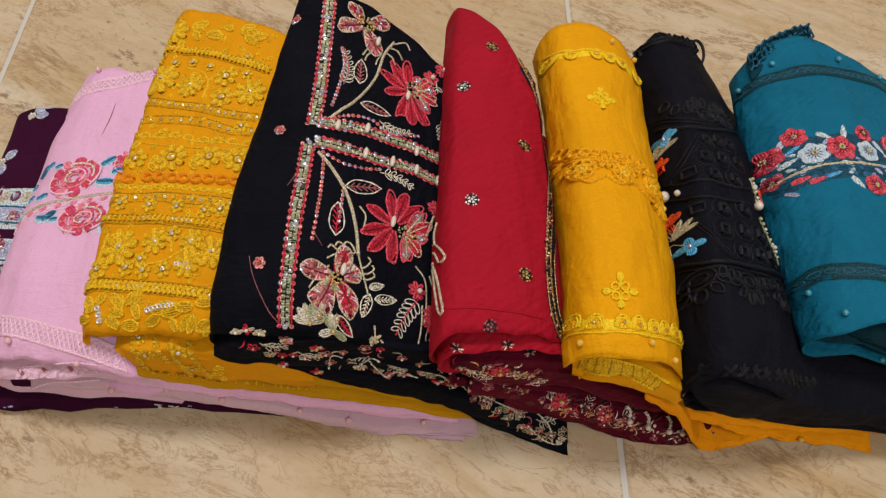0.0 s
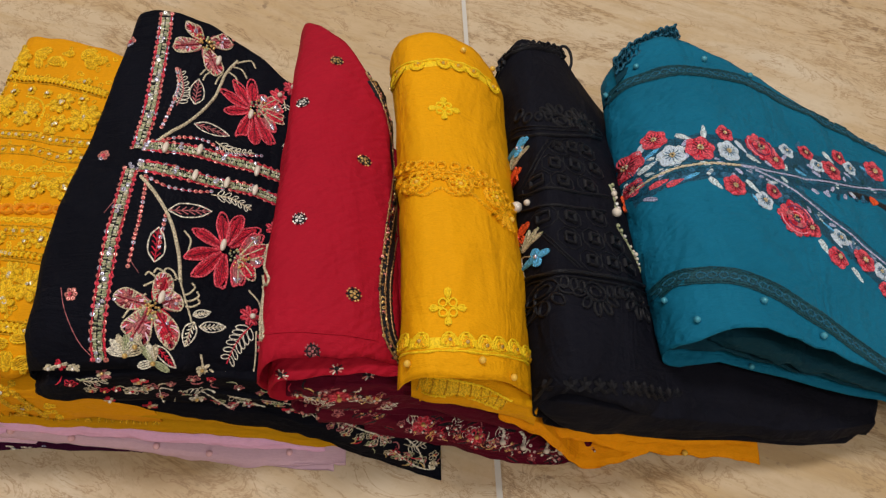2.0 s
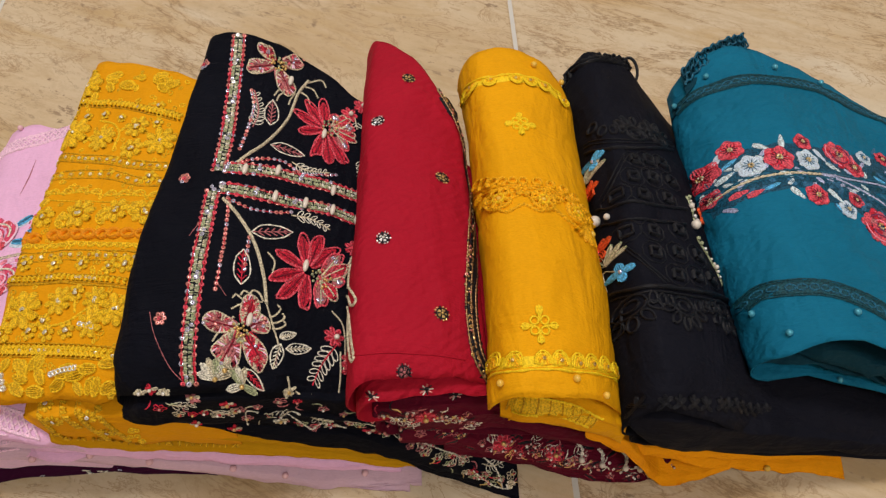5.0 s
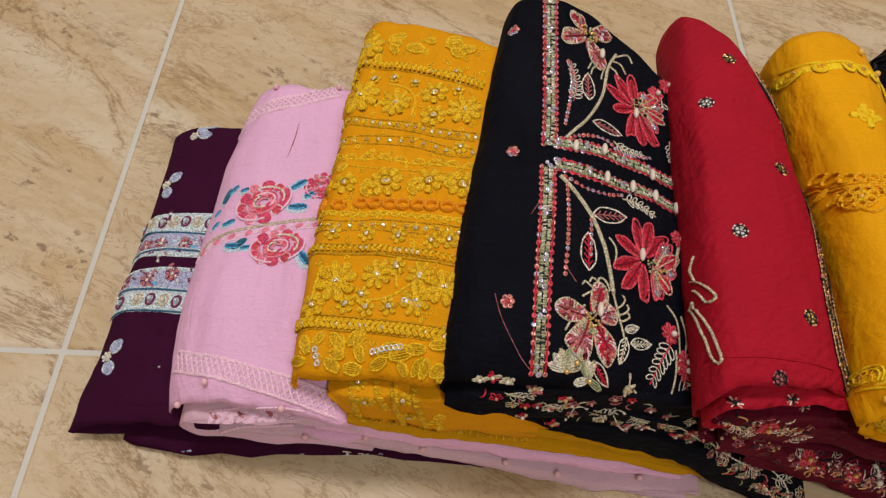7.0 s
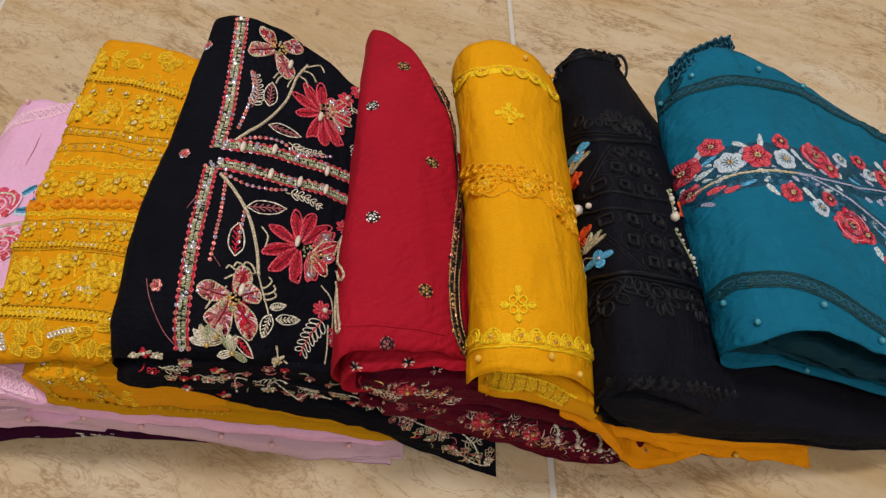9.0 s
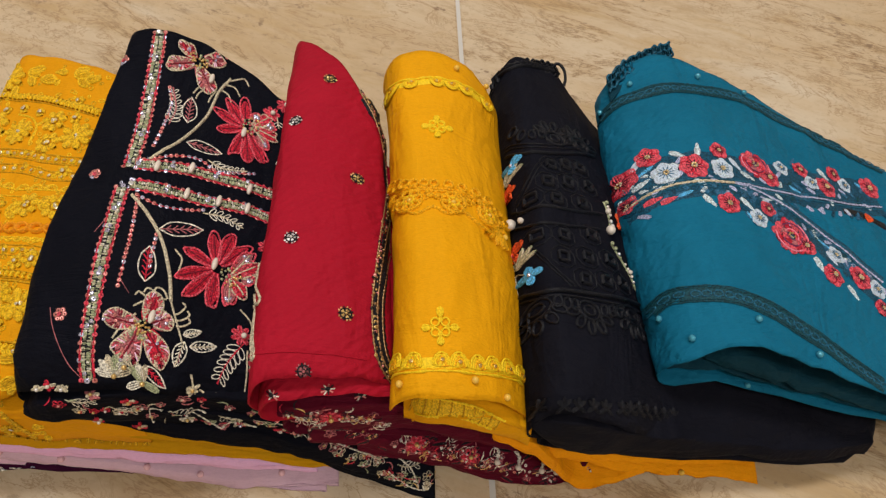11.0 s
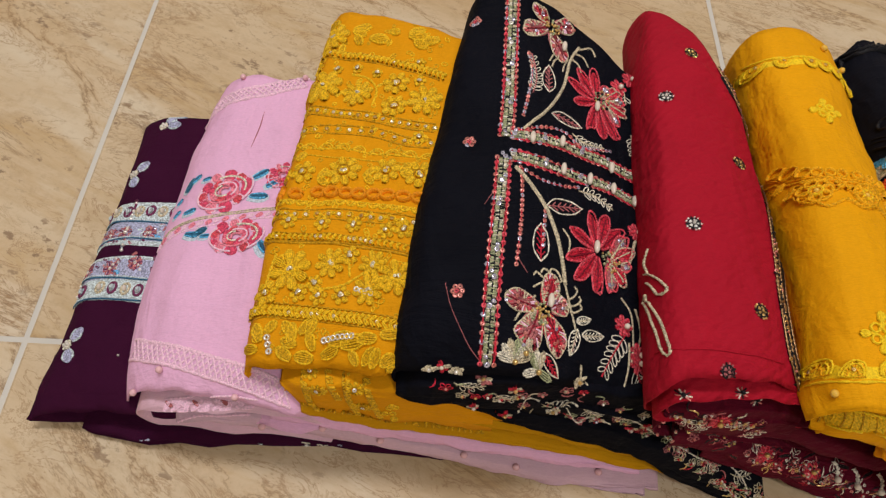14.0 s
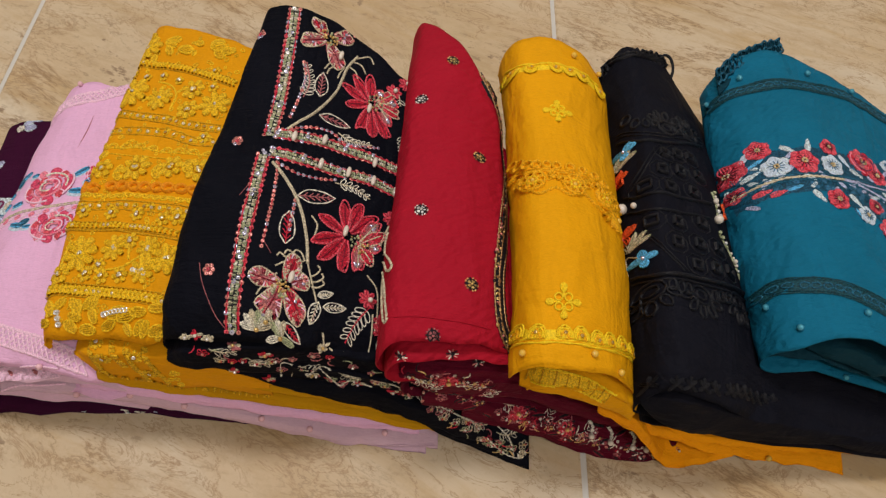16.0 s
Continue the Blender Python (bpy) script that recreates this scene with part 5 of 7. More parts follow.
for line in ([(0.2434, 0.1357), (0.2452, 0.1069), (0.2480, 0.0930)], [(0.2575, 0.1375), (0.2605, 0.1240), (0.2628, 0.1119)], [(0.2684, 0.1374), (0.2694, 0.1085), (0.2738, 0.0850)], [(0.2802, 0.1340), (0.2837, 0.1078), (0.2873, 0.0883)]):
    fr.cord(line, 0.0015, GOLD_D)
    for x, z in trail(line, 0.0031):
        fr.petal(x, z, random.uniform(-0.4, 0.4), 0.0042, 0.0022, LEMON, GOLD_T, strands=2, h=0.0010)
for x, z in trail([(0.2440, 0.0965), (0.2719, 0.0850), (0.2890, 0.0800), (0.3094, 0.0740), (0.3350, 0.0670), (0.3549, 0.0610)], 0.0040):
    fr.petal(x, z, random.uniform(0.6, 2.4), 0.0046, 0.0026, random.choice((LEMON, GOLD_T)), GOLD_D, strands=3, h=0.0010)
for k in range(7):
    fr.ring(0.2961 + random.uniform(-0.004, 0.004), 0.0974 + random.uniform(-0.012, 0.012), 0.0021, 0.0012, LEMON)
tagged(fr.done("hem_embroidery", gold_suit, "golden looped embroidery on the lower layer"), kind="stuff")

Stitch.puff = 1.0

# ---- black suit: neckline border, flowers, leaves and beads ----
def border(cloth, parent, line, w):
    st = Stitch(cloth)
    st.ribbon(line, w * 0.62, SAGE, h=0.0007, across=3)
    path = trail(line, 0.0013)
    for i, (x, y) in enumerate(path):
        a = heading(path, i) + math.pi / 2 + random.uniform(-0.25, 0.25)
        for o in (-1, 1):
            k = w * random.uniform(0.22, 0.34) * o
            st.cord([(x + random.uniform(-1, 1) * 0.0004, y), (x + k * math.cos(a), y + k * math.sin(a))], 0.0010, random.choice((CREAM, SAGE, SAGE, IVORY, JET)), step=0.002, base=0.0006, h=0.0008)
    st.cord(line, 0.0010, JET, base=0.0008, bead=0.3)
    for off in (-w * 0.44, w * 0.44):
        edge = beside(line, off)
        st.cord(edge, 0.0012, SCARLET, bead=0.3, beat=0.0024)
        sequins(st, edge, 0.0016, (BLUSH, BLUSH, BLUSH, CORAL, BLUSH, CORAL, IRIS), 0.0029)
    for x, y in trail(line, 0.015):
        st.disc(x + random.uniform(-0.001, 0.001), y, 0.0017, random.choice((IRIS, SILVER)), h=0.0018)
        st.disc(x + random.uniform(-0.002, 0.002), y + 0.003, 0.0013, IRIS, h=0.0018)
    return st.done("border_band", parent, "sage and coral sequinned border band")


border(BLACK_C, black_suit, [(0.3613, 0.1821), (0.3609, 0.1579), (0.3603, 0.1265), (0.3594, 0.0954), (0.3575, 0.0689)], 0.0086)
border(BLACK_C, black_suit, [(0.3562, 0.0524), (0.3545, 0.0197), (0.3524, -0.0078), (0.3508, -0.0387), (0.3501, -0.0657)], 0.0086)
border(BLACK_C, black_suit, [(0.3618, 0.0713), (0.3826, 0.0746), (0.4066, 0.0759), (0.4276, 0.0768), (0.4477, 0.0754)], 0.0088)
border(BLACK_C, black_suit, [(0.3610, 0.0545), (0.3809, 0.0545), (0.4044, 0.0547), (0.4254, 0.0576), (0.4448, 0.0550)], 0.0088)
for at in ((0.3734, 0.0713), (0.3927, 0.0760), (0.4272, 0.0731), (0.4465, 0.0720), (0.3924, 0.0542), (0.4109, 0.0555), (0.4274, 0.0568), (0.4430, 0.0542), (0.3963, 0.1546), (0.4198, 0.1188), (0.4128, 0.0104), (0.3833, -0.0306)):
    st = Stitch(BLACK_C)
    st.ball(*at, 0.0019, PEARL, sink=1.4, long=2.5, ang=1.45)
    st.done("drop_bead", black_suit, "cream drop-shaped bead")
def lobe(st, root, tip, wide, fill, rim, vein=None, fringe=None, w=0.0011, base=0.0, deep=1.0):
    """A broad satin-stitched petal with a corded outline."""
    ln, q = math.dist(root, tip), math.atan2(tip[1] - root[1], tip[0] - root[0])
    c, s = math.cos(q), math.sin(q)

    def at(u, o):
        return (root[0] + c * u * ln - s * o * wide, root[1] + s * u * ln + c * o * wide)
    wob = [random.uniform(0.88, 1.1) for _ in range(9)]
    outline = [(0.0, 0.10), (0.28, 0.34), (0.60, 0.49), (0.86, 0.38), (1.0, 0.06), (0.95, -0.26), (0.68, -0.48), (0.30, -0.36), (0.0, -0.10)]
    edge = [at(u * k, o * k) for (u, o), k in zip(outline, wob)]
    st.petal(*root, q, ln * 0.96, wide * 0.92, fill, strands=7, h=0.0008, base=base)
    for x, y in trail(edge, 0.0013):
        a = math.atan2(at(0.45, 0)[1] - y, at(0.45, 0)[0] - x) + random.uniform(-0.25, 0.25)
        k = wide * random.uniform(0.08, 0.22) * deep
        st.cord([(x, y), (x + k * math.cos(a), y + k * math.sin(a))], 0.0009, random.choice(fringe or (fill, rim)), step=0.002, base=base + 0.0007)
    st.cord(edge, w, rim, bead=0.32, beat=0.0017, step=0.0007, base=base + 0.0006)
    if vein:
        st.cord([at(0.05, 0), at(0.5, 0.03), at(0.88, 0)], 0.0010, vein, bead=0.3, step=0.0010, base=base + 0.0008)


GARNET = thread("garnet_thread", (0.20, 0.006, 0.022), tone=0.5)
LILIES = (((0.4147, 0.0083), [(0.4107, 0.0318), (0.4220, 0.0349), (0.4318, 0.0283), (0.3975, 0.0157), (0.3936, -0.0039), (0.3992, -0.0157), (0.4126, -0.0186)], (0.4223, 0.0044), [(0.4343, 0.0252), (0.4382, 0.0166), (0.4371, 0.0054), (0.4319, -0.0068), (0.4226, -0.0146)]),
          ((0.4211, 0.1238), [(0.4077, 0.1428), (0.4190, 0.1469), (0.4015, 0.1315), (0.4042, 0.1167), (0.4143, 0.0985), (0.4246, 0.0944), (0.4355, 0.0989)], (0.4246, 0.1260), [(0.4289, 0.1388), (0.4365, 0.1377), (0.4416, 0.1308), (0.4424, 0.1211), (0.4373, 0.1102)]))
for mid, tips, heart, fan in LILIES:
    st = Stitch(BLACK_C)
    for k, tip in enumerate(tips):
        root = (mid[0] + (tip[0] - mid[0]) * 0.12, mid[1] + (tip[1] - mid[1]) * 0.12)
        lobe(st, root, tip, 0.0078, SCARLET, CORAL, GARNET, base=0.0002 * (k % 2))
    for k, tip in enumerate(fan):
        lobe(st, heart, tip, 0.0088, (ROSE, SCARLET)[k % 2], (CORAL, CREAM)[k % 2], CREAM, fringe=(SCARLET, CORAL), base=0.0006)
    bloom = st.done("embroidered_flower", black_suit, "scarlet lily with a beaded heart")
    st = Stitch(BLACK_C)
    for k in range(30):
        q, d = random.uniform(0, 6.3), 0.0060 * random.random() ** 0.5
        st.ball(heart[0] + d * math.cos(q), heart[1] + d * 1.2 * math.sin(q), random.uniform(0.0007, 0.0011), random.choice((GILT, GILT, SAGE, JET)), sink=2.2)
    st.done("beaded_heart", bloom, "gilt and dark beads")
    for tip in fan[::2]:
        st = Stitch(BLACK_C)
        for k in range(4):
            st.disc(heart[0] + (tip[0] - heart[0]) * 0.74 + random.uniform(-0.0014, 0.0014), heart[1] + (tip[1] - heart[1]) * 0.74 + random.uniform(-0.0014, 0.0014), 0.0012, IRIS, h=0.0022, tilt=0.6)
        st.done("sequin", bloom)
ROSES = (((0.3780, -0.0383), (((0.3770, -0.0362), (0.3576, -0.0324), 0.0112), ((0.3811, -0.0335), (0.3855, -0.0178), 0.0098), ((0.3839, -0.0340), (0.3939, -0.0292), 0.0120), ((0.3777, -0.0378), (0.3681, -0.0573), 0.0130), ((0.3818, -0.0387), (0.3917, -0.0559), 0.0118))),
         ((0.3875, 0.1660), (((0.3849, 0.1638), (0.3685, 0.1555), 0.0110), ((0.3850, 0.1673), (0.3768, 0.1772), 0.0096), ((0.3910, 0.1695), (0.4046, 0.1729), 0.0112), ((0.3882, 0.1621), (0.3975, 0.1441), 0.0112))))
for heart, lobes in ROSES:
    st = Stitch(BLACK_C)
    for k, (root, tip, wide) in enumerate(lobes):
        lobe(st, root, tip, wide * 1.1, (ROSE, SCARLET, ROSE)[k % 3], CREAM, GARNET, fringe=(CREAM, CREAM, ROSE, GARNET, CORAL, PINK_T), deep=1.6, base=0.0002 * (k % 2))
        for j in range(5):
            u = random.uniform(0.35, 0.85)
            st.disc(root[0] + (tip[0] - root[0]) * u + random.uniform(-0.0032, 0.0032), root[1] + (tip[1] - root[1]) * u + random.uniform(-0.0032, 0.0032), 0.0011, random.choice((BLUSH, IRIS, BLUSH)), h=0.0018, tilt=0.7)
    bloom = st.done("embroidered_flower", black_suit, "dusty rose flower edged in cream with gilt beads")
    st = Stitch(BLACK_C)
    for k in range(30):
        q, d = random.uniform(0, 6.3), 0.0060 * random.random() ** 0.5
        st.ball(heart[0] + d * math.cos(q), heart[1] + d * math.sin(q), 0.0009, random.choice((GILT, GILT, SAGE)), sink=2.0)
    st.done("beaded_heart", bloom, "gilt beads")
for at, degs, r in (((0.3649, -0.0632), (80, 110, 140, 170, 50, 20), 0.0100), ((0.3787, -0.0648), (70, 100, 130, 200, 340), 0.0090), ((0.3703, -0.0589), (80, 110, 60), 0.0075)):
    st = Stitch(BLACK_C)
    st.ball(*at, 0.0016, GILT, sink=1.4)
    bud = st.done("embroidered_bud", black_suit, "cream tufted bud")
    for d in degs:
        st = Stitch(BLACK_C)
        st.petal(*at, radians(d), r, r * 0.42, random.choice((CREAM, IVORY, SAGE)), strands=4, h=0.0011)
        st.done("petal", bud)
for line, w in (([(0.3678, 0.0764), (0.3842, 0.0982), (0.3958, 0.1215), (0.4019, 0.1472), (0.4085, 0.1608)], 0.0031), ([(0.3633, 0.0465), (0.3742, 0.0341), (0.3839, 0.0182), (0.3901, -0.0009), (0.3929, -0.0198)], 0.0034), ([(0.3929, -0.0198), (0.3964, -0.0309), (0.3999, -0.0420)], 0.0018), ([(0.4297, -0.0148), (0.4365, -0.0227), (0.4378, -0.0382), (0.4365, -0.0506)], 0.0016), ([(0.4350, -0.0389), (0.4349, -0.0510), (0.4336, -0.0592), (0.4313, -0.0656)], 0.0018), ([(0.4417, 0.0248), (0.4365, 0.0081)], 0.0030)):
    st = Stitch(BLACK_C)
    st.cord(line, w * 0.66, CREAM, bead=0.16, beat=0.0017, h=w * 0.5, step=0.00055)
    st.done("stem", black_suit, "cream corded stem")
for line in ([(0.4062, 0.1577), (0.4171, 0.1638), (0.4212, 0.1589)], [(0.4040, 0.1547), (0.4117, 0.1548), (0.4157, 0.1486)], [(0.4029, 0.1499), (0.4079, 0.1475), (0.4102, 0.1421)], [(0.3987, 0.1509), (0.3909, 0.1469), (0.3864, 0.1386)], [(0.3968, 0.1481), (0.3906, 0.1414), (0.3886, 0.1351)], [(0.4002, 0.1472), (0.3973, 0.1405), (0.3962, 0.1353)],
             [(0.3911, -0.0184), (0.3885, -0.0138), (0.3850, -0.0128), (0.3835, -0.0158)], [(0.3883, -0.0190), (0.3842, -0.0156), (0.3801, -0.0141), (0.3783, -0.0171)], [(0.3848, -0.0205), (0.3799, -0.0193), (0.3759, -0.0169), (0.3739, -0.0192)], [(0.3950, -0.0271), (0.3979, -0.0251), (0.4006, -0.0210), (0.3987, -0.0188)], [(0.3953, -0.0303), (0.3994, -0.0289), (0.4028, -0.0255), (0.4017, -0.0231)], [(0.3960, -0.0334), (0.4000, -0.0323), (0.4034, -0.0293), (0.4020, -0.0269)], [(0.3737, -0.0258), (0.3806, -0.0213), (0.3904, -0.0188)],
             [(0.3639, -0.0451), (0.3688, -0.0370), (0.3754, -0.0300)], [(0.3920, 0.0136), (0.3961, 0.0079), (0.3948, -0.0028)]):
    st = Stitch(BLACK_C)
    st.cord(line, 0.0012, CREAM, bead=0.32, beat=0.0017, step=0.0006)
    st.done("tendril", black_suit)
for at, tip, m in (((0.3872, 0.0972), (0.4086, 0.0965), ROSE), ((0.3859, 0.1132), (0.3862, 0.1349), ROSE), ((0.3818, 0.0249), (0.4051, 0.0321), ROSE), ((0.3782, -0.0105), (0.3783, 0.0123), SCARLET), ((0.4010, -0.0410), (0.3964, -0.0557), None), ((0.4000, -0.0374), (0.4094, -0.0333), None), ((0.4036, -0.0433), (0.4178, -0.0401), None),
                   ((0.3809, -0.0571), (0.3908, -0.0663), SCARLET)):
    st = Stitch(BLACK_C)
    ln = math.dist(at, tip)
    q = math.atan2(tip[1] - at[1], tip[0] - at[0])
    leaf(st, *at, q, ln, ln * 0.46, IVORY, m or CREAM, w=0.0009)
    for k in range(1, 6):
        for s in (0.7, -0.7):
            x, y = at[0] + math.cos(q) * ln * k / 6.5, at[1] + math.sin(q) * ln * k / 6.5
            st.cord([(x, y), (x + math.cos(q + s) * ln * 0.17, y + math.sin(q + s) * ln * 0.17)], 0.0008, m or IVORY)
    st.done("embroidered_leaf", black_suit)
for pts, m, ln in (([(0.4329, -0.0347), (0.4244, -0.0477), (0.4181, -0.0595)], SCARLET, 0.0075), ([(0.4384, -0.0487), (0.4433, -0.0560), (0.4506, -0.0634)], SCARLET, 0.0070), ([(0.3751, 0.1082), (0.3777, 0.1228), (0.3743, 0.1389)], ROSE, 0.0060), ([(0.4012, 0.0875), (0.4113, 0.0843), (0.4249, 0.0888)], CREAM, 0.0050), ([(0.4033, 0.0447), (0.4154, 0.0459), (0.4273, 0.0415)], CREAM, 0.0055), ([(0.4462, 0.1082), (0.4468, 0.0912)], CREAM, 0.0050), ([(0.4416, 0.1396), (0.4433, 0.1301)], CREAM, 0.0050)):
    st = Stitch(BLACK_C)
    fern(st, pts, ln, IVORY, m, w=0.0009)
    st.done("fern_sprig", black_suit)
for pts in ([(0.3670, 0.0439), (0.3671, 0.0212), (0.3657, -0.0001), (0.3641, -0.0147)], [(0.3723, 0.1382), (0.3747, 0.1259), (0.3724, 0.1073), (0.3685, 0.0884)], [(0.3679, 0.0768), (0.3832, 0.0840), (0.3971, 0.0857), (0.4090, 0.0808), (0.4292, 0.0887)], [(0.3661, 0.0469), (0.3801, 0.0419), (0.3974, 0.0446), (0.4033, 0.0469)], [(0.3809, 0.0208), (0.3796, -0.0003)]):
    st = Stitch(BLACK_C)
    sequins(st, pts, 0.0014, (BLUSH, BLUSH, IRIS), 0.0030)
    st.cord(pts, 0.0008, SCARLET)
    st.done("sequin_string", black_suit, "string of blush sequins")
for at in ((0.3370, 0.1625), (0.3357, 0.0648), (0.3324, -0.0308)):
    st = Stitch(BLACK_C)
    for k in range(6):
        st.disc(at[0] + 0.0025 * math.cos(k * 1.047), at[1] + 0.0027 * math.sin(k * 1.047), 0.0016, (BLUSH, BLUSH, BLUSH, IRIS)[random.randrange(4)], tilt=0.3)
    st.disc(*at, 0.0014, CORAL, h=0.0012)
    st.done("sequin_flower", black_suit, "small blush sequin flower")
for at in ((0.4310, -0.0305), (0.4412, -0.0437), (0.4412, -0.0481), (0.4426, 0.0311), (0.4465, 0.1497), (0.4374, 0.1406)):
    st = Stitch(BLACK_C)
    st.ball(at[0] + 0.001, at[1], 0.0019, PEARL, sink=1.4)
    bud = st.done("embroidered_bud", black_suit, "scarlet bud with a pearl")
    for k in range(7):
        st = Stitch(BLACK_C)
        st.petal(*at, k * 0.9, 0.0062, 0.0032, SCARLET, CORAL, strands=3)
        st.done("petal", bud)
for line in ([(0.3255, -0.0262), (0.3285, -0.0371), (0.3333, -0.0475), (0.3397, -0.0582), (0.3457, -0.0642)], [(0.3521, 0.0307), (0.3454, 0.0195)], [(0.3642, -0.0099), (0.3706, -0.0185)], [(0.3998, -0.0451), (0.3981, -0.0539)]):
    st = Stitch(BLACK_C)
    st.cord(line, 0.0004, ROSE, h=0.0005)
    st.done("loose_thread", black_suit, "stray rose-coloured thread")
for line in ([(0.4078, -0.0635), (0.4128, -0.0649), (0.4171, -0.0634)], [(0.4395, -0.0186), (0.4430, -0.0306), (0.4404, -0.0439)], [(0.4044, -0.0573), (0.4053, -0.0663)]):
    st = Stitch(BLACK_C)
    st.cord(line, 0.0014, CREAM, bead=0.3)
    st.done("tendril", black_suit)
def hem_bloom(st, x, z, pairs=None):
    """A small knotted blossom: pale loops round a coloured heart."""
    r, mats = random.uniform(0.0030, 0.0048), random.choice(pairs or ((CREAM, SCARLET), (ROSE, CREAM), (SCARLET, GARNET), (SAGE, ROSE)))
    a = random.uniform(0, 6.3)
    for k in range(5):
        q = a + k * 1.257
        st.ring(x + 0.55 * r * math.cos(q), z + 0.5 * r * math.sin(q), r * 0.42, 0.0007, mats[0], squash=0.7, ang=q, bead=0.2)
    st.petal(x, z, a, r * 0.5, r * 0.4, mats[1], strands=3, base=0.0005)
    st.ball(x, z, 0.0009, random.choice((GILT, SILVER, BLUSH)), sink=1.6)


fr = Front(FRONTS[black_suit])
for at, m in (((0.3192, 0.1603), CREAM), ((0.3259, 0.1632), SCARLET), ((0.3340, 0.1610), CREAM), ((0.3492, 0.1537), ROSE), ((0.3677, 0.1439), SCARLET), ((0.3456, 0.1225), SCARLET), ((0.3644, 0.1071), SCARLET), ((0.3938, 0.1107), IVORY), ((0.4241, 0.0942), SCARLET), ((0.4489, 0.0812), SCARLET), ((0.4578, 0.0877), SCARLET), ((0.4039, 0.1483), CREAM)):
    for k in range(6):
        fr.petal(*at, k * 1.05 + random.uniform(0, 0.8), random.uniform(0.003, 0.0056), 0.0024, m if k % 3 else CREAM, strands=3)
    fr.ball(*at, 0.0012, random.choice((PEARL, SILVER, IRIS, GILT)), sink=1.4)
for line in ([(0.3730, 0.1090), (0.3764, 0.1307), (0.3835, 0.1275)], [(0.3994, 0.1211), (0.4107, 0.0943), (0.4195, 0.0987), (0.4341, 0.0889)], [(0.4030, 0.1243), (0.4193, 0.1069)], [(0.4355, 0.1067), (0.4511, 0.0924), (0.4676, 0.0730)]):
    fr.cord(line, 0.0013, IVORY, bead=0.4, beat=0.0028)
for (x, z) in trail([(0.3260, 0.1471), (0.3696, 0.1313), (0.4088, 0.1057), (0.4625, 0.0778)], 0.0088):
    hem_bloom(fr, x + random.uniform(-0.004, 0.004), z + random.uniform(-0.008, 0.005))
    for k in range(1):
        curl(fr, x + random.uniform(-0.004, 0.004), z + random.uniform(-0.008, 0.006), random.uniform(0, 6.3), 0.0065, random.choice((CREAM, ROSE, ROSE, SAGE, SCARLET)), bend=random.uniform(-0.9, 0.9))
for (x, z) in trail([(0.3689, 0.1360), (0.3957, 0.1355), (0.4216, 0.1259), (0.4514, 0.1108)], 0.0125):
    hem_bloom(fr, x + random.uniform(-0.004, 0.004), z + random.uniform(-0.006, 0.006))
    curl(fr, x, z, random.uniform(0, 6.3), 0.0075, random.choice((CREAM, ROSE, SAGE)), bend=0.8)
for (x, z) in trail([(0.4746, 0.0745), (0.4950, 0.0429), (0.5209, 0.0183), (0.5476, -0.0013)], 0.0050):
    hem_bloom(fr, x + random.uniform(-0.005, 0.005), z + random.uniform(-0.010, 0.008))
    for k in range(2):
        curl(fr, x + random.uniform(-0.006, 0.006), z + random.uniform(-0.010, 0.010), random.uniform(-1.2, 0.6), 0.0085, random.choice((CREAM, ROSE, SCARLET, SAGE, GILT, GARNET)), bend=random.uniform(-0.9, 0.9))
for line in ([(0.4744, 0.0685), (0.4908, 0.0517), (0.5121, 0.0338)], [(0.5209, 0.0183), (0.5345, -0.0026), (0.5480, -0.0100)], [(0.5254, 0.0316), (0.5386, 0.0142), (0.5434, -0.0064)]):
    fr.cord(line, 0.0012, IVORY, bead=0.4, beat=0.0026)
for x, z, a in ((0.3330, 0.1500, -0.4), (0.3560, 0.1390, -0.9), (0.3850, 0.1240, -0.3), (0.4130, 0.1120, -1.0), (0.4330, 0.1010, -0.5), (0.4560, 0.0900, -0.9), (0.4820, 0.0620, -0.4), (0.5060, 0.0400, -0.9), (0.5280, 0.0220, -0.5)):
    fern(fr, [(x, z), (x + 0.009 * math.cos(a), z + 0.009 * math.sin(a)), (x + 0.018 * math.cos(a + 0.3), z + 0.018 * math.sin(a + 0.3))], 0.0066, IVORY, CREAM, w=0.0007)
fr.petal(*(0.5489, -0.0102), 1.5, 0.013, 0.007, CREAM, IVORY, strands=5)
tagged(fr.done("hem_embroidery", black_suit, "cream and scarlet embroidered hem"), kind="stuff")

# ---- red suit: beaded edge and small motifs ----
for (x, y), m in (((0.4609, 0.1125), SILVER), ((0.4653, 0.0156), SILVER), ((0.5038, 0.0691), GILT), ((0.4997, -0.0320), GILT), ((0.4826, 0.1536), GILT), ((0.4766, -0.0677), ROSE)):
    st = Stitch(RED_C)
    for k in range(14):
        q = k * math.pi / 7
        st.cord([(x + 0.001 * math.cos(q), y + 0.001 * math.sin(q)), (x + 0.0047 * math.cos(q), y + 0.0047 * math.sin(q))], 0.0011, JET if k % 3 == 1 else m, h=0.0009)
    st.ring(x, y, 0.0034, 0.0010, JET, base=0.0006)
    st.disc(x, y, 0.0015, JET, h=0.0012)
    st.ball(x, y, 0.0010, m, sink=1.3)
    st.done("sequin_motif", red_suit, "small beaded star motif")
edge = [(0.5039, 0.1522), (0.5161, 0.1290), (0.5233, 0.0920), (0.5231, 0.0560), (0.5186, 0.0071), (0.5163, -0.0258), (0.5193, -0.0533), (0.5298, -0.0669)]
st = Stitch(RED_C)
st.cord(beside(edge, 0.0026), 0.0100, JET, bead=0.12, beat=0.004, h=0.0014)
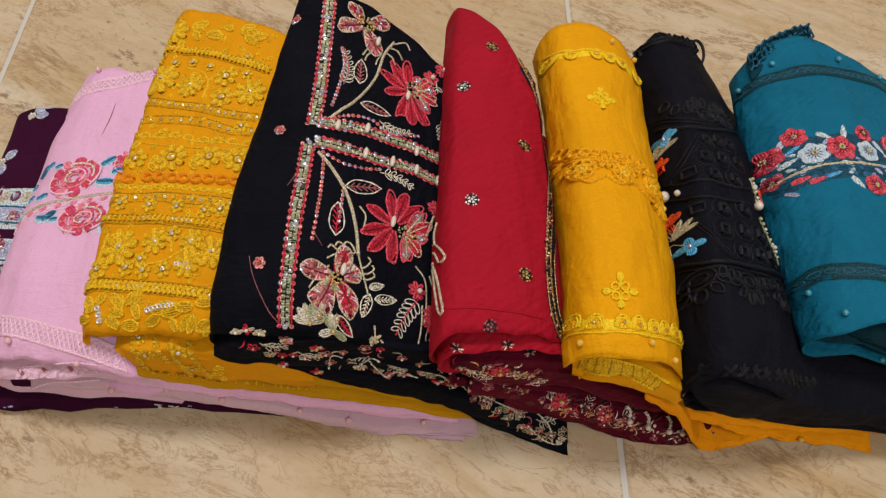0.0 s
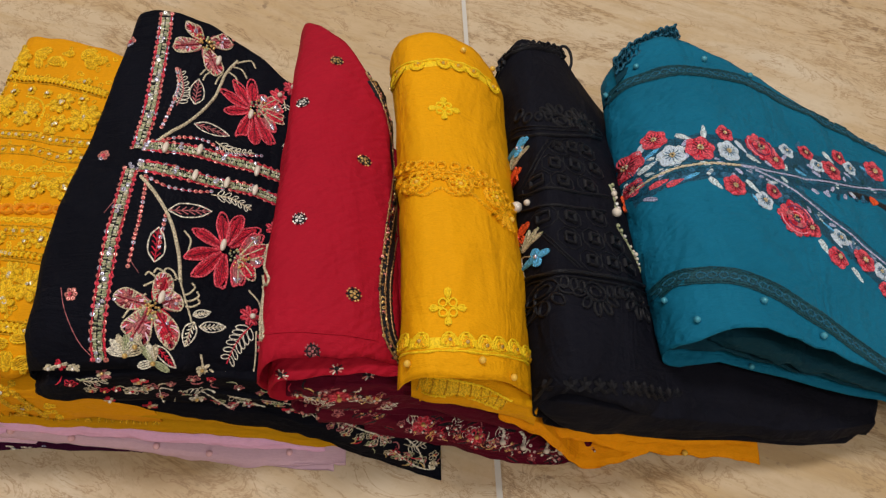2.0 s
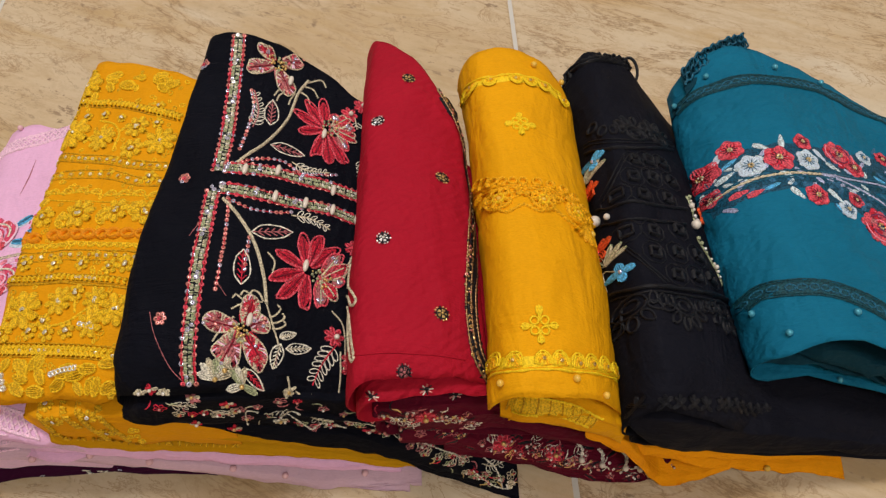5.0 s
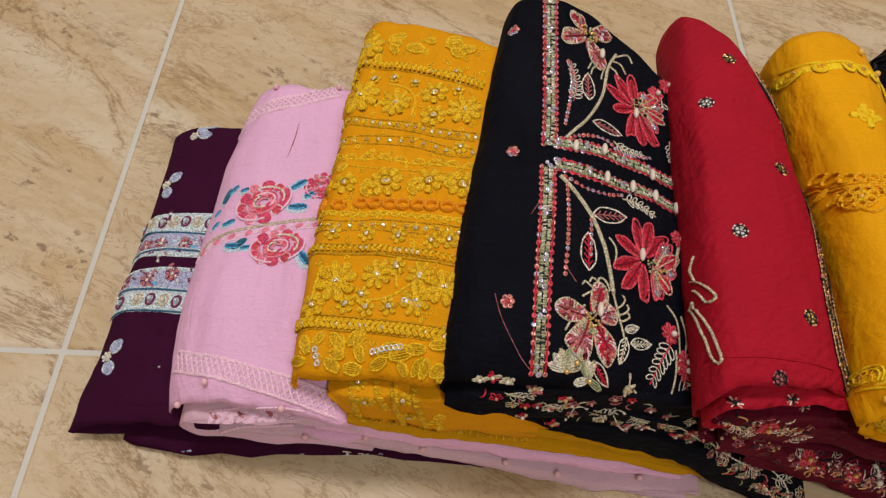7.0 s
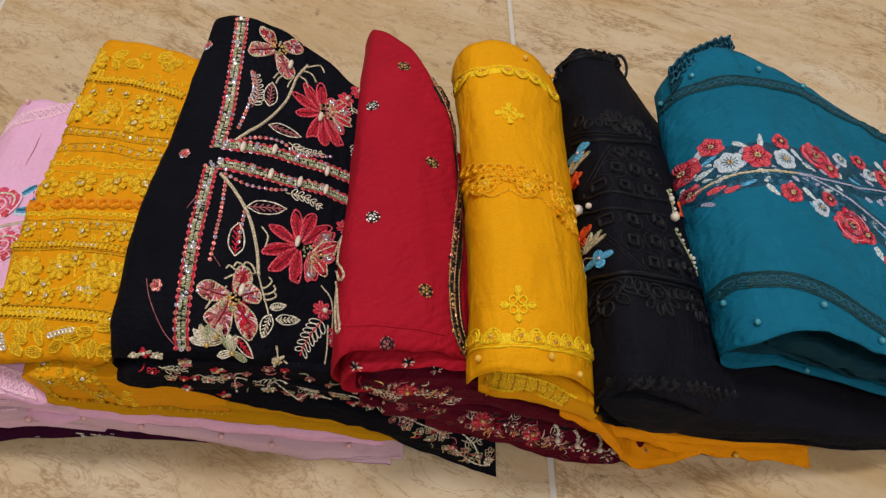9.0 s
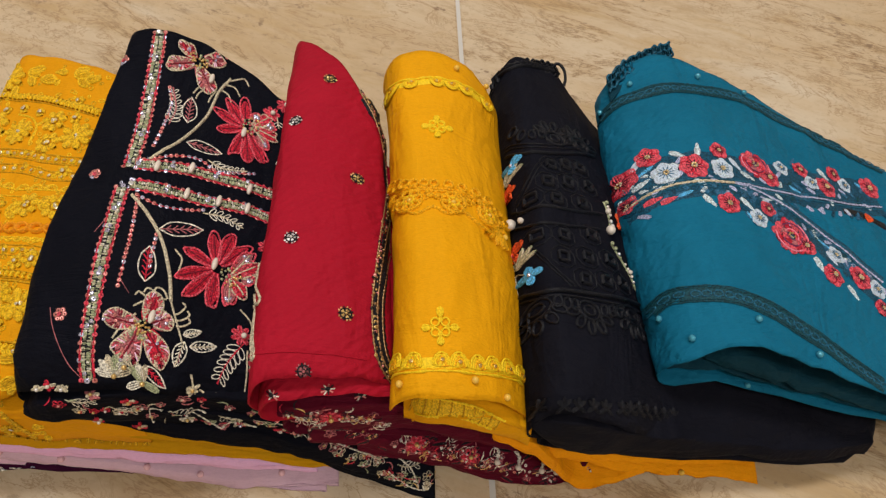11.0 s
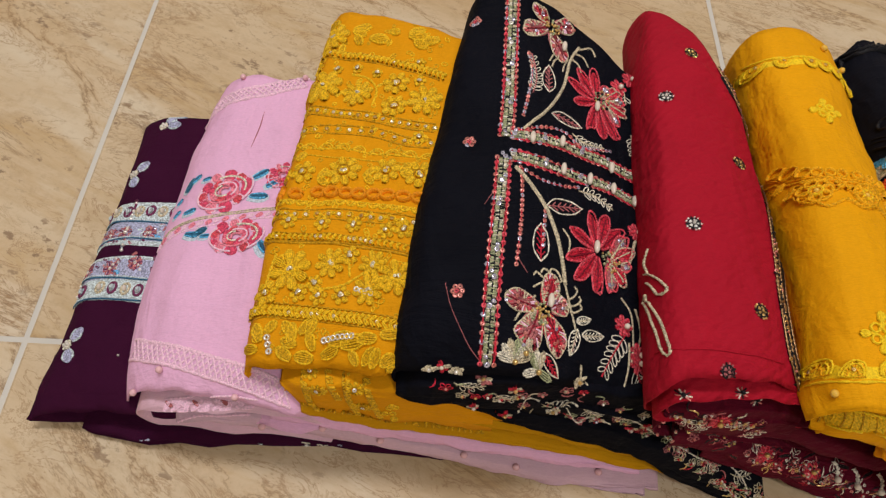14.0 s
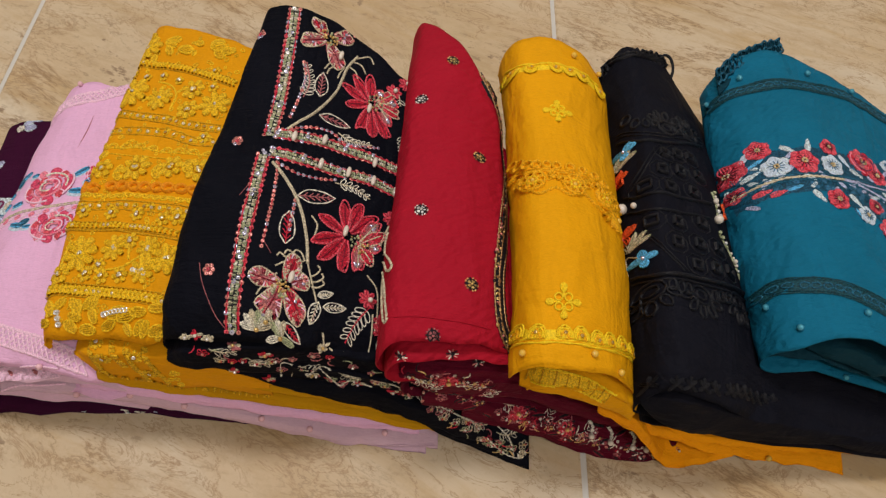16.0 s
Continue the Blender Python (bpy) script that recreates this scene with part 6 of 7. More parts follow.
st.cord(beside(edge, 0.0046), 0.0012, BRONZE, bead=0.45, beat=0.0026, base=0.0010, step=0.0007)
for off in (-0.0016, 0.0, 0.0016):
    st.cord(beside(edge, off), 0.0012, BRONZE if off else JET, bead=0.45, beat=0.0026, base=0.0010, step=0.0007)
for x, y in trail(edge, 0.0014):
    if random.random() < 0.6:
        st.disc(x + random.uniform(-0.0018, 0.0018), y, 0.0012, random.choice((GILT, BRONZE, BRONZE, BLUSH, JET)), h=0.0020, tilt=0.6)
    elif random.random() < 0.6:
        st.ball(x + random.uniform(-0.0018, 0.0018), y, 0.0009, random.choice((BRONZE, GILT, BRONZE, BLUSH)), sink=1.7)
st.done("beaded_edging", red_suit, "dark beaded edging with bronze and gilt beads")
for pts in ([(0.4436, 0.0083), (0.4420, 0.0013), (0.4425, -0.0077)], [(0.4416, -0.0054), (0.4446, -0.0127), (0.4485, -0.0226), (0.4451, -0.0228), (0.4419, -0.0121)], [(0.4416, -0.0175), (0.4438, -0.0312), (0.4458, -0.0457), (0.4476, -0.0574), (0.4457, -0.0583), (0.4434, -0.0447), (0.4421, -0.0281), (0.4416, -0.0175)]):
    st = Stitch(RED_C)
    st.cord(pts, 0.0017, CREAM, bead=0.3, beat=0.0018, h=0.0014, step=0.0006)
    st.done("cutwork_leaf", red_suit, "cream chain-stitched leaf outline")
st = Stitch(RED_C)
st.cord([(0.4430, -0.0543), (0.4527, -0.0579), (0.4703, -0.0576), (0.4900, -0.0577), (0.5128, -0.0566)], 0.0012, RED, h=0.0009)
st.done("hem_seam", red_suit)
fr = Front(FRONTS[red_suit])
for at in ((0.4571, 0.1551), (0.4891, 0.1572), (0.5071, 0.1382)):
    for k in range(9):
        fr.cord([at, (at[0] + 0.0042 * math.cos(k * 0.7), at[1] + 0.0034 * math.sin(k * 0.7))], 0.0010, (IVORY, JET, BLUSH)[k % 3])
    fr.ball(*at, 0.0014, JET, sink=1.3)
for line, n, mats in (([(0.4584, 0.1208), (0.4807, 0.1256), (0.5028, 0.1173), (0.5183, 0.1051)], 16, (IVORY, ROSE, SCARLET, GARNET, GILT, JET)), ([(0.4599, 0.0907), (0.4872, 0.0881), (0.5153, 0.0796)], 10, (IVORY, ROSE, JET)), ([(0.5281, 0.0596), (0.5498, 0.0465), (0.5767, 0.0314), (0.5998, 0.0174)], 22, (IVORY, ROSE, SCARLET, GARNET, GILT)), ([(0.5998, 0.0174), (0.6278, 0.0038), (0.6556, -0.0017), (0.6835, -0.0054)], 14, (IVORY, CREAM, JET, GILT))):
    for x, z in trail(line, math.dist(line[0], line[-1]) / n):
        hem_bloom(fr, x + random.uniform(-0.006, 0.006), z + random.uniform(-0.009, 0.007), ((ROSE, GARNET), (GARNET, SCARLET), (JET, CREAM), (ROSE, JET)))
        for k in range(2):
            curl(fr, x + random.uniform(-0.006, 0.006), z + random.uniform(-0.009, 0.007), random.uniform(0, 6.3), 0.0070, random.choice(mats), bend=random.uniform(-0.9, 0.9))
        fr.disc(x + random.uniform(-0.005, 0.005), z + random.uniform(-0.007, 0.007), 0.0013, random.choice((SILVER, BLUSH, GILT)))
for x, z, a in ((0.4640, 0.1230, -0.7), (0.4700, 0.1060, 0.4), (0.4960, 0.1120, -0.4), (0.5100, 0.0900, 0.5), (0.5290, 0.0690, -0.6), (0.5560, 0.0420, 0.3), (0.5700, 0.0420, -0.8), (0.5930, 0.0250, 0.3)):
    fern(fr, [(x, z), (x + 0.009 * math.cos(a), z + 0.009 * math.sin(a)), (x + 0.017 * math.cos(a + 0.3), z + 0.017 * math.sin(a + 0.3))], 0.0068, IVORY, (JET, CREAM)[z > 0.05], w=0.0007)
for k in range(34):
    u = random.random()
    x, z = 0.462 + 0.19 * u, 0.118 - 0.125 * u ** 0.8 + random.uniform(-0.018, 0.014)
    fr.petal(x, z, random.uniform(-0.9, 0.5), random.uniform(0.008, 0.013), random.uniform(0.004, 0.006), JET, GARNET, strands=4, h=0.0006)
for at in ((0.4879, 0.1197), (0.5410, 0.0551), (0.5813, 0.0301)):
    for k in range(7):
        fr.petal(*at, k * 0.9, 0.0075, 0.0042, SCARLET, CORAL, strands=4)
    fr.ball(*at, 0.0018, GILT, sink=1.4)
for x, z in trail([(0.6019, 0.0204), (0.6181, 0.0120), (0.6367, 0.0069), (0.6600, 0.0013)], 0.0105):
    fr.cord([(x, z), (x + 0.002, z + 0.008), (x - 0.001, z + 0.014)], 0.0026, IVORY, bead=0.35, beat=0.003)
    fr.ball(x, z, 0.0024, PEARL)
tagged(fr.done("hem_embroidery", red_suit, "dark red hem with cream and gilt embroidery"), kind="stuff")

# ---- amber suit: crochet lace, motifs and pearls ----
Stitch.puff = 1.7
def diamond(cloth, parent, x, y, r, mat):
    st = Stitch(cloth)
    for k in range(4):
        q = k * math.pi / 2
        st.petal(x + 0.25 * r * math.cos(q), y + 0.25 * r * math.sin(q), q, r * 0.85, r * 0.20, mat, strands=3, h=0.0011)
        st.petal(x + 0.62 * r * math.cos(q), y + 0.62 * r * math.sin(q), q, r * 0.44, r * 0.46, mat, strands=4, h=0.0011)
        st.ring(x + 0.42 * r * math.cos(q + 0.785), y + 0.42 * r * math.sin(q + 0.785), r * 0.24, r * 0.13, mat, h=0.0012)
    return st.done("embroidered_motif", parent, "yellow four-ring diamond motif")


diamond(AMBER_C, amber_suit, *(0.5588, 0.1030), 0.0098, SUN)
diamond(AMBER_C, amber_suit, *(0.5563, -0.0468), 0.0100, SUN)


def crochet(cloth, parent, line, w, mat, deep, pitch, side, label):
    st = Stitch(cloth)
    st.ribbon(beside(line, side * w * 0.16), w * 0.62, mat, h=0.0005, wave=0.2, beat=pitch)
    path = trail(line, pitch)
    for i, (x, y) in enumerate(path):
        a = heading(path, i)
        for q in np.linspace(0.15, 2.99, 11):
            st.petal(x, y, a + side * q, 0.5 * pitch * abs(math.cos(q)) + w * 0.66 * math.sin(q) ** 2, 0.0024, (mat, deep, mat)[int(q * 7) % 3], strands=2, base=0.0002, h=0.0007)
        for k, m in ((1.0, mat), (0.78, mat), (0.45, deep)):
            st.cord([(x + k * (pitch * 0.5 * math.cos(q) * math.cos(a) - side * w * 0.8 * math.sin(q) * math.sin(a)), y + k * (pitch * 0.5 * math.cos(q) * math.sin(a) + side * w * 0.8 * math.sin(q) * math.cos(a))) for q in np.linspace(0, math.pi, 9)], 0.0012, m, base=0.0006, bead=0.35, beat=0.0018, step=0.0008)
        st.disc(x, y + side * w * 0.25, 0.0011, GILT, h=0.0016)
    st.cord(beside(line, -side * w * 0.32), 0.0015, mat, bead=0.35, beat=0.0026)
    return st.done("crochet_lace", parent, label)


crochet(AMBER_C, amber_suit, [(0.5220, 0.1560), (0.5286, 0.1502), (0.5412, 0.1478), (0.5600, 0.1500), (0.5812, 0.1510), (0.5980, 0.1530)], 0.0080, SUN, AMBER_T, 0.0098, -1, "yellow scalloped crochet lace")
crochet(AMBER_C, amber_suit, [(0.5285, -0.0630), (0.5397, -0.0685), (0.5564, -0.0690), (0.5783, -0.0679), (0.6084, -0.0607)], 0.0092, SUN, AMBER_T, 0.0098, 1, "yellow scalloped crochet lace")
Stitch.puff = 2.5
MIDLACE = [(0.5292, 0.0657), (0.5370, 0.0555), (0.5554, 0.0521), (0.5731, 0.0515), (0.5909, 0.0512), (0.6044, 0.0445)]
for x, y in trail(MIDLACE, 0.0062):
    st = Stitch(AMBER_C)
    st.ring(x, y, 0.0028, 0.0015, AMBER_T, h=0.0013)
    st.done("lace_loop", amber_suit)
st = Stitch(AMBER_C)
for off in (-0.0032, -0.0050):
    st.cord(beside(MIDLACE, off), 0.0013, AMBER_T, bead=0.3)
st.cord([(0.5307, 0.0449), (0.5346, 0.0388), (0.5430, 0.0294), (0.5543, 0.0338), (0.5635, 0.0293), (0.5738, 0.0336), (0.5839, 0.0284), (0.5992, 0.0259)], 0.0016, AMBER_T, bead=0.3)
for x, y in trail(beside(MIDLACE, -0.0085), 0.0046):
    st.petal(x, y, random.uniform(0, 6.3), 0.0050, 0.0026, random.choice((AMBER_T, AMBER_T, AMBER_T)), strands=3, h=0.0012)
    st.ring(x + random.uniform(-0.001, 0.001), y + random.uniform(-0.002, 0.002), 0.0021, 0.0011, AMBER_T)
st.done("crochet_lace", amber_suit, "amber crochet lace with leaves")
for at in ((0.5399, 0.0406), (0.5669, 0.0383), (0.5908, 0.0391)):
    st = Stitch(AMBER_C)
    for k in range(7):
        q = k * 0.9
        st.ring(at[0] + 0.0048 * math.cos(q), at[1] + 0.0046 * math.sin(q), 0.0027, 0.0014, AMBER_T, h=0.0014)
    st.ring(*at, 0.0078, 0.0013, AMBER_T, h=0.0012)
    st.ring(*at, 0.0030, 0.0013, SUN, h=0.0014)
    bloom = st.done("crochet_flower", amber_suit, "amber crochet flower with a pearl")
    pearl(AMBER_C, bloom, *at, 0.0019, AMBER_PEARL)
st = Stitch(AMBER_C)
for k, q in enumerate((-2.0, -1.6, -1.2, -0.9, -2.3)):
    st.petal(*(0.5961, 0.0336), q, 0.013, 0.0026, AMBER_T, strands=3, h=0.0012)
st.done("crochet_tassel", amber_suit)
Stitch.puff = 1.7
for at in ((0.5333, -0.0756), (0.5751, -0.0754), (0.5952, -0.0788), (0.5751, 0.1668), (0.5281, 0.1779), (0.5225, 0.1807), (0.5945, 0.1747), (0.6022, 0.0315)):
    pearl(AMBER_C, amber_suit, *at, 0.0023, AMBER_PEARL, "small amber pearl")
fr = Front(FRONTS[amber_suit])
fr.ribbon([(0.5395, 0.1387), (0.5555, 0.1412), (0.5735, 0.1341), (0.5922, 0.1186)], 0.0105, LEMON, h=0.0008, wave=0.1, beat=0.004)
for i, (x, z) in enumerate(trail([(0.5395, 0.1387), (0.5555, 0.1412), (0.5735, 0.1341), (0.5922, 0.1186)], 0.0034)):
    fr.cord([(x - 0.002, z - 0.006), (x, z), (x + 0.001, z + 0.007)], 0.0014, LEMON if i % 2 else GOLD_D)
for off in (-0.006, 0.006):
    fr.cord(beside([(0.5395, 0.1387), (0.5555, 0.1412), (0.5735, 0.1341), (0.5922, 0.1186)], off), 0.0017, SUN, bead=0.3)
fr.done("inner_lace", amber_suit, "yellow lace on the inner layer")
for at in ((0.5832, 0.0937), (0.7444, 0.0007)):
    fr = Front(FRONTS[amber_suit])
    fr.ball(*at, 0.0025, AMBER_PEARL)
    fr.done("pearl", amber_suit, "small amber pearl")

# ---- coal suit: tonal cutwork and bright sprigs ----
def spray(cloth, parent, x, y, mat, r, degs, heart, label, name="applique_flower"):
    st = Stitch(cloth)
    for d in degs:
        st.petal(x, y, radians(d), r, r * 0.62, mat, strands=5, h=0.0012, base=0.0004)
    bloom = st.done(name, parent, label)
    st = Stitch(cloth)
    st.ball(x, y, 0.0016, heart, sink=1.4)
    st.done("bead", bloom)
    return bloom


spray(COAL_C, coal_suit, *(0.6150, 0.0938), SKY, 0.0062, (20, 60, 150, 265), IRIS, "sky-blue butterfly-shaped applique flower")
spray(COAL_C, coal_suit, *(0.6185, 0.0003), SKY, 0.0068, (0, 100, 170, 270), IRIS, "sky-blue butterfly-shaped applique flower")
spray(COAL_C, coal_suit, *(0.6100, 0.0749), ORANGE, 0.0062, (60, 20, 250, 110), CORAL, "vermilion applique flower")
spray(COAL_C, coal_suit, *(0.6114, 0.0253), ORANGE, 0.0066, (100, 70, 40, 280), CORAL, "vermilion applique flower")
spray(COAL_C, coal_suit, *(0.6946, 0.0632), ORANGE, 0.0075, (60, 110, 250), CORAL, "vermilion applique flower")
for at, degs in (((0.6106, 0.0854), (80, 50, 20, 110)), ((0.6123, 0.0135), (70, 40, 10, 100))):
    st = Stitch(COAL_C)
    for d in degs:
        st.petal(*at, radians(d), 0.0105, 0.0024, SAGE, CREAM, strands=3, h=0.0012)
    st.done("sprig", coal_suit, "pale green leafy sprig")
st = Stitch(COAL_C)
st.cord([(0.6093, 0.0761), (0.6097, 0.0894), (0.6125, 0.0937)], 0.0011, SAGE, bead=0.3)
st.cord([(0.6116, -0.0032), (0.6113, 0.0108), (0.6138, 0.0070), (0.6177, 0.0012)], 0.0014, CREAM, bead=0.3)
st.done("stem", coal_suit)
for at, r in (((0.6126, 0.0490), 0.0042), ((0.6168, 0.0450), 0.0024), ((0.6803, 0.0470), 0.0036), ((0.6819, 0.0638), 0.0022)):
    pearl(COAL_C, coal_suit, *at, r, PEARL, "ivory pearl")
for line in ([(0.6803, 0.0715), (0.6826, 0.0645), (0.6828, 0.0485)], [(0.6807, 0.0358), (0.6899, 0.0255), (0.6955, 0.0179), (0.6998, 0.0068)]):
    st = Stitch(COAL_C)
    for x, y in trail(line, 0.0030):
        st.ball(x + random.uniform(-0.0016, 0.0016), y, random.uniform(0.0010, 0.0019), random.choice((SILVER, PEARL, SAGE)), sink=1.1)
    st.cord(line, 0.0014, SAGE)
    st.done("bead_spray", coal_suit, "spray of silver and pearl beads")
for line, w in (([(0.6119, 0.1068), (0.6256, 0.0949), (0.6479, 0.1002), (0.6814, 0.1180)], 0.0022), ([(0.6127, 0.0575), (0.6213, 0.0483), (0.6444, 0.0474), (0.6767, 0.0582)], 0.0020), ([(0.6134, 0.0435), (0.6232, 0.0339), (0.6429, 0.0347), (0.6714, 0.0428)], 0.0020), ([(0.6129, -0.0084), (0.6255, -0.0160), (0.6489, -0.0135), (0.6756, -0.0096), (0.7021, -0.0013)], 0.0030), ([(0.6127, -0.0120), (0.6252, -0.0194), (0.6485, -0.0172), (0.6748, -0.0141), (0.7019, -0.0067)], 0.0016),
                ([(0.6116, 0.1125), (0.6261, 0.1001), (0.6489, 0.1064), (0.6760, 0.1192)], 0.0010), ([(0.6117, 0.1151), (0.6264, 0.1032), (0.6494, 0.1102), (0.6739, 0.1223)], 0.0010), ([(0.6145, 0.0623), (0.6217, 0.0720), (0.6331, 0.0898)], 0.0010), ([(0.6158, 0.0583), (0.6231, 0.0688), (0.6357, 0.0896)], 0.0010), ([(0.6183, 0.0200), (0.6288, 0.0009), (0.6418, -0.0112)], 0.0010), ([(0.6207, 0.0181), (0.6314, 0.0008), (0.6452, -0.0103)], 0.0010)):
    st = Stitch(COAL_C)
    st.cord(line, w, JET, h=w * 0.7)
    st.done("corded_line", coal_suit, "tonal black corded line")
for row, xs in (([(0.6391, 0.0855), (0.6510, 0.0906), (0.6630, 0.0929)], 3), ([(0.6345, 0.0686), (0.6506, 0.0736), (0.6676, 0.0778)], 3), ([(0.6226, 0.0556), (0.6391, 0.0544), (0.6599, 0.0593)], 3), ([(0.6236, 0.0257), (0.6408, 0.0261), (0.6627, 0.0344)], 3), ([(0.6387, 0.0096), (0.6572, 0.0146), (0.6757, 0.0197)], 3), ([(0.6529, -0.0029), (0.6692, 0.0007), (0.6841, 0.0060)], 3)):
    for x, y in row:
        st = Stitch(COAL_C)
        r = 0.0032
        ring4 = [(x - r, y - r), (x + r, y - r), (x + r, y + r), (x - r, y + r)]
        for k in range(4):
            st.cord([ring4[k], ring4[(k + 1) % 4]], 0.0021, JET, step=0.002, h=0.0019)
        st.done("cutwork_eyelet", coal_suit, "square black cutwork eyelet")
        st = Stitch(COAL_C)
        octagon = [(x + 0.0088 * math.cos(q), y + 0.0080 * math.sin(q)) for q in np.linspace(0.39, 0.39 + 2 * math.pi, 9)]
        for a, b in zip(octagon, octagon[1:]):
            st.cord([a, b], 0.0009, JET, step=0.002, h=0.0005)
        st.done("cutwork_mesh", coal_suit, "tonal black eight-sided mesh")
def medallion(x, y, way, spread):
    """A ringed flower heart with a fan of open loop petals on one side."""
    st = Stitch(COAL_C)
    st.ring(x, y, 0.0078, 0.0019, JET, squash=0.82, h=0.0012)
    st.ring(x, y, 0.0040, 0.0016, JET, squash=0.82, h=0.0012)
    for k in range(5):
        q = way + (k - 2) * spread
        cx, cy = x + 0.0128 * math.cos(q), y + 0.0115 * math.sin(q)
        st.ring(cx, cy, 0.0046, 0.0017, JET, squash=0.55, ang=q, h=0.0012)
    st.done("tonal_flower", coal_suit, "tonal black embroidered flower")


for at in ((0.6195, -0.0245), (0.6525, -0.0250), (0.6870, -0.0165)):
    medallion(*at, -1.57, 0.62)
for at in ((0.6466, 0.1150), (0.6680, 0.1200)):
    medallion(*at, 1.57, 0.60)
for x, y in ((0.6310, -0.0235), (0.6370, -0.0242), (0.6424, -0.0240), (0.6640, -0.0222), (0.6700, -0.0205), (0.6760, -0.0190), (0.6169, 0.1213), (0.6215, 0.1130), (0.6284, 0.1120), (0.6355, 0.1150), (0.6575, 0.1180)):
    st = Stitch(COAL_C)
    st.ring(x, y, 0.0040, 0.0018, JET, squash=0.62, ang=1.4, h=0.0012)
    st.done("tonal_oval", coal_suit, "tonal black open oval")
path = trail([(0.6170, -0.0823), (0.6299, -0.0861), (0.6483, -0.0854), (0.6689, -0.0833), (0.7154, -0.0741)], 0.0074)
for i, (x, y) in enumerate(path):
    st = Stitch(COAL_C)
    for q in (0.7, 1.57, 2.4, -0.5, -2.6):
        st.petal(x, y, q, 0.0050, 0.0022, JET, strands=3, h=0.0009)
    st.done("tonal_leaf", coal_suit)
st = Stitch(COAL_C)
for off in (0.0, -0.0035):
    st.cord(beside([(0.6094, 0.1910), (0.6121, 0.1988), (0.6218, 0.1953), (0.6443, 0.2040), (0.6653, 0.2083)], off), 0.0021, JET, bead=0.4, beat=0.004, h=0.002)
for x, y in trail([(0.6094, 0.1910), (0.6121, 0.1988), (0.6218, 0.1953), (0.6443, 0.2040), (0.6653, 0.2083)], 0.006):
    st.ring(x, y, 0.0026, 0.0013, JET)
st.done("lace_trim", coal_suit, "tonal black lace trim")
frill(coal_suit, [(0.610, 0.190, 0.133), (0.622, 0.206, 0.148), (0.640, 0.211, 0.147), (0.664, 0.215, 0.138)], 0.014, JET, "black lace frill")
strand("lace_loop", coal_suit, [(0.664 + 0.0062 * math.cos(q), 0.203 + 0.011 * math.sin(q), 0.138 + 0.004 * math.sin(q)) for q in np.linspace(0, 2 * math.pi, 18, endpoint=False)], 0.0013, JET, "stiff loop of black lace", close=True)

Stitch.puff = 1.0

# ---- teal suit: floral bands, lace and pearls ----
def chain_lace(line, w):
    st = Stitch(TEAL_C)
    st.ribbon(line, w, TEAL_D, h=0.0006)
    for off in (-w / 2, w / 2, -w * 0.36, w * 0.36):
        st.cord(beside(line, off), 0.0010, TEAL_D, bead=0.3, base=0.0005)
    path = trail(line, 0.0058)
    for i, (x, y) in enumerate(path):
        st.ring(x, y, 0.0029, 0.0012, TEAL_T, squash=0.66, ang=heading(path, i), base=0.0006)
    return st.done("lace_trim", teal_suit, "dark teal chain lace trim")


chain_lace([(0.6944, 0.1606), (0.7034, 0.1624), (0.7269, 0.1629), (0.7533, 0.1642), (0.7904, 0.1696), (0.8297, 0.1683), (0.8809, 0.1593), (0.9468, 0.1422)], 0.0092)
chain_lace([(0.7018, -0.0139), (0.7084, -0.0112), (0.7243, -0.0139), (0.7444, -0.0174), (0.7625, -0.0231), (0.7899, -0.0347), (0.8196, -0.0486), (0.8532, -0.0646)], 0.0105)
CORD = [(0.6967, 0.0664), (0.7074, 0.0677), (0.7259, 0.0716), (0.7460, 0.0735), (0.7731, 0.0752)]
UP = [(0.7731, 0.0752), (0.8103, 0.0794), (0.8565, 0.0859), (0.9273, 0.0984)]
LOW = [(0.7731, 0.0752), (0.8020, 0.0713), (0.8294, 0.0591), (0.8609, 0.0409), (0.8899, 0.0195)]
for line, m, w in ((CORD, CREAM, 0.0019), (UP, LILAC, 0.0015), (LOW, LILAC, 0.0015)):
    for off in (0.0, 0.0025, -0.0025):
        st = Stitch(TEAL_C)
        st.cord(beside(line, off) if off else line, 0.0012 if off else w, TEAL_T if off else m, bead=0.3, beat=0.0028, base=0.0005)
        st.done("corded_line", teal_suit, "" if off else "pale twisted cord")
for line, w in ((beside(UP, 0.0130), 0.026), (beside(LOW, -0.0120), 0.024), (beside(CORD, 0.0135), 0.027), (beside(CORD, -0.007), 0.011), (beside(UP, -0.0050), 0.008), (beside(LOW, 0.0040), 0.006)):
    st = Stitch(TEAL_C)
    st.ribbon(line, w, PETROL_T, h=0.0004, wave=0.12, beat=0.006)
    st.done("embroidered_band", teal_suit, "petrol-blue thread ground of the neckline bands")


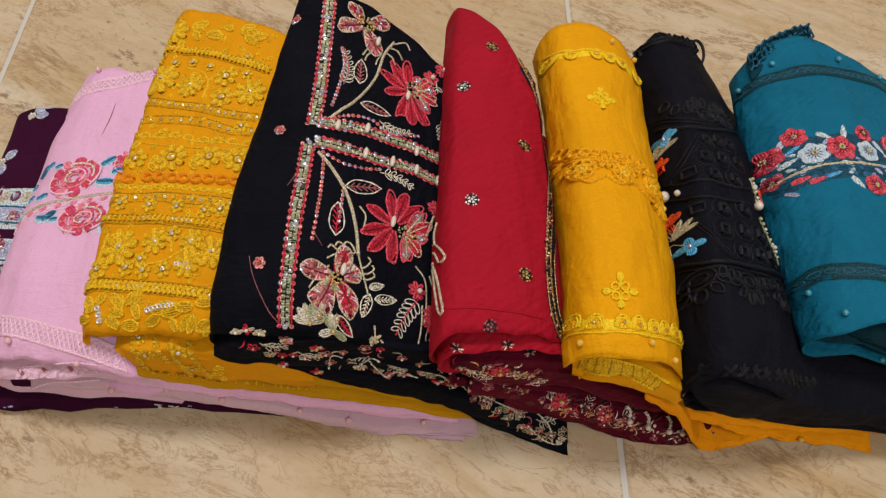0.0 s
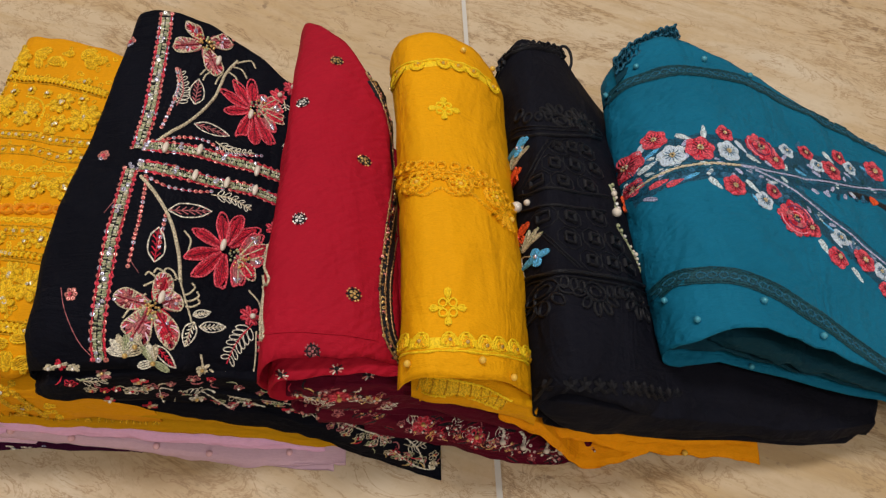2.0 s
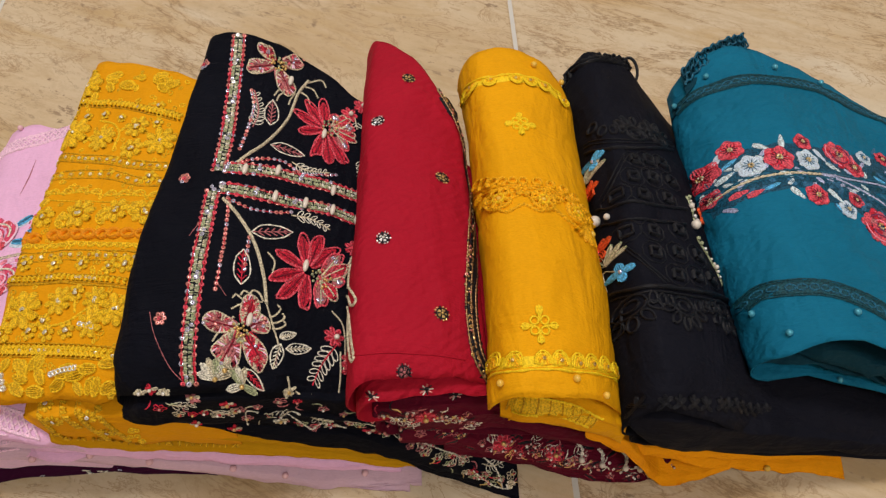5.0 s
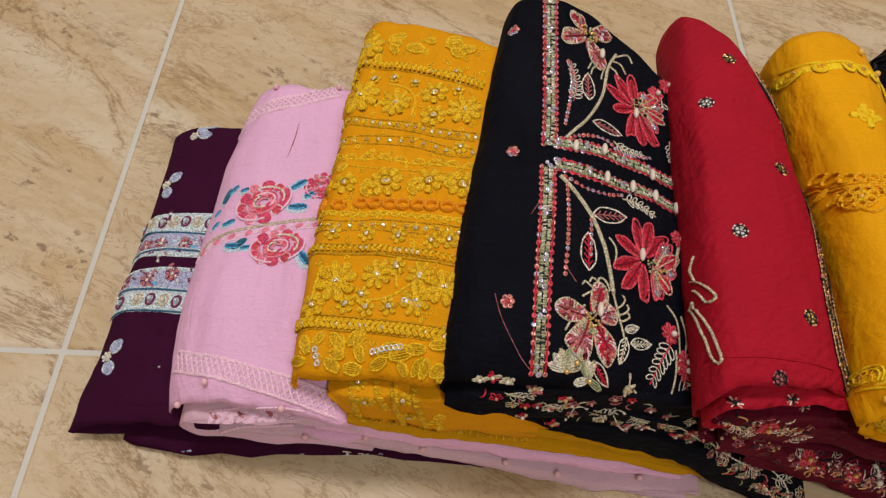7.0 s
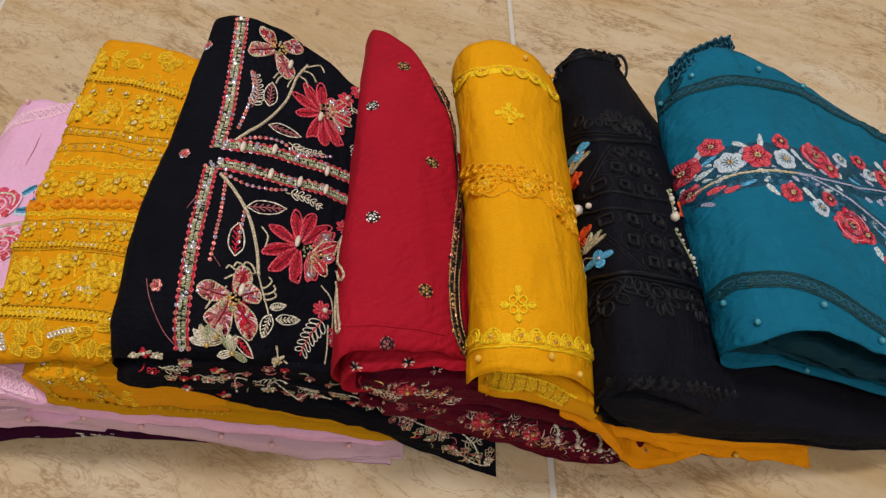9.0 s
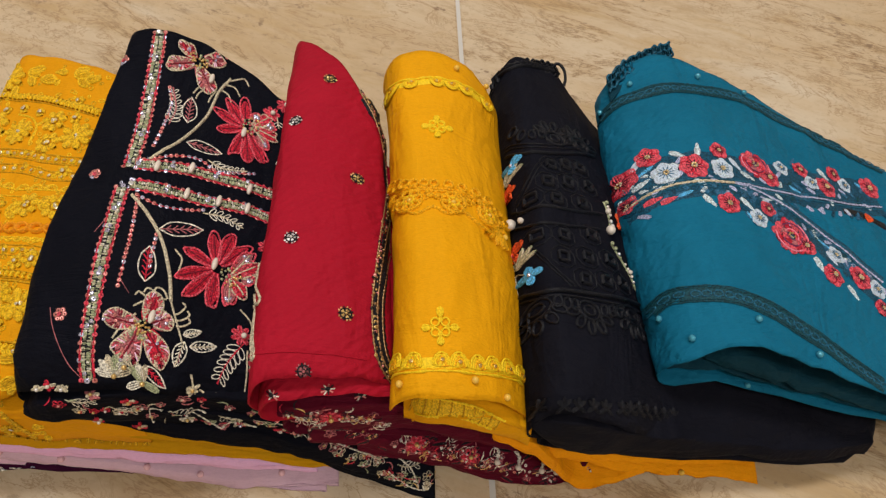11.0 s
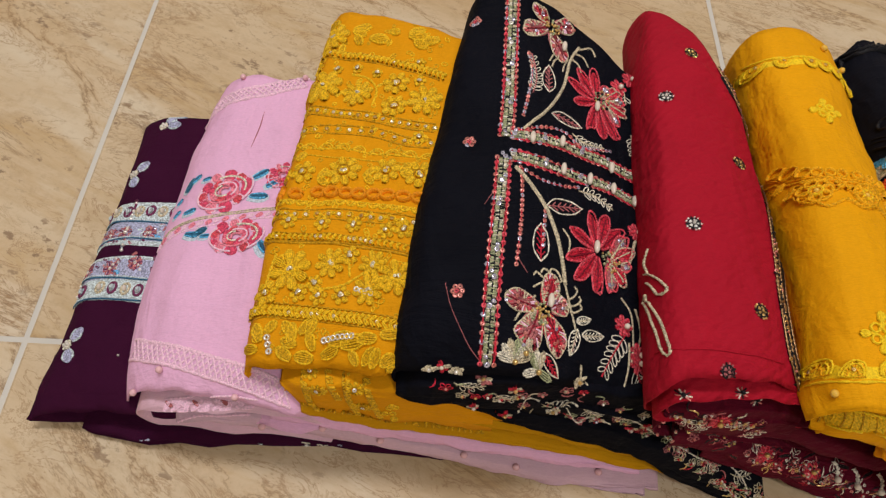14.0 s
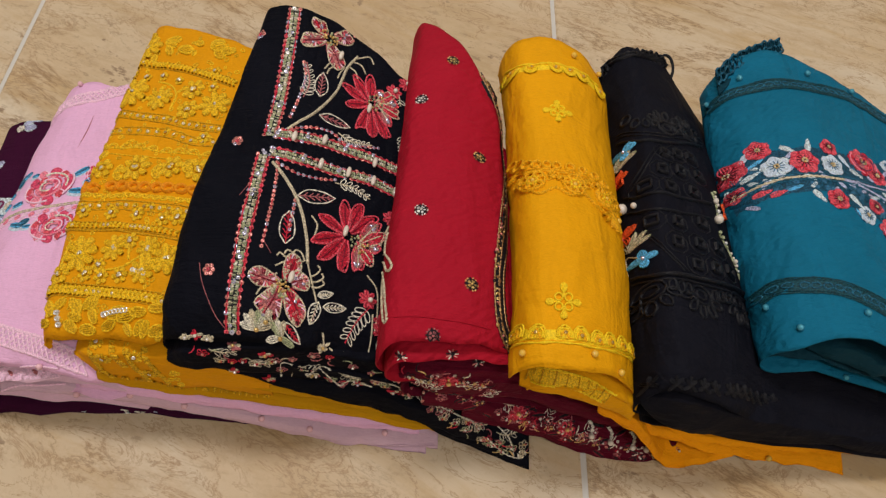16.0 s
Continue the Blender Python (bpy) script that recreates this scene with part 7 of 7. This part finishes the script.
def poppy(x, y, r, mats, label):
    """Broad overlapping satin petals, dark spokes and a gold knotted heart."""
    st = Stitch(TEAL_C)
    n, a = (5, 6)[r > 0.008], random.uniform(0, 1)
    for k in range(n):
        q = a + 2 * math.pi * k / n
        st.petal(x + 0.1 * r * math.cos(q), y + 0.1 * r * math.sin(q), q, r * random.uniform(0.86, 0.98), r * 1.12, mats[0], mats[2], strands=8, tip=0.8, base=0.0003 * (k % 2))
    for k in range(11):
        q = a + k * 0.571
        st.cord([(x + 0.2 * r * math.cos(q), y + 0.2 * r * math.sin(q)), (x + 0.55 * r * math.cos(q), y + 0.55 * r * math.sin(q))], 0.0007, (NAVY, GARNET_D)[mats[0] is CORAL], step=0.002, base=0.0014)
    for k in range(7):
        q = k * 0.9
        st.ball(x + 0.15 * r * math.cos(q), y + 0.15 * r * math.sin(q), r * 0.09, (CREAM, GILT)[k % 2], sink=2.2)
    return st.done("embroidered_flower", teal_suit, label)


GARNET_D = thread("dark_garnet_thread", (0.055, 0.004, 0.016), tone=0.4)
for at, r, kind in (((0.7154, 0.1010), 0.0088, 1), ((0.7242, 0.0826), 0.0096, 0), ((0.7442, 0.0871), 0.0108, 1), ((0.7662, 0.0869), 0.0090, 0), ((0.7674, 0.1040), 0.0072, 1), ((0.7992, 0.1008), 0.0120, 1), ((0.8097, 0.0920), 0.0090, 1), ((0.8260, 0.1070), 0.0068, 0), ((0.8474, 0.1122), 0.0078, 1),
                    ((0.8533, 0.0996), 0.0068, 0), ((0.8682, 0.1005), 0.0098, 1), ((0.8844, 0.1196), 0.0070, 1), ((0.8934, 0.1113), 0.0066, 0), ((0.9211, 0.1158), 0.0100, 1), ((0.6973, 0.0891), 0.0105, 1), ((0.6990, 0.0686), 0.0060, 1),
                    ((0.7634, 0.0559), 0.0088, 1), ((0.7847, 0.0472), 0.0078, 0), ((0.7957, 0.0576), 0.0062, 1), ((0.8097, 0.0384), 0.0140, 1), ((0.8211, 0.0327), 0.0080, 1), ((0.8498, 0.0331), 0.0074, 0), ((0.8383, 0.0128), 0.0084, 1), ((0.8673, 0.0186), 0.0100, 1), ((0.8810, 0.0120), 0.0074, 0), ((0.8791, -0.0038), 0.0070, 1)):
    if kind and r > 0.0115:
        rose(TEAL_C, teal_suit, *at, r * 1.08, r * 0.95, random.uniform(0, 3), "coral red embroidered rose")
        continue
    poppy(*at, r, (CORAL, PINK_T, SCARLET) if kind else (WHITE, WHITE, ICE), "coral red embroidered flower" if kind else "bluish white flower with a gold heart")
for line, off in ((UP, 0.011), (LOW, -0.010), (CORD, 0.014), (CORD, 0.007), (CORD, -0.007), (UP, -0.005), (LOW, -0.005)):
    st = Stitch(TEAL_C)
    path = trail(beside(line, off), 0.0058)
    for i, (x, y) in enumerate(path):
        st.petal(x + random.uniform(-0.002, 0.002), y + random.uniform(-0.005, 0.005), heading(path, i) + random.choice((0.7, -0.7, 2.4, -2.2)), random.uniform(0.005, 0.009), 0.0032, random.choice((NAVY, TEAL_D, PETROL_T, NAVY, LILAC, ICE)), strands=3, h=0.0009)
    st.done("leaf_spray", teal_suit, "small blue and white stitched leaves")
for at, d, m in (((0.7046, 0.0936), 60, WHITE), ((0.7069, 0.0864), 30, SKY), ((0.7302, 0.1020), -30, ICE), ((0.7495, 0.0973), 80, ICE), ((0.7752, 0.0990), -50, WHITE), ((0.7023, 0.0771), 20, ICE), ((0.7065, 0.0611), 10, CORAL), ((0.7279, 0.0615), 20, SKY), ((0.7454, 0.0614), -50, ICE), ((0.7737, 0.0619), -45, ICE), ((0.7750, 0.0501), -50, SKY),
                 ((0.7820, 0.0879), -20, ICE), ((0.8280, 0.0899), -20, SKY), ((0.8397, 0.1134), 60, NAVY), ((0.8682, 0.1199), -50, ICE), ((0.9067, 0.1177), -30, SKY), ((0.7994, 0.0493), 70, NAVY), ((0.8250, 0.0238), -60, ICE), ((0.8368, 0.0428), -30, SKY), ((0.8508, 0.0080), -60, ICE), ((0.8412, 0.0341), -60, WHITE), ((0.8596, 0.0246), 70, NAVY), ((0.7162, 0.0585), 15, CORAL), ((0.7547, 0.0652), -10, NAVY)):
    st = Stitch(TEAL_C)
    st.petal(*at, radians(d), 0.012, 0.0046, m, NAVY if m is SKY else None, strands=5, h=0.0010, tip=1.4)
    st.done("embroidered_leaf", teal_suit)
for at in ((0.7154, 0.1750), (0.7690, 0.1805), (0.8124, 0.1786), (0.7053, -0.0224), (0.7186, -0.0425), (0.7598, -0.0340), (0.8011, -0.0519), (0.6956, 0.1656), (0.8852, -0.0631)):
    pearl(TEAL_C, teal_suit, *at, 0.0024, TEAL_PEARL, "small teal pearl")
frill(teal_suit, [(0.700, 0.189, 0.148), (0.714, 0.202, 0.153), (0.728, 0.209, 0.156), (0.742, 0.215, 0.158), (0.755, 0.219, 0.158)], 0.016, TEAL_T, "dark teal lace frill")
for at in ((0.8075, 0.1218), (0.7718, 0.1164)):
    fr = Front(FRONTS[teal_suit])
    fr.ball(*at, 0.0022, TEAL_PEARL)
    fr.done("pearl", teal_suit, "small teal pearl")

# No slit is cut: the opening's darkness is a jet strip on the cloth.
st = Stitch(TEAL_C)
st.ribbon([(0.8793, 0.0824), (0.8980, 0.0840), (0.9213, 0.0774)], 0.0055, JET, h=0.0005, wave=0.4, beat=0.03)
for d in (150, 175, 200):
    st.petal(*(0.9092, 0.0810), radians(d), 0.008, 0.004, ORANGE, strands=3)
st.done("neck_slit", teal_suit, "neck slit painted as a dark strip, with a vermilion stitch")

# ---- floor tiles ----
def tile_mesh(w, d):
    b, h = 0.0022, 0.009
    v = []
    for z, k in ((-h, 0), (-0.0012, 0), (0.0, b)):
        v += [(k, k, z), (w - k, k, z), (w - k, d - k, z), (k, d - k, z)]
    f = [(8, 9, 10, 11)] + [(r + i, r + (i + 1) % 4, r + 4 + (i + 1) % 4, r + 4 + i) for r in (0, 4) for i in range(4)]
    me = bpy.data.meshes.new("tile")
    me.from_pydata(v, [], f)
    me.materials.append(TILE)
    return me


TILE_MESH = tile_mesh(0.5952, 0.5952)
for gx in range(-3, 4):
    for gy in range(-3, 3):
        t = new("tile", TILE_MESH)
        t.parent, t.location = floor, (gx * 0.6 + 0.0024, gy * 0.6 + 0.0024, 0)
